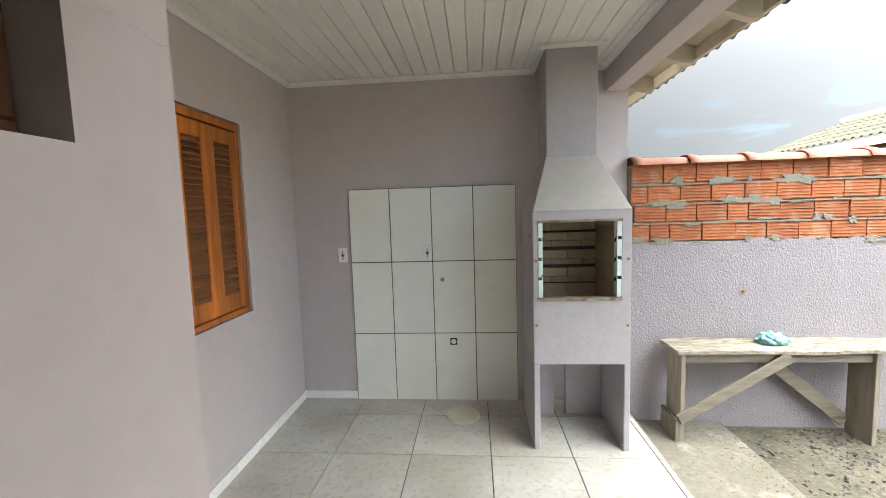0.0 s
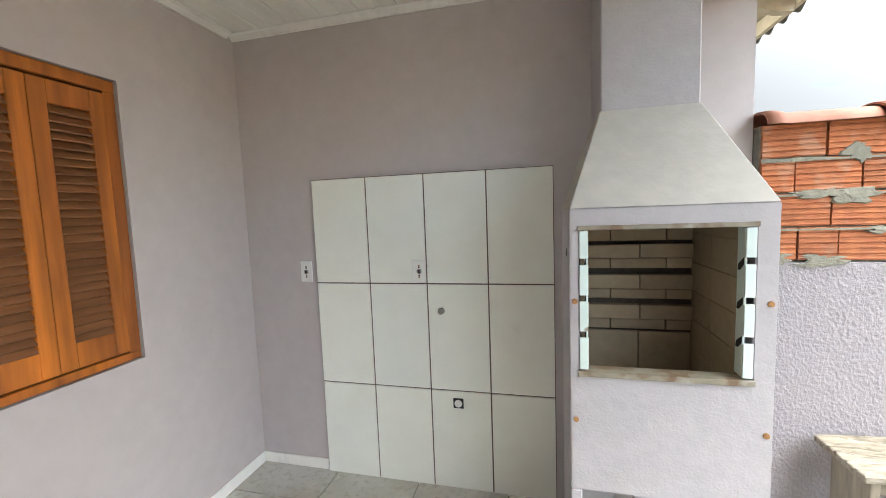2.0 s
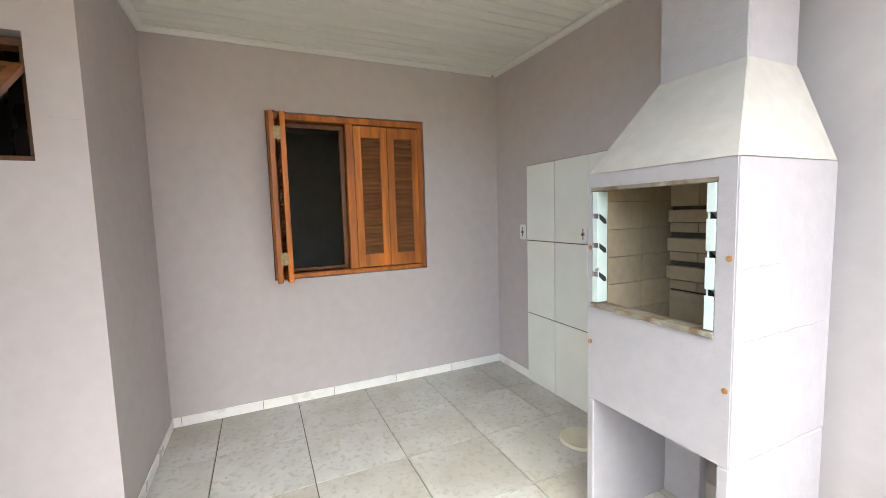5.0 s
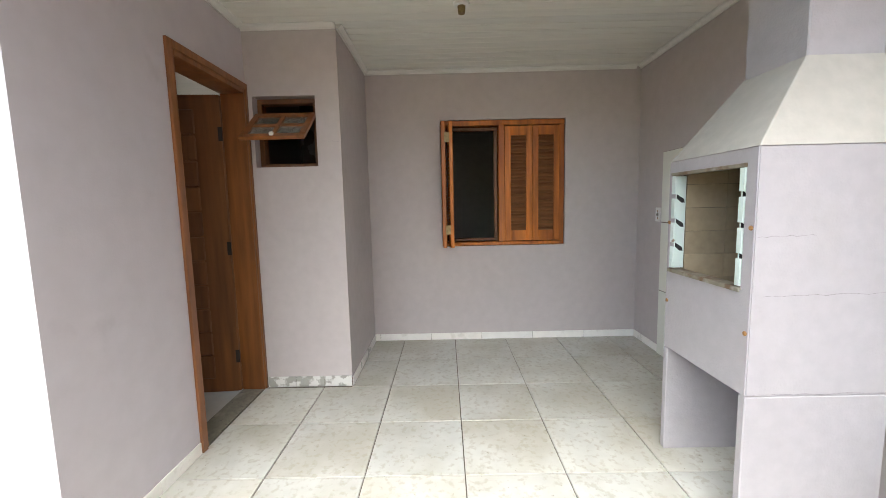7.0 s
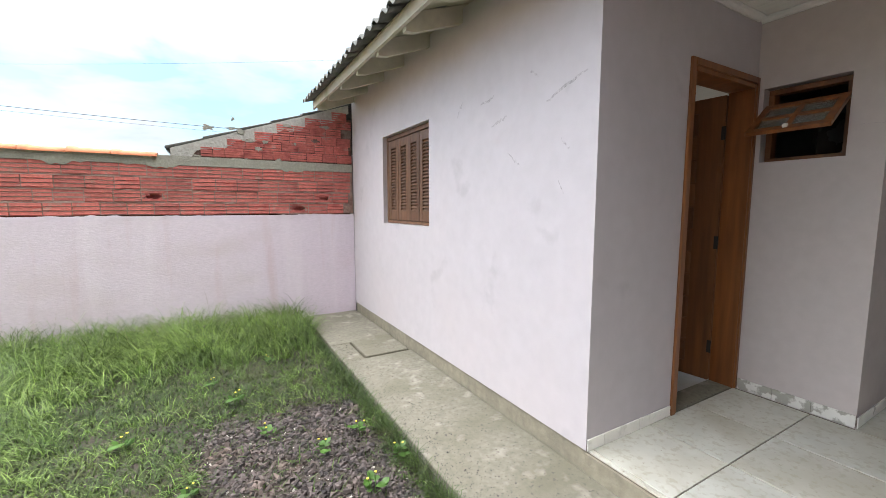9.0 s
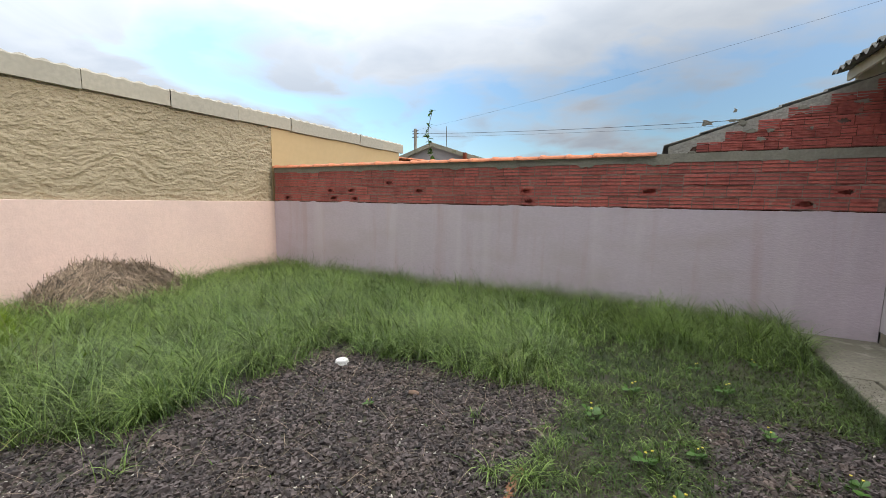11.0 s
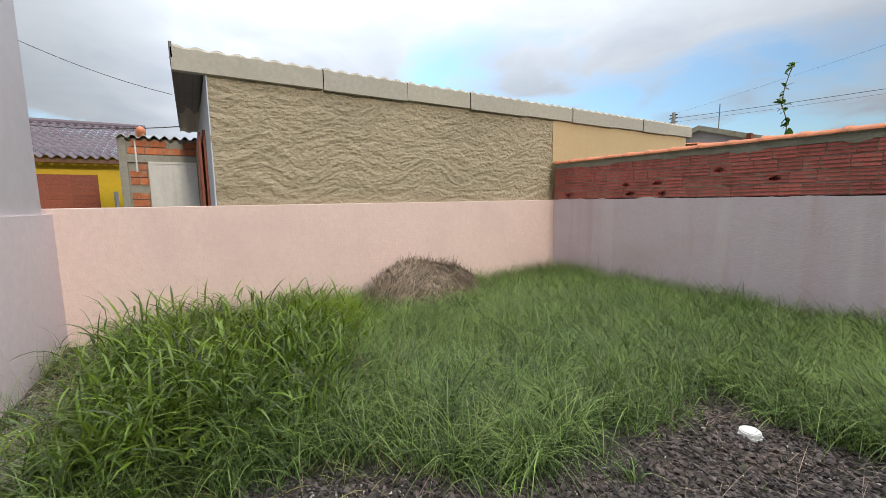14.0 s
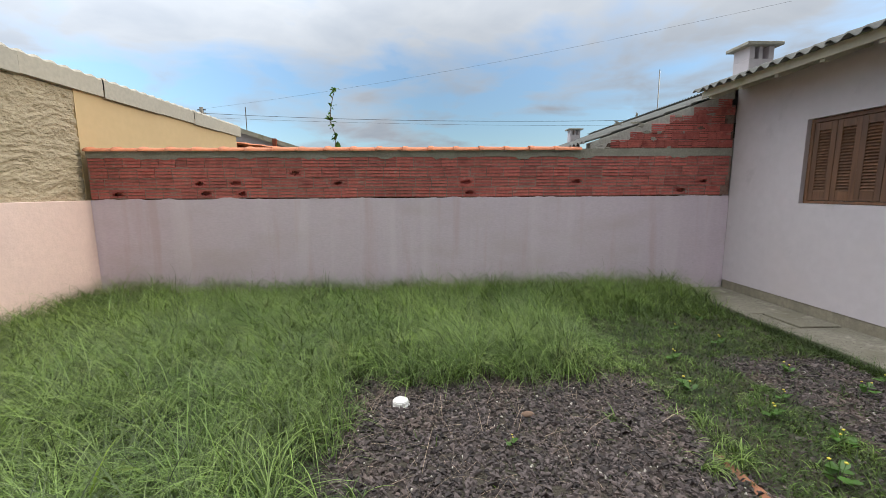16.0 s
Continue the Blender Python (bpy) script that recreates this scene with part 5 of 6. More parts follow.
# mortar smears on the gable steps
bm = bmesh.new()
rows = []
for k in range(41):
    x = 1.2 + k * 0.048
    top = 2.075 + (3.133 - x) * 0.345
    low = top - 0.09 - 0.10 * abs(noise.noise(Vector((x * 3.1, 2, 2)))) - 0.05 * ((k // 4) % 2)
    rows.append([bm.verts.new(p) for p in ((x, WY - 0.004, low), (x, WY - 0.012, top), (x, WY - 0.14, top), (x, WY - 0.14, low))])
for a, b in zip(rows, rows[1:]):
    for i in range(4):
        bm.faces.new((a[i], b[i], b[(i + 1) % 4], a[(i + 1) % 4]))
bmesh.ops.recalc_face_normals(bm, faces=bm.faces[:])
structure("roof_bedding", bm, M_BEDDING, "white-grey mortar bedding under the roof tiles", "mortar")


# ---- skirting ----
def skirting(p, yaw, length, piece=0.48, material=None, height=0.062):
    m = pose(*p, 0, 0, yaw)
    sk = structure("baseboard", prism([(0.001, 0), (0.004, 0), (0.004, height - 0.004), (0.001, height - 0.004)], m, length), M_GROUT, "white ceramic skirting along the patio wall", "skirting")
    u = 0.0
    while u < length - 0.01:
        w = min(piece, length - u)
        bm = box(u + 0.0015, u + w - 0.0015, 0.002, 0.010, 0.0, height, 0.0012)
        part("skirting_tile", bm, material or M_SKIRT, sk, m=m)
        u += w


skirting((-1.31, 2.968, FLOOR), -90, 2.45)
skirting((-0.875, 2.97, FLOOR), 180, 0.425)
skirting((-1.30, 0.515, FLOOR), 0, 0.945)
skirting((-0.355, 0.515, FLOOR), -90, 0.60, 0.2, M_MARBLE, 0.074)
skirting((0.43, -0.105, FLOOR), 0, 0.728, 0.30)

# ---- floor tiles ----
XJ = [-1.31] + [0.152 + 0.482 * k for k in range(-2, 3)] + [1.150]
YJ = [-0.255] + [1.752 + 0.477 * k for k in range(-4, 3)] + [2.97]
for a, b in zip(XJ, XJ[1:]):
    for c, d in zip(YJ, YJ[1:]):
        if b - a < 0.03 or d - c < 0.03 or (b < -0.3 and d < 0.5):
            continue
        c2 = 0.515 if (a < -0.4 and c < 0.5) else c
        c2 = -0.104 if c2 < -0.1 else c2
        if d - c2 > 0.02:
            part("floor_tile", box(a + 0.0028, b - 0.0028, c2 + 0.0028, d - 0.0028, FLOOR - 0.012, FLOOR, 0.0018), M_FLOOR, slab)


# ---- houses around ----
def plank_shutter(parent, m, w, h, n, material):
    sh = part("shutter", boxes((0, 0.05, 0, 0.03, 0, h), (w - 0.05, w, 0, 0.03, 0, h), (0.05, w - 0.05, 0, 0.03, 0, 0.06), (0.05, w - 0.05, 0, 0.03, h - 0.06, h), bevel=0.002), material, parent, m=m)
    sl = mesh_of("slat", box(0.05, w - 0.05, -0.006, 0.02, 0, (h - 0.12) / n * 0.8, 0.003), material)
    for k in range(n):
        part("slat", sl, None, sh, m=m @ Matrix.Translation((0, 0.006, 0.06 + (k + 0.1) * (h - 0.12) / n)))
    return sh


def build_render_house():
    """Long house right behind the pink wall, with rough render and a fibre-cement roof edge."""
    h = thing("neighbour_house", (11.8, -3.5, 0), "long single-storey house with rough bare render and fibre-cement roof", "house")
    x0, x1, y0, y1 = 9.765, 14.0, -8.3, 1.285
    # rough render: a displaced face
    ny, nz = 330, 100
    ys, zs = np.linspace(y1, -3.95, ny), np.linspace(1.30, 2.76, nz)
    vs = []
    for y in ys:
        for z in zs:
            warp = 0.5 * noise.noise(Vector((y * 1.7, z * 1.7, 9)))
            lumps = noise.noise(Vector((y * 4.2, z * 15 + warp * 6, 4)))
            d = 0.008 * noise.noise(Vector((y * 2.2, z * 6 + warp, 1))) + 0.013 * (lumps if lumps < 0 else lumps ** 0.5) + 0.014 * (0.4 - abs(noise.noise(Vector((y * 8, z * 21 + warp * 9, 7))))) + 0.010 * noise.noise(Vector((y * 21, z * 30, 3)))
            vs.append((9.715 - d, y, z))
    i = (np.arange(ny - 1)[:, None] * nz + np.arange(nz - 1)[None]).ravel()
    part("render", fast_mesh("render", np.array(vs), np.stack([i, i + 1, i + nz + 1, i + nz], 1), M_RENDER, True), None, h, "rough grey-brown render")
    part("wall", boxes((9.74, x1, -3.95, y1 - 0.012, 0.0, 2.85), bevel=0), M_RENDER, h)
    part("wall", boxes((9.70, x1, y0, -3.951, 0.0, 2.85)), M_BEIGE, h, "smooth beige painted wall")
    part("front_wall", box(9.70, x1, y1 - 0.011, y1, 0.0, 2.84), M_PALEBLUE, h, "pale blue front wall")
    # roof edge panels with a wavy crest
    edges = [1.58, 0.04, -1.10, -2.15, -3.25, -4.4, -5.60, -6.55, -7.5, -8.47]
    for k, (a, b) in enumerate(zip(edges, edges[1:])):
        n = max(2, int((a - b) / 0.18))
        u, hh = wavy(n, a - b - 0.01, 0.014, 6)
        vs = []
        zb = 2.735 + (0.0 if k % 2 else 0.012)
        xo = 9.655 - 0.008 * (k % 2)
        m = len(u)
        for x, z, f in ((xo + 0.09, zb, 0), (xo, zb, 0), (xo, 2.965, 0.4), (xo + 0.02, 2.99, 1), (xo + 0.5, 3.01, 1), (xo + 4.5, 2.80, 1)):
            vs += [(x, a - p, z + f * q) for p, q in zip(u, hh)]
        q = np.concatenate([np.stack([r * m + np.arange(m - 1), r * m + np.arange(1, m), (r + 1) * m + np.arange(1, m), (r + 1) * m + np.arange(m - 1)], 1) for r in range(5)])
        part("roof_sheet", fast_mesh("roof_sheet", np.array(vs), q, M_FIBRO, True), None, h, "fibre-cement roof edge sheet")
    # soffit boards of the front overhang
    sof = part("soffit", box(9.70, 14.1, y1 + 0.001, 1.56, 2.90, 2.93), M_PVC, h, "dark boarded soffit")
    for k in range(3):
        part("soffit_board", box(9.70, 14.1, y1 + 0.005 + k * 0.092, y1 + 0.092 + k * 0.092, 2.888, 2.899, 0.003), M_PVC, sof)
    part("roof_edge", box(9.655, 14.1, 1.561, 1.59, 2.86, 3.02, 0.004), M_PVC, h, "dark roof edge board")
    part("window", box(10.9, 12.7, y1 + 0.001, y1 + 0.03, 1.05, 2.36, 0.003), M_REDWOOD, h, "red-brown shuttered window")
    for k in range(3):
        plank_shutter(h, Matrix.Translation((10.93 + k * 0.58, y1 + 0.085, 1.08)) @ Matrix.Diagonal((1, -1, 1, 1)), 0.55, 1.25, 24, M_REDWOOD)


build_render_house()


def build_outbuilding():
    """Unfinished brick shed with a white door, past the front of the long house."""
    o = thing("brick_shed", (14.2, 1.95, 0), "small unfinished orange brick shed with a white metal door", "shed")
    body = part("wall", boxes((14.03, 16.5, 1.20, 2.50, 0, 2.62)), M_MORTAR, o)
    M = Matrix.Translation((14.0, 2.43, 0)) @ pose(0, 0, 0, 0, 0, -90)
    kinds = mesh_of("brick", box(0.006, 0.264, -0.0, 0.05, 0.005, 0.122, 0.003), M_SHEDBRICK)
    half = mesh_of("brick", box(0.006, 0.13, -0.0, 0.05, 0.005, 0.122, 0.003), M_SHEDBRICK)
    rnd = random.Random(3)
    for r in range(7):
        u = 0.0
        for k, w in enumerate((0.27,) if r % 2 else (0.137, 0.137)):
            if rnd.random() < 0.85:
                part("brick", kinds if w > 0.2 else half, None, body, m=M @ Matrix.Translation((u + 0.012, 0.006 * rnd.random(), 1.22 + r * 0.135)))
            u += w
    for r in range(2):
        for k in range(4):
            if (r, k) != (1, 2):
                part("brick", kinds, None, body, m=M @ Matrix.Translation((k * 0.27 + 0.06 * r + 0.0, 0, 2.32 + r * 0.135)))
    part("corner_render", box(13.99, 14.05, 2.44, 2.56, 0, 2.62, 0.004), M_MORTAR, o, "grey rendered corner")
    part("lintel", box(13.985, 14.03, 1.25, 2.44, 2.17, 2.31, 0.004), M_MORTAR, o, "cement lintel")
    door = part("door", box(13.97, 14.0, 1.40, 2.09, 0.1, 2.15, 0.004), M_WHITEDOOR, o, "dirty white ribbed metal door")
    for k in range(6):
        part("door_rib", box(13.962, 13.971, 1.42 + k * 0.112, 1.50 + k * 0.112, 0.15, 2.10, 0.003), M_WHITEDOOR, door)
    part("door_frame", boxes((13.955, 13.975, 1.36, 1.40, 0.1, 2.19), (13.955, 13.975, 2.09, 2.13, 0.1, 2.19), (13.955, 13.975, 1.40, 2.09, 2.15, 2.19)), M_WHITEDOOR, o)
    vs, qs = corrugated(13.9, 16.6, 2.62, 1.15, 2.6, 0.06, 0.16, 0.03, 1.4)
    part("roof", fast_mesh("shed_roof", vs, qs, M_FIBRO), None, o, "pale corrugated roof sheets")
    bm = bmesh.new()
    bmesh.ops.create_uvsphere(bm, u_segments=14, v_segments=8, radius=0.085, matrix=Matrix.Translation((14.1, 2.2, 2.73)) @ Matrix.Diagonal((2.4, 0.95, 1.25, 1)))
    part("ridge_end", bm, M_CLAY, o, "round clay ridge end", smooth=True)
    part("pipe", tube(bmesh.new(), (13.98, 2.30, 2.0), (13.98, 2.30, 2.56), 0.014, n=8), M_PLASTIC, o, "thin white pipe")


build_outbuilding()


def build_yellow_house():
    y = thing("yellow_house", (21, 5.0, 0), "yellow house with purple tile roof and brown shutters", "house")
    part("wall", box(19.0, 25, 3.05, 8.5, 0, 2.75), M_YELLOW, y)
    part("window", box(18.96, 19.0, 3.60, 5.4, 0.9, 2.22, 0.004), M_REDWOOD, y, "brown shuttered window")
    for k in range(3):
        plank_shutter(y, Matrix.Translation((18.955, 4.16 + k * 0.56, 0.93)) @ pose(0, 0, 0, 0, 0, -90), 0.53, 1.26, 16, M_REDWOOD)
    vs, qs = corrugated(18.55, 23.2, 2.62, 2.7, 8.8, 0.33, 0.22, 0.04, 0.36, 0.03)
    tagged(part("roof", fast_mesh("purple_roof", vs, qs, M_PURPLE), None, y, "glazed purple clay roof tiles"), kind="stuff")
    part("ridge", tube(bmesh.new(), (23.2, 2.7, 4.17), (23.2, 8.8, 4.17), 0.12, n=10), M_PURPLE, y)
    part("eave_board", box(18.62, 18.66, 2.75, 8.75, 2.50, 2.60), M_DOOR, y, "dark eave board")
    part("fence_post", tube(bmesh.new(), (18.2, 3.15, 0), (18.2, 3.15, 1.75), 0.05, n=8), M_POLE, y)


build_yellow_house()

# grey building on the bench-side boundary
gb = boxes((4.42, 8.30, 0.03, 1.3, 1.31, 5.2), (4.42, 8.30, 0.145, 1.3, 0.0, 1.31))
gb.transform(NM)
gh = thing("grey_building", tuple(NM @ Vector((6.4, 0.7, 0))), "plain tall grey-lilac rendered side of the next building", "building")
part("wall", gb, M_GREYWALL, gh)
gt = boxes((4.40, 8.32, 0.0, 1.32, 5.201, 5.27))
gt.transform(NM)
part("coping", gt, M_MORTAR, gh, "grey cement coping")


def gable_house(name, x0, x1, y0, y1, z_eave, z_ridge, label, wall, roof_m):
    g = thing(name, ((x0 + x1) / 2, (y0 + y1) / 2, 0), label, "house")
    xm = (x0 + x1) / 2
    bm = bmesh.new()
    pts = [(x0, 0), (x1, 0), (x1, z_eave), (xm, z_ridge), (x0, z_eave)]
    a = [bm.verts.new((x, y1, z)) for x, z in pts]
    b = [bm.verts.new((x, y0, z)) for x, z in pts]
    bm.faces.new(a), bm.faces.new(b[::-1])
    for i in range(5):
        bm.faces.new((a[i], a[(i + 1) % 5], b[(i + 1) % 5], b[i]))
    bmesh.ops.recalc_face_normals(bm, faces=bm.faces[:])
    part("wall", bm, wall, g)
    sl = (z_ridge - z_eave) / (xm - x0)
    for xa in (x0 - 0.4, x1 + 0.4):
        vs, qs = corrugated(xa, xm, z_eave - 0.4 * sl + 0.04, y0 - 0.3, y1 + 0.08, sl, 0.25, 0.03, 0.5)
        part("roof", fast_mesh("roof_side", vs, qs, roof_m), None, g, "weathered tile roof side")
    return g


far = gable_house("far_house", 13.0, 19.2, -30, -22, 4.0, 5.0, "distant grey gabled house beyond the wall", M_GREYWALL, M_CREAMROOF)
part("antenna", tube(bmesh.new(), (16.1, -24, 4.9), (16.1, -24, 6.5), 0.025, n=6), M_STEEL, far, "thin roof antenna")
for xa, xb in ((16.1, 19.75), (16.1, 12.45)):
    bm = bmesh.new()
    rows = [[bm.verts.new((x, y, z)) for y, z in ((-21.85, 5.0 - abs(x - 16.1) * 0.3226 + 0.16), (-21.85, 5.0 - abs(x - 16.1) * 0.3226 - 0.10), (-22.1, 5.0 - abs(x - 16.1) * 0.3226 - 0.10), (-22.1, 5.0 - abs(x - 16.1) * 0.3226 + 0.16))] for x in (xa, xb)]
    for i in range(4):
        bm.faces.new((rows[0][i], rows[0][(i + 1) % 4], rows[1][(i + 1) % 4], rows[1][i]))
    bmesh.ops.recalc_face_normals(bm, faces=bm.faces[:])
    part("barge_board", bm, M_EAVE, far, "cream roof edge board")
part("chimney", box(13.6, 13.8, -21.9, -21.7, 3.6, 4.4), M_REDWOOD, far)

# low outbuilding roofs behind the long house end
lo = thing("low_roof_house", (10.6, -10.5, 0), "small house with clay tile roof edge behind the wall", "house")
part("wall", box(8.9, 13.0, -12.5, -9.2, 0, 2.55), M_BEIGE, lo)
vs, qs = corrugated(8.6, 11.0, 2.5, -12.6, -9.0, 0.12, 0.22, 0.035, 0.4)
tagged(part("roof", fast_mesh("clay_roof", vs, qs, M_CLAY), None, lo, "orange clay tiles"), kind="stuff")


def build_twin():
    """The attached twin house beyond the red brick wall, whose roof runs on at the same slope."""
    t = thing("twin_house", (0.0, -12, 0), "attached neighbouring house under a long grey tile roof", "house")
    part("wall", box(-7.0, 2.55, -19.5, -4.09, 0, 2.15), M_FACADE, t)
    vs, qs = corrugated(3.17, -3.2, 2.085, -20.0, -4.0, 0.345, 0.15, 0.022, 0.36)
    tagged(part("roof", fast_mesh("twin_roof", vs, qs, M_ROOF), None, t, "grey concrete roof tiles"), kind="stuff")
    vs, qs = corrugated(-9.5, -3.2, 2.2, -20.0, -4.0, SLOPE * 0.98, 0.15, 0.022, 0.36)
    tagged(part("roof", fast_mesh("twin_roof_back", vs, qs, M_ROOF), None, t), kind="stuff")
    for (x, y, zb, s) in ((-0.32, -5.6, 3.13, 1.0), (-1.0, -16.0, 3.3, 1.0)):
        c = part("chimney", boxes((x - 0.21, x + 0.21, y - 0.18, y + 0.18, zb - 0.5, zb + 0.48), bevel=0.006), M_FACADE, t, "lilac rendered chimney")
        for x0, x1, d in ((x - 0.21, x - 0.12, 0.18), (x + 0.12, x + 0.21, 0.18), (x - 0.035, x + 0.035, 0.16)):
            part("chimney_post", box(x0, x1, y - d, y + d, zb + 0.48, zb + 0.68, 0.004), M_FACADE, c)
        part("chimney_cap", box(x - 0.31, x + 0.31, y - 0.26, y + 0.26, zb + 0.68, zb + 0.735, 0.008), M_MORTAR, c, "grey concrete cap slab")
    part("antenna", tube(bmesh.new(), (-0.9, -9.5, 3.6), (-0.9, -9.5, 4.6), 0.012, n=6), M_STEEL, t, "thin antenna rod")


build_twin()


def build_north_house():
    n = thing("tile_roof_house", (8, 7, 0), "house beyond the bench wall with a pale green tile roof", "house")
    # door brown on this wall stands in for shade
    part("wall", box(6.65, 9.6, 4.9, 9.0, 0, 2.6), M_DOOR, n, "wall with shade put into its dark brown colour")
    v, q = corrugated(6.15, 8.0, 2.63, 4.6, 9.35, 0.37, 0.15, 0.022, 0.30, 0.022)
    tagged(part("roof", fast_mesh("green_roof", v, q, M_CREAMROOF), None, n, "pale green concrete tiles"), kind="stuff")
    v, q = corrugated(9.9, 8.0, 2.63, 4.6, 9.35, 0.37, 0.15, 0.022, 0.30, 0.022)
    tagged(part("roof", fast_mesh("green_roof_back", v, q, M_CREAMROOF), None, n), kind="stuff")
    part("eave_board", box(6.18, 6.21, 4.65, 9.3, 2.49, 2.61), M_EAVE, n, "cream eave board")
    part("ridge", box(7.9, 8.1, 4.55, 9.4, 3.30, 3.40, 0.02), M_WHITE, n, "pale ridge line")


build_north_house()


# ---- pole and cables ----
pole = thing("utility_pole", (19.2, -25, 0), "distant concrete utility pole with insulators", "pole")
part("shaft", tube(bmesh.new(), (19.2, -25, 0), (19.2, -25, 6.7), 0.16, 0.11, 10), M_POLE, pole)
for z in (6.1, 6.35, 6.55):
    part("insulator", tube(bmesh.new(), (18.95, -25, z), (19.45, -25, z), 0.035, n=6), M_WIRE, pole)


def cable(p, q, sag, r=0.012):
    c = bpy.data.curves.new("cable", "CURVE")
    c.dimensions, c.bevel_depth, c.bevel_resolution = "3D", r, 1
    sp = c.splines.new("POLY")
    sp.points.add(24)
    p, q = Vector(p), Vector(q)
    for k in range(25):
        f = k / 24
        v = p.lerp(q, f)
        sp.points[k].co = (v.x, v.y, v.z - 4 * sag * f * (1 - f), 1)
    c.materials.append(M_WIRE)
    tagged(new("cable", c), "thin black overhead cable", "cable")


cable((19.2, -25, 6.35), (-18, -21, 5.6), 0.45, 0.012)
cable((19.2, -25, 6.6), (-10, -16, 9.2), 0.35, 0.004)
cable((19.2, -25, 6.1), (-18, -21, 5.1), 0.3, 0.006)
cable((9.9, 1.6, 2.55), (10.5, 6.0, 5.6), 0.55, 0.003)
cable((14.2, 1.6, 2.9), (22, 6.5, 4.0), 0.15, 0.010)


# ---- twig on the wall ----
def build_twig():
    t = thing("wall_sprout", (6.62, -4.58, 0.03), "thin leafy shoot rising from behind the brick wall", "plant")
    pts = [Vector((6.62, -4.58, 0.03)), Vector((6.62, -4.58, 2.1)), Vector((6.605, -4.58, 2.25)), Vector((6.68, -4.58, 2.46)), Vector((6.66, -4.58, 2.66)), Vector((6.62, -4.58, 2.82)), Vector((6.58, -4.57, 2.92))]
    bm = bmesh.new()
    for a, b in zip(pts, pts[1:]):
        tube(bm, a, b, 0.006, 0.005, 6)
    part("stem", bm, M_LEGWOOD, t)
    rnd = random.Random(4)
    lm = leaf_mesh("leaf", 0.085, 0.05)
    for k in range(38):
        f = 1 + rnd.uniform(0.15, 1) * (len(pts) - 2)
        i = min(int(f), len(pts) - 2)
        p = pts[i].lerp(pts[i + 1], f - i)
        part("leaf", lm, None, t, m=Matrix.Translation(p) @ pose(0, 0, 0, rnd.uniform(-70, 50), rnd.uniform(-40, 40), rnd.uniform(0, 360)) @ Matrix.Scale(rnd.uniform(0.6, 1.1), 4))
    part("leaf", lm, None, t, m=pose(6.58, -4.57, 2.03, 80, 0, 20) @ Matrix.Scale(1.7, 4))


def leaf_mesh(name, length, width, material=None):
    bm = bmesh.new()
    n = 5
    rows = []
    for k in range(n + 1):
        f = k / n
        w = width * math.sin(math.pi * min(1, f * 0.92 + 0.06)) ** 0.8 / 2
        rows.append([bm.verts.new((s * w, f * length, 0.18 * length * math.sin(f * 2.2) + abs(s) * 0.1 * width)) for s in (-1, 0, 1)])
    for a, b in zip(rows, rows[1:]):
        for s in (0, 1):
            bm.faces.new((a[s], a[s + 1], b[s + 1], b[s]))
    return mesh_of(name, bm, material or M_LEAF, smooth=True)


build_twig()


# ---- planting ----


def gravel_mask(x, y):
    """1 where gravel lies bare, 0 under grass."""
    n = 0.22 * wave_noise(x, y, 9, 3.0)
    east = 5.80 + np.clip((y - 0.2) * 0.85, 0, 0.85)
    a = np.minimum(np.minimum(x - 3.72, east - x), np.minimum(y + 1.36, 3.0 - y))
    b = np.minimum(np.minimum(x - 1.92, 2.95 - x), np.minimum(y + 1.62, 3.0 - y)) - 0.05
    c = np.minimum(np.minimum(x - 1.85, 5.7 - x), y - 0.9)
    return np.clip((np.maximum(np.maximum(a, b), c) + n * 0.6) / 0.14 + 0.5, 0, 1)


def blades(n, x, y, length, width, lean, droop, segs=3, seed=1, az=None, ang0=None, lift=0.0, belly=False):
    """Curved grass blades: arrays of places and sizes; returns vertices and quads."""
    r = np.random.RandomState(seed)
    az = r.uniform(0, 2 * np.pi, n) if az is None else az
    face = az + np.pi / 2 + r.normal(0, 0.5, n)
    z = ground_z(x, y) - 0.005
    px, py, pz = x.copy(), y.copy(), z + lift
    ang = np.abs(r.normal(lean, 0.22, n)) if ang0 is None else ang0.copy()
    step = length / segs
    rows = []
    for k in range(segs + 1):
        w = width * ((0.35 + 1.5 * k / segs if k / segs < 0.4 else 1.58 * (1 - k / segs) + 0.04) if belly else 1 - (k / segs) ** 1.6 * 0.92) / 2
        ox, oy = np.cos(face) * w, np.sin(face) * w
        rows.append(np.stack([px - ox, py - oy, pz], 1)); rows.append(np.stack([px + ox, py + oy, pz], 1))
        px = px + np.cos(az) * np.sin(ang) * step
        py = py + np.sin(az) * np.sin(ang) * step
        pz = np.maximum(pz + np.cos(ang) * step, z + 0.004)
        ang = np.minimum(ang + droop * r.uniform(0.5, 1.5, n) / segs, 2.3)
    v = np.stack(rows, 1).reshape(-1, 3)
    m = 2 * (segs + 1)
    base = (np.arange(n) * m)[:, None]
    q = np.concatenate([base + np.array([[2 * k, 2 * k + 1, 2 * k + 3, 2 * k + 2]]) for k in range(segs)], 0)
    # keep the yard walls clear
    v[:, 0] = np.clip(v[:, 0], 1.70, 9.60)
    v[:, 1] = np.clip(v[:, 1], -3.905, 2.90 - (v[:, 0] - 1.19) * 0.0357 - 0.012)
    return v, q


def scatter(n, x0, x1, y0, y1, keep, seed):
    r = np.random.RandomState(seed)
    x, y = r.uniform(x0, x1, n), r.uniform(y0, y1, n)
    y = np.minimum(y, 2.86 - (x - 1.19) * 0.0357)
    ok = r.uniform(0, 1, n) < keep(x, y)
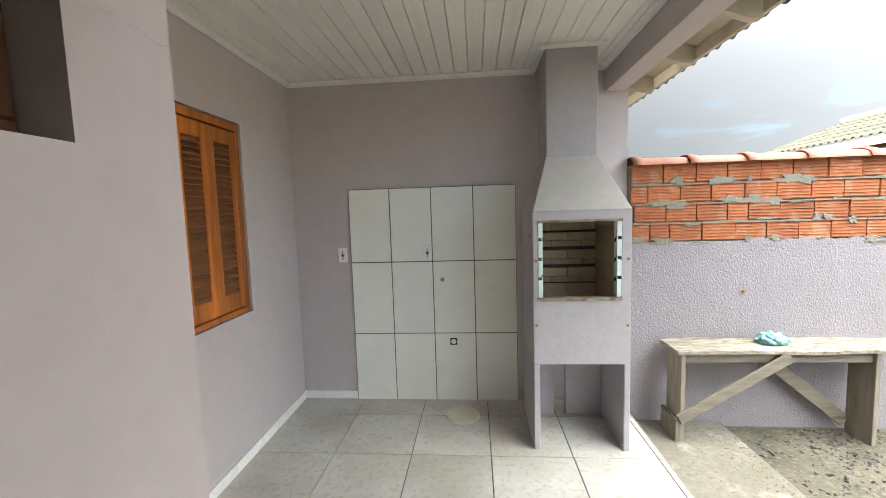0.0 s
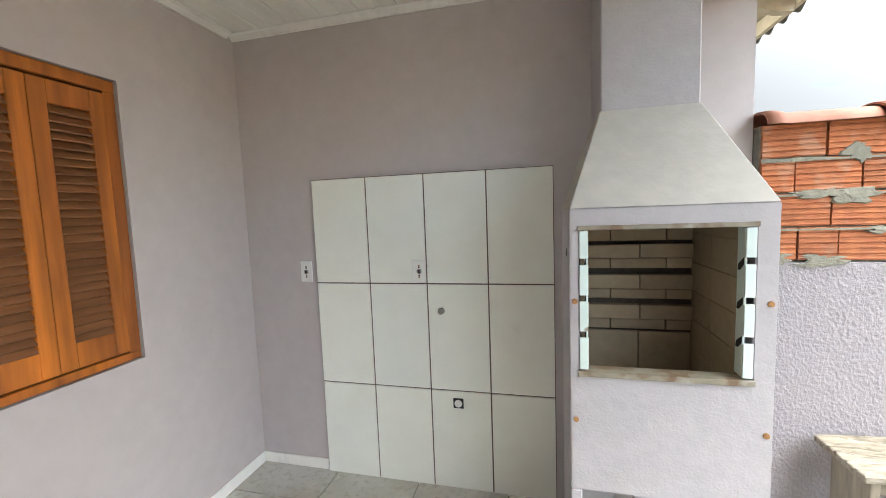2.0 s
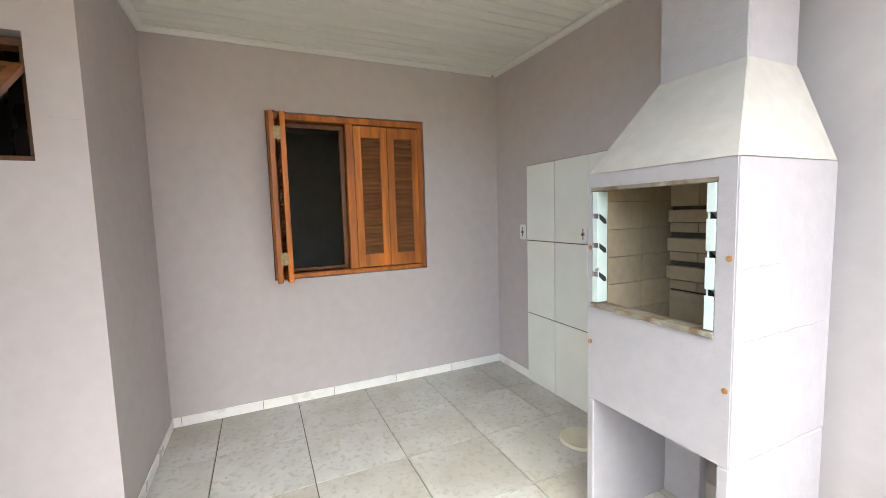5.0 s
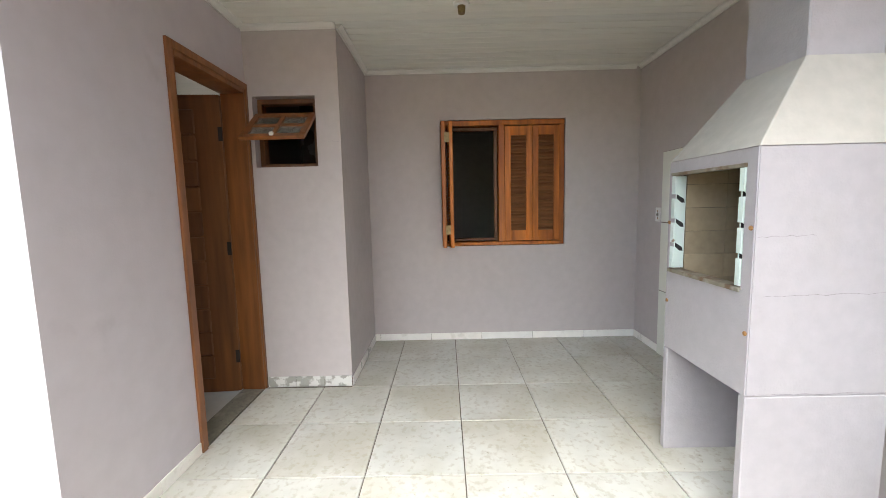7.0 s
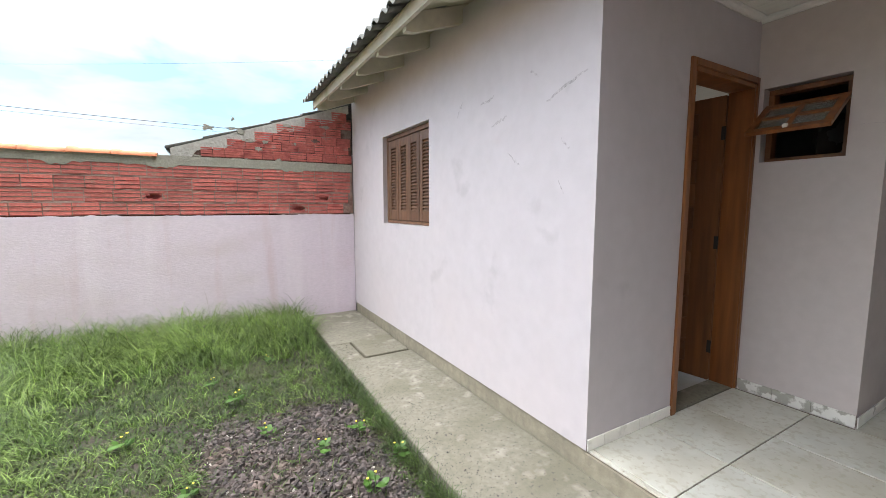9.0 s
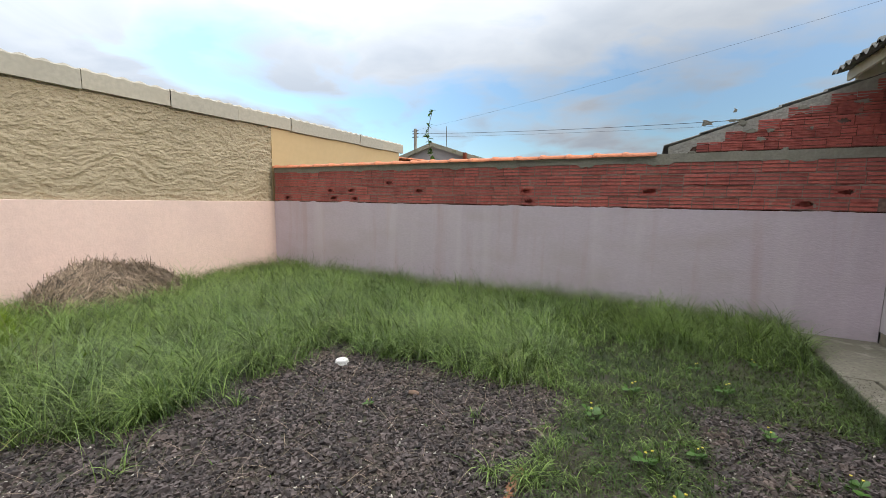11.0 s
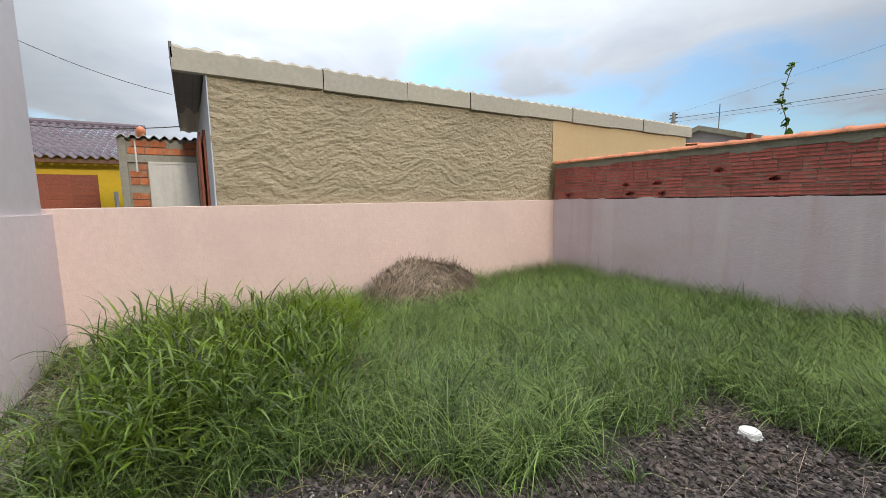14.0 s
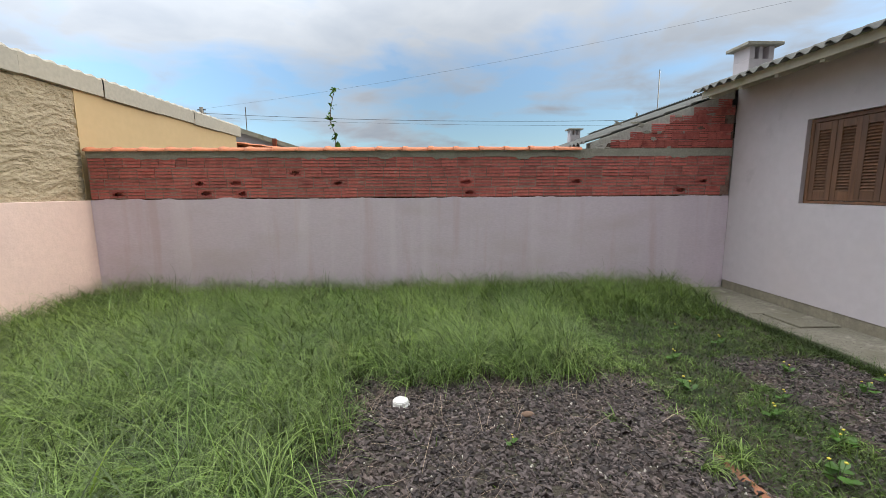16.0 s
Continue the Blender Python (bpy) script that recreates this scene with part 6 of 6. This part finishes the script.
    return x[ok], y[ok]


def weed_zone(x, y):
    """The tall clump: an open strip lies between it and the wall, and bare soil before it."""
    front = 6.72 + 0.30 * np.clip((1.1 - y) / 0.6, 0, 3) + 0.12 * wave_noise(x, y, 27, 4.0)
    d = np.minimum(np.minimum(x - front, 9.15 - x), np.minimum(y - 0.75 + 0.42 * np.clip(x - 7, 0, 1.6), 2.26 - y))
    return np.clip(d / 0.28 + 0.25 * wave_noise(x, y, 21, 3.0), 0, 1)


def wall_strip(x, y):
    """Bare ground with pebbles along the bench-side wall."""
    return np.clip((y - 2.12) / 0.15, 0, 1) * np.clip((x - 5.6) / 0.3, 0, 1)


def short_zone(x, y):
    """The band by the path, where the grass stays low."""
    return np.clip((4.12 - x) / 0.5, 0, 1) * np.clip((y + 3.1) / 0.6, 0, 1)


def build_grass():
    def keep(x, y):
        g = gravel_mask(x, y)
        thin = 0.55 + 0.45 * np.clip(wave_noise(x, y, 33, 2.2) + 0.6, 0, 1)
        low = 1 - 0.45 * short_zone(x, y)
        return ((1 - g) * thin * low + g * 0.012) * (1 - 0.88 * weed_zone(x, y)) * (1 - 0.94 * wall_strip(x, y))

    x, y = scatter(210000, 1.86, 9.6, -3.9, 2.75, keep, 3)
    n = len(x)
    r = np.random.RandomState(4)
    # most blades stand in tussocks, each leaning its own way
    cx, cy = scatter(8000, 1.9, 9.55, -3.85, 2.7, keep, 17)
    m = len(cx)
    swirl = 2.2 * wave_noise(cx, cy, 37, 1.3) + r.normal(0, 0.9, m)
    vigour = r.normal(0, 0.6, m) + 0.6 * wave_noise(cx, cy, 39, 3.2)
    spread = r.uniform(0.020, 0.055, m)
    pick = r.randint(0, m, n)
    inside = r.uniform(0, 1, n) < 0.74
    x = np.where(inside, cx[pick] + r.normal(0, 1, n) * spread[pick], x); y = np.where(inside, cy[pick] + r.normal(0, 1, n) * spread[pick], y)
    y = np.minimum(y, 2.85 - (x - 1.19) * 0.0357)
    tuft = np.where(inside, vigour[pick], -0.8)
    wallside = np.clip((-2.9 - y) / 0.8, 0, 1)
    L = (0.235 + 0.09 * tuft + 0.12 * wallside) * r.uniform(0.5, 1.5, n)
    L = L * (1 - 0.68 * short_zone(x, y)) * (1 - 0.55 * gravel_mask(x, y))
    L = np.clip(L, 0.04, 0.62)
    az = np.where(inside, swirl[pick] + r.normal(0, 1.5, n), r.uniform(0, 2 * np.pi, n))
    v, q = blades(n, x, y, L, r.uniform(0.0032, 0.0078, n), 0.5, 1.7, 4, 6, az=az)
    tagged(new("grass", fast_mesh("grass", v, q, M_GRASS)), "long unmown green grass covering the back yard", "grass", kind="stuff")
    # pale strands that arch over the rest, a few tussocks carrying most of them
    share = np.exp(0.9 * vigour)
    pick = r.choice(m, 62000, p=share / share.sum())
    x, y = cx[pick] + r.normal(0, 1, len(pick)) * spread[pick], cy[pick] + r.normal(0, 1, len(pick)) * spread[pick]
    y = np.clip(y, -3.9, 2.85 - (x - 1.19) * 0.0357)
    n = len(x)
    L = r.uniform(0.24, 0.62, n) * (1 + 0.18 * np.clip(vigour[pick], -1.5, 1.5)) * (1 - 0.82 * short_zone(x, y)) * (1 - 0.6 * gravel_mask(x, y))
    v, q = blades(n, x, y, L, r.uniform(0.0034, 0.0068, n), 0.38, 2.1, 6, 66, az=swirl[pick] + r.normal(0, 1.3, n))
    tagged(new("arching_grass", fast_mesh("arching_grass", v, q, M_GRASSTIP)), "pale arching strands over the long grass", "grass", kind="stuff")
    # fringe of grass and moss that creeps over the path's edge
    y = r.uniform(-3.88, 0.6, 9000)
    y = y[np.clip(wave_noise(y, y * 0 + 2.0, 81, 4.0) + 0.55, 0, 1) > r.uniform(0, 1, len(y))]
    n = len(y)
    x = 1.865 + np.abs(r.normal(0, 0.035, n))
    v, q = blades(n, x, y, r.uniform(0.04, 0.15, n), r.uniform(0.003, 0.006, n), 0.6, 1.2, 3, 82)
    tagged(new("edge_grass", fast_mesh("edge_grass", v, q, M_CREEP)), "short grass fringe beside the concrete path", "grass", kind="stuff")
    # low creeping cover between path and gravel
    x, y = scatter(52000, 1.88, 4.1, -3.8, 1.2, lambda x, y: short_zone(x, y) * (1 - 0.85 * gravel_mask(x, y)) * np.clip(0.75 + wave_noise(x, y, 57, 3.5), 0.1, 1), 58)
    n = len(x)
    v, q = blades(n, x, y, r.uniform(0.03, 0.10, n), r.uniform(0.004, 0.009, n), 0.7, 1.4, 3, 59)
    tagged(new("creeping_grass", fast_mesh("creeping_grass", v, q, M_CREEP)), "low dark green grass creeping beside the path", "grass", kind="stuff")
    # broad-leaved stems: each carries leaves on two sides at odd angles
    x, y = scatter(3900, 6.3, 9.4, -0.3, 2.6, lambda x, y: np.clip(weed_zone(x, y) + 0.02 * (x > 6.5), 0, 1), 8)
    n = len(x)
    z = weed_zone(x, y)
    hgt = r.uniform(0.22, 0.62, n) * (0.35 + 0.65 * z) * (0.8 + 0.3 * np.clip(wave_noise(x, y, 61, 2.0) + 0.5, 0, 1)) * (1 - 0.28 * np.clip((x - 8.3) / 0.8, 0, 1))
    az, lean = r.uniform(0, 2 * np.pi, n), np.abs(r.normal(0.45, 0.25, n))
    v, q = blades(n, x, y, hgt * 1.1, np.full(n, 0.006), 0.4, 0.5, 3, 9, az=az, ang0=lean)
    vv, qq = [v], [q]
    for k in range(7):
        f = (0.18 + 0.8 * k / 6) * r.uniform(0.85, 1.1, n)
        lx, ly = x + np.cos(az) * np.sin(lean * 1.25) * hgt * f, y + np.sin(az) * np.sin(lean * 1.25) * hgt * f
        lz = np.cos(lean) * hgt * f * 0.98
        laz = az + np.pi * k + r.normal(0, 0.75, n)
        v, q = blades(n, lx, ly, r.uniform(0.13, 0.33, n), r.uniform(0.010, 0.021, n), 0.8, 1.3, 4, 90 + k, az=laz, ang0=np.abs(r.normal(0.75, 0.35, n)), lift=lz, belly=True)
        qq.append(q + sum(len(u) for u in vv)); vv.append(v)
    tagged(new("tall_grass", fast_mesh("tall_grass", np.concatenate(vv), np.concatenate(qq), M_WEED)), "tall broad-leaved green grass clump by the boundary wall", "tall grass", kind="stuff")
    # upright yellow-green tuft beside the heap
    x, y = r.normal(8.30, 0.34, 8000), r.normal(0.55, 0.32, 8000)
    n = len(x)
    v, q = blades(n, x, y, r.uniform(0.25, 0.60, n) * np.exp(-((x - 8.35) ** 2 + (y - 0.55) ** 2) / 0.5), r.uniform(0.004, 0.009, n), 0.22, 0.8, 4, 19)
    tagged(new("lush_grass", fast_mesh("lush_grass", v, q, M_LUSH)), "bright yellow-green upright grass beside the straw heap", "grass", kind="stuff")
    # withered yellowing blades low in the clump's edge
    x, y = scatter(9000, 6.2, 8.8, 0.2, 2.5, lambda x, y: np.clip(0.5 - np.abs(weed_zone(x, y) - 0.35), 0.01, 1), 28)
    n = len(x)
    v, q = blades(n, x, y, r.uniform(0.08, 0.28, n), r.uniform(0.003, 0.008, n), 1.0, 0.9, 4, 29)
    tagged(new("withered_grass", fast_mesh("withered_grass", v, q, M_WITHER)), "yellowing half-dry blades round the clump", "grass", kind="stuff")
    # dry seed stalks
    xs = np.concatenate([r.uniform(6.8, 9.2, 150), r.uniform(2.6, 9.4, 260)])
    ys = np.concatenate([r.uniform(0.3, 2.45, 150), r.uniform(-3.88, -3.3, 260)])
    n = len(xs)
    L = np.concatenate([r.uniform(0.55, 0.85, 150), r.uniform(0.3, 0.6, 260)])
    v, q = blades(n, xs, ys, L, np.full(n, 0.0032), 0.22, 0.9, 5, 12)
    tagged(new("seed_stalks", fast_mesh("seed_stalks", v, q, M_STRAW)), "thin dry seed stalks rising from the grass", "grass stalks", kind="stuff")
    # bent wisps against the bench-side wall
    x, y = r.uniform(5.9, 8.9, 260), r.uniform(2.0, 2.5, 260)
    v, q = blades(260, x, y, r.uniform(0.18, 0.50, 260), r.uniform(0.003, 0.007, 260), 0.6, 1.2, 6, 52, az=r.normal(2.4, 0.8, 260))
    tagged(new("bent_wisps", fast_mesh("bent_wisps", v, q, M_WITHER)), "thin bent grass wisps leaning to the wall", "grass", kind="stuff")
    # dry grass lying on the gravel
    x, y = scatter(14000, 3.6, 6.3, -1.5, 2.5, lambda x, y: gravel_mask(x, y) * np.clip(wave_noise(x, y, 71, 2.4) + 0.1, 0.12, 1), 15)
    n = len(x)
    v, q = blades(n, x, y, r.uniform(0.06, 0.32, n), np.full(n, 0.0026), 1.25, 0.5, 5, 16)
    tagged(new("dry_grass", fast_mesh("dry_grass", v, q, M_STRAW)), "withered grass threads on the gravel", "dry grass", kind="stuff")


build_grass()


def stones(name, x, y, size, material, label, seed, lift=None):
    r = np.random.RandomState(seed)
    n = len(x)
    # three-sided flakes: a wide foot under a smaller, skewed top
    c = [(math.cos(a), math.sin(a)) for a in (0.2, 2.2, 4.4)]
    base = np.array([[u, w, -0.6] for u, w in c] + [[0.62 * u, 0.62 * w, 0.8] for u, w in c], dtype=float)
    tri = np.array([[3, 4, 5], [0, 1, 4], [0, 4, 3], [1, 2, 5], [1, 5, 4], [2, 0, 3], [2, 3, 5]])
    v = base[None] * (1 + r.uniform(-0.38, 0.38, (n, 6, 3))) + r.uniform(-0.2, 0.2, (n, 6, 3))
    v = v * np.stack([size * r.uniform(0.7, 1.3, n), size * r.uniform(0.6, 1.0, n), size * r.uniform(0.18, 0.50, n)], 1)[:, None]
    a = r.uniform(0, 6.28, n); t = r.normal(0, 0.42, n)
    ca, sa, ct, stt = np.cos(a)[:, None], np.sin(a)[:, None], np.cos(t)[:, None], np.sin(t)[:, None]
    X, Y, Zc = v[..., 0], v[..., 1], v[..., 2]
    X, Zc = X * ct + Zc * stt, -X * stt + Zc * ct
    X, Y = X * ca - Y * sa, X * sa + Y * ca
    v = np.stack([X + x[:, None], Y + y[:, None], Zc + ((ground_z(x, y) if lift is None else lift) + size * r.uniform(0.1, 0.5, n))[:, None]], -1).reshape(-1, 3)
    q = (tri[None] + (np.arange(n) * 6)[:, None, None]).reshape(-1, 3)
    tagged(new(name, fast_mesh(name, v, q, material, True)), label, "gravel", kind="stuff")


def build_sand_patch():
    """Damp sand trodden over the soil between path and bench."""
    xs, ys = np.arange(1.83, 3.7, 0.05), np.arange(1.5, 2.875, 0.05)
    gx, gy = np.meshgrid(xs, ys)
    rim = np.minimum(np.minimum(3.45 - gx, gy - 1.75) + 0.28 * wave_noise(gx, gy, 95, 4.0), 0.30)
    gz = ground_z(gx, gy) + np.where(rim > 0, 0.004 + 0.045 * rim, -0.02) + 0.006 * wave_noise(gx, gy, 96, 9.0)
    gy = np.minimum(gy, 2.88 - (gx - 1.19) * 0.0357)
    m = len(xs)
    i = (np.arange(len(ys) - 1)[:, None] * m + np.arange(m - 1)[None]).ravel()
    ob = new("sand_patch", fast_mesh("sand_patch", np.stack([gx, gy, gz], -1).reshape(-1, 3), np.stack([i, i + 1, i + m + 1, i + m], 1), M_WETSAND))
    tagged(ob, "damp greenish sand over the ground by the bench", "sand", kind="structure")
    r = np.random.RandomState(97)
    x, y = r.uniform(1.86, 3.4, 5200), r.uniform(1.8, 2.8, 5200)
    ok = r.uniform(0, 1, len(x)) < np.clip(0.10 + 0.8 * (x - 2.1) + 0.5 * wave_noise(x, y, 98, 5.0), 0.03, 1)
    x, y = x[ok], y[ok]
    stones("chips", x, y, 0.004 + 0.014 * r.beta(1.2, 3, len(x)), M_GRAVEL, "dark chips strewn over the sand", 99, lift=ground_z(x, y) + 0.016)


build_sand_patch()


def build_gravel():
    x, y = scatter(105000, 1.86, 7.2, -1.8, 2.8, lambda x, y: np.clip(gravel_mask(x, y) + 0.08 + 0.3 * wall_strip(x, y), 0, 1), 41)
    r = np.random.RandomState(42)
    stones("gravel", x, y, 0.007 + 0.028 * r.beta(1.3, 3.2, len(x)), M_GRAVEL, "loose dark purple-grey crushed gravel", 43)
    x, y = scatter(2600, 1.9, 6.6, -1.5, 2.8, gravel_mask, 44)
    x2, y2 = r.normal(7.4, 0.7, 4200), r.normal(2.46, 0.12, 4200)
    x3, y3 = r.normal(6.0, 0.22, 900), r.normal(1.2, 0.25, 900)
    x, y = np.concatenate([x, x2, x3]), np.concatenate([y, np.minimum(y2, 2.64), y3])
    stones("pebbles", x, y, 0.005 + 0.014 * r.beta(1.2, 3, len(x)), M_PEBBLE, "scattered pale broken pebbles", 45)
    # sandy grit beside the bench
    x, y = scatter(9000, 1.84, 3.0, 1.3, 2.8, lambda x, y: np.clip(1.1 - (x - 1.84) * 0.9 + 0.5 * wave_noise(x, y, 91, 4.0), 0, 1), 92)
    stones("sand", x, y, 0.003 + 0.007 * r.beta(1.2, 3, len(x)), M_SAND, "pale sandy grit over the ground by the bench", 93, lift=ground_z(x, y) + 0.006)
    # grit kicked onto the path, thickest at its edge
    x, y = 1.81 - np.abs(r.normal(0, 0.13, 4200)), r.uniform(-3.7, 2.7, 4200)
    ok = x > 1.2
    x, y = x[ok], y[ok]
    stones("grit", x, y, 0.002 + 0.007 * r.beta(1.2, 4, len(x)), M_GRAVEL, "dark grit strewn along the path edge", 46, lift=np.full(len(x), 0.087))


build_gravel()


def build_heap():
    h = thing("straw_heap", (9.02, -0.95, 0.05), "rounded heap of dry cut grass against the pink wall", "heap")
    cx, cy, rx, ry, hz = 9.02, -0.90, 0.50, 0.74, 0.51
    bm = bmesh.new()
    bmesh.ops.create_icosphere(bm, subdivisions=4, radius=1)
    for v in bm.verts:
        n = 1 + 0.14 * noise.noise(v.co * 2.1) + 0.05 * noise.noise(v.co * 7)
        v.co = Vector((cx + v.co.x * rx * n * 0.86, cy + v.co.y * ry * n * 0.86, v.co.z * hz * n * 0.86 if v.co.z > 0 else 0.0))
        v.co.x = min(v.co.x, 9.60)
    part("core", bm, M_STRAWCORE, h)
    r = np.random.RandomState(77)
    n = 19000
    th, ph = r.uniform(0, 2 * np.pi, n), np.arccos(r.uniform(0.02, 1, n))
    dx, dy, dz = np.sin(ph) * np.cos(th), np.sin(ph) * np.sin(th), np.cos(ph)
    lump = 1 + 0.10 * np.sin(th * 3 + 1) * np.sin(ph * 2) + r.normal(0, 0.035, n)
    c = np.stack([cx + dx * rx * lump, cy + dy * ry * lump, 0.02 + dz * hz * lump], 1)
    # straws hang down the slope, some across it
    down = np.stack([dx * dz, dy * dz, -(dx ** 2 + dy ** 2)], 1)
    side = np.stack([-dy, dx, np.zeros(n)], 1)
    mix = r.normal(0, 0.8, n)[:, None]
    d = down + side * mix + r.normal(0, 0.25, (n, 3))
    d /= np.linalg.norm(d, axis=1)[:, None] + 1e-6
    L = r.uniform(0.16, 0.46, n)[:, None]
    nrm = np.stack([dx / rx, dy / ry, dz / hz], 1)
    nrm /= np.linalg.norm(nrm, axis=1)[:, None]
    w = np.cross(d, nrm) * r.uniform(0.002, 0.0058, n)[:, None]
    p0, p1, p2 = c - d * L / 2, c + nrm * r.uniform(0.005, 0.06, n)[:, None], c + d * L / 2 - nrm * 0.01
    v = np.stack([p0 - w, p0 + w, p1 - w, p1 + w, p2 - w, p2 + w], 1).reshape(-1, 3)
    v[:, 0] = np.minimum(v[:, 0], 9.61)
    v[:, 2] = np.maximum(v[:, 2], 0.05)
    b = (np.arange(n) * 6)[:, None]
    q = np.concatenate([b + np.array([[0, 1, 3, 2]]), b + np.array([[2, 3, 5, 4]])], 0)
    tagged(part("straw", fast_mesh("straw", v, q, M_STRAW), None, h, "tangled dry stalks"), kind="stuff")


build_heap()


# ---- small things in the yard ----
def build_pot():
    p = thing("plastic_pot", (5.49, -1.03, 0.05), "white plastic tub lying upside down on the gravel", "tub")
    bm = tube(bmesh.new(), (5.49, -1.03, 0.045), (5.49, -1.03, 0.086), 0.056, 0.052, 24)
    bmesh.ops.bevel(bm, geom=bm.edges[:], offset=0.006, segments=2, affect="EDGES")
    part("cap", bm, M_PLASTIC, p, smooth=False)
    part("rim", tube(bmesh.new(), (5.49, -1.03, 0.045), (5.49, -1.03, 0.060), 0.060, n=24), M_PLASTIC, p)


build_pot()


def loose_stone(x, y, s, material, label):
    bm = bmesh.new()
    bmesh.ops.create_icosphere(bm, subdivisions=2, radius=1)
    for v in bm.verts:
        v.co *= 1 + 0.3 * noise.noise(v.co * 1.7 + Vector((x, y, 0)))
        v.co = Vector((v.co.x * s * 1.5, v.co.y * s, max(v.co.z, -0.5) * s * 0.55)) + Vector((x, y, 0.05 + s * 0.25))
    tagged(part("stone", bm, material, smooth=True), label, "stone", "loose stones")


loose_stone(4.68, -0.86, 0.03, M_CLAYSTONE, "flat brown stone lying on the gravel")
edge = prism([(0, 0), (0.06, 0), (0.06, 0.06), (0.03, 0.075), (0, 0.06)], pose(3.80, -0.42, -0.005, 0, 0, 91), 0.42)
tagged(part("edging_brick", edge, M_EDGING), "orange clay edging half buried beside the gravel", "edging")


def build_weeds():
    t = thing("weed_plant", (0, 0, 0), "low broad-leaved weed with small yellow flowers", "weed", "weeds by the path")
    rnd = random.Random(12)
    lm = leaf_mesh("leaf", 0.06, 0.05)
    for k in range(9):
        part("leaf", lm, None, t, m=pose(rnd.uniform(-0.05, 0.05), rnd.uniform(-0.05, 0.05), rnd.uniform(0.02, 0.10), rnd.uniform(-10, 45), 0, k * 40 + rnd.uniform(-15, 15)) @ Matrix.Scale(rnd.uniform(0.7, 1.25), 4))
    for k in range(3):
        a = (rnd.uniform(-0.05, 0.05), rnd.uniform(-0.05, 0.05))
        z = rnd.uniform(0.10, 0.17)
        part("stem", tube(bmesh.new(), (a[0] * 0.3, a[1] * 0.3, 0), (a[0], a[1], z), 0.002, n=5), M_LEAF, t)
        if k < 2:
            bm = bmesh.new()
            bmesh.ops.create_icosphere(bm, subdivisions=1, radius=0.011, matrix=Matrix.Translation((a[0], a[1], z)) @ Matrix.Diagonal((1, 1, 0.6, 1)))
            part("flower", bm, M_FLOWER, t, "small yellow flower head")
    spots = [(3.2, -0.75), (2.95, -0.95), (3.35, -0.2), (2.15, -0.55), (2.55, -1.35), (1.98, -0.2), (2.7, -1.9), (2.3, -1.0), (2.9, 0.0), (3.5, -1.1), (2.05, -1.1), (2.85, -2.3), (1.95, 0.15), (3.05, -0.45), (2.4, -2.6), (2.4, -0.1), (3.3, -1.6), (1.93, -0.75)]
    t.matrix_basis = Matrix.Translation((spots[0][0], spots[0][1], 0.045)) @ Matrix.Scale(0.75, 4)
    copy_thing(t, pose(4.85, -0.56, 0.05, 0, 0, 30) @ Matrix.Scale(0.6, 4))
    for k, (x, y) in enumerate(spots[1:]):
        copy_thing(t, pose(x, y, 0.045, 0, 0, 73 * k) @ Matrix.Scale(0.8 + 0.5 * ((k * 37) % 10) / 10, 4))


build_weeds()



def crack(m, points, width, label, material):
    """A hairline along a wall: points are (along, up) in metres."""
    bm = bmesh.new()
    rows = []
    for k, (u, z) in enumerate(points):
        w = width * (0.4 + 0.6 * math.sin(math.pi * (k + 0.5) / len(points)))
        rows.append([bm.verts.new(m @ Vector((u + dx, 0.0012, z + dz))) for dx, dz in ((0.3 * w, -w), (-0.3 * w, w))])
    for a, b in zip(rows, rows[1:]):
        bm.faces.new((a[0], b[0], b[1], a[1]))
    tagged(part("wall_crack", bm, material), label, "crack", kind="structure")


def wander(u0, z0, u1, z1, n, seed, amp):
    rnd = random.Random(seed)
    return [(u0 + (u1 - u0) * k / n + rnd.uniform(-amp, amp) * 0.4, z0 + (z1 - z0) * k / n + rnd.uniform(-amp, amp)) for k in range(n + 1)]


EASTFACE = pose(1.16, 0, 0, 0, 0, 90) @ Matrix.Diagonal((1, -1, 1, 1))
BATHFACE = pose(-0.355, 0, 0, 0, 0, 90) @ Matrix.Diagonal((1, -1, 1, 1))
GRILLSIDE = pose(0.98, 0, 0, 0, 0, 90) @ Matrix.Diagonal((1, -1, 1, 1))
for k, (u0, u1, z) in enumerate(((2.34, 2.80, 1.115), (2.31, 2.52, 1.33), (2.31, 2.83, 0.742))):
    crack(GRILLSIDE, wander(u0, z, u1, z + 0.004, 12, k + 30, 0.003), 0.0014, "hairline seam in the painted grill panel", M_SEAM)
crack(BATHFACE, wander(0.37, 1.918, 0.512, 1.911, 12, 2, 0.004), 0.0009, "hairline crack in the lilac wall", M_SCUFF)
for k, (u0, z0, u1, z1) in enumerate(((-1.08, 2.14, -0.93, 2.17), (-0.46, 2.03, -0.18, 2.13), (-0.78, 1.80, -0.66, 1.70), (-0.34, 1.82, -0.28, 1.76), (-0.36, 1.62, -0.31, 1.53), (-1.38, 2.12, -1.30, 2.22), (-0.95, 1.98, -0.80, 2.02), (-0.60, 2.24, -0.52, 2.18))):
    crack(EASTFACE, wander(u0, z0, u1, z1, 9, k + 5, 0.010), 0.008, "grey scuff mark on the facade", M_SCUFF)

# nail on the wall
tagged(part("nail", tube(bmesh.new(), (1.961, 2.865, 1.048), (1.961, 2.885, 1.048), 0.012, n=8), M_RUST), "rusty nail head in the roughcast wall", "nail")
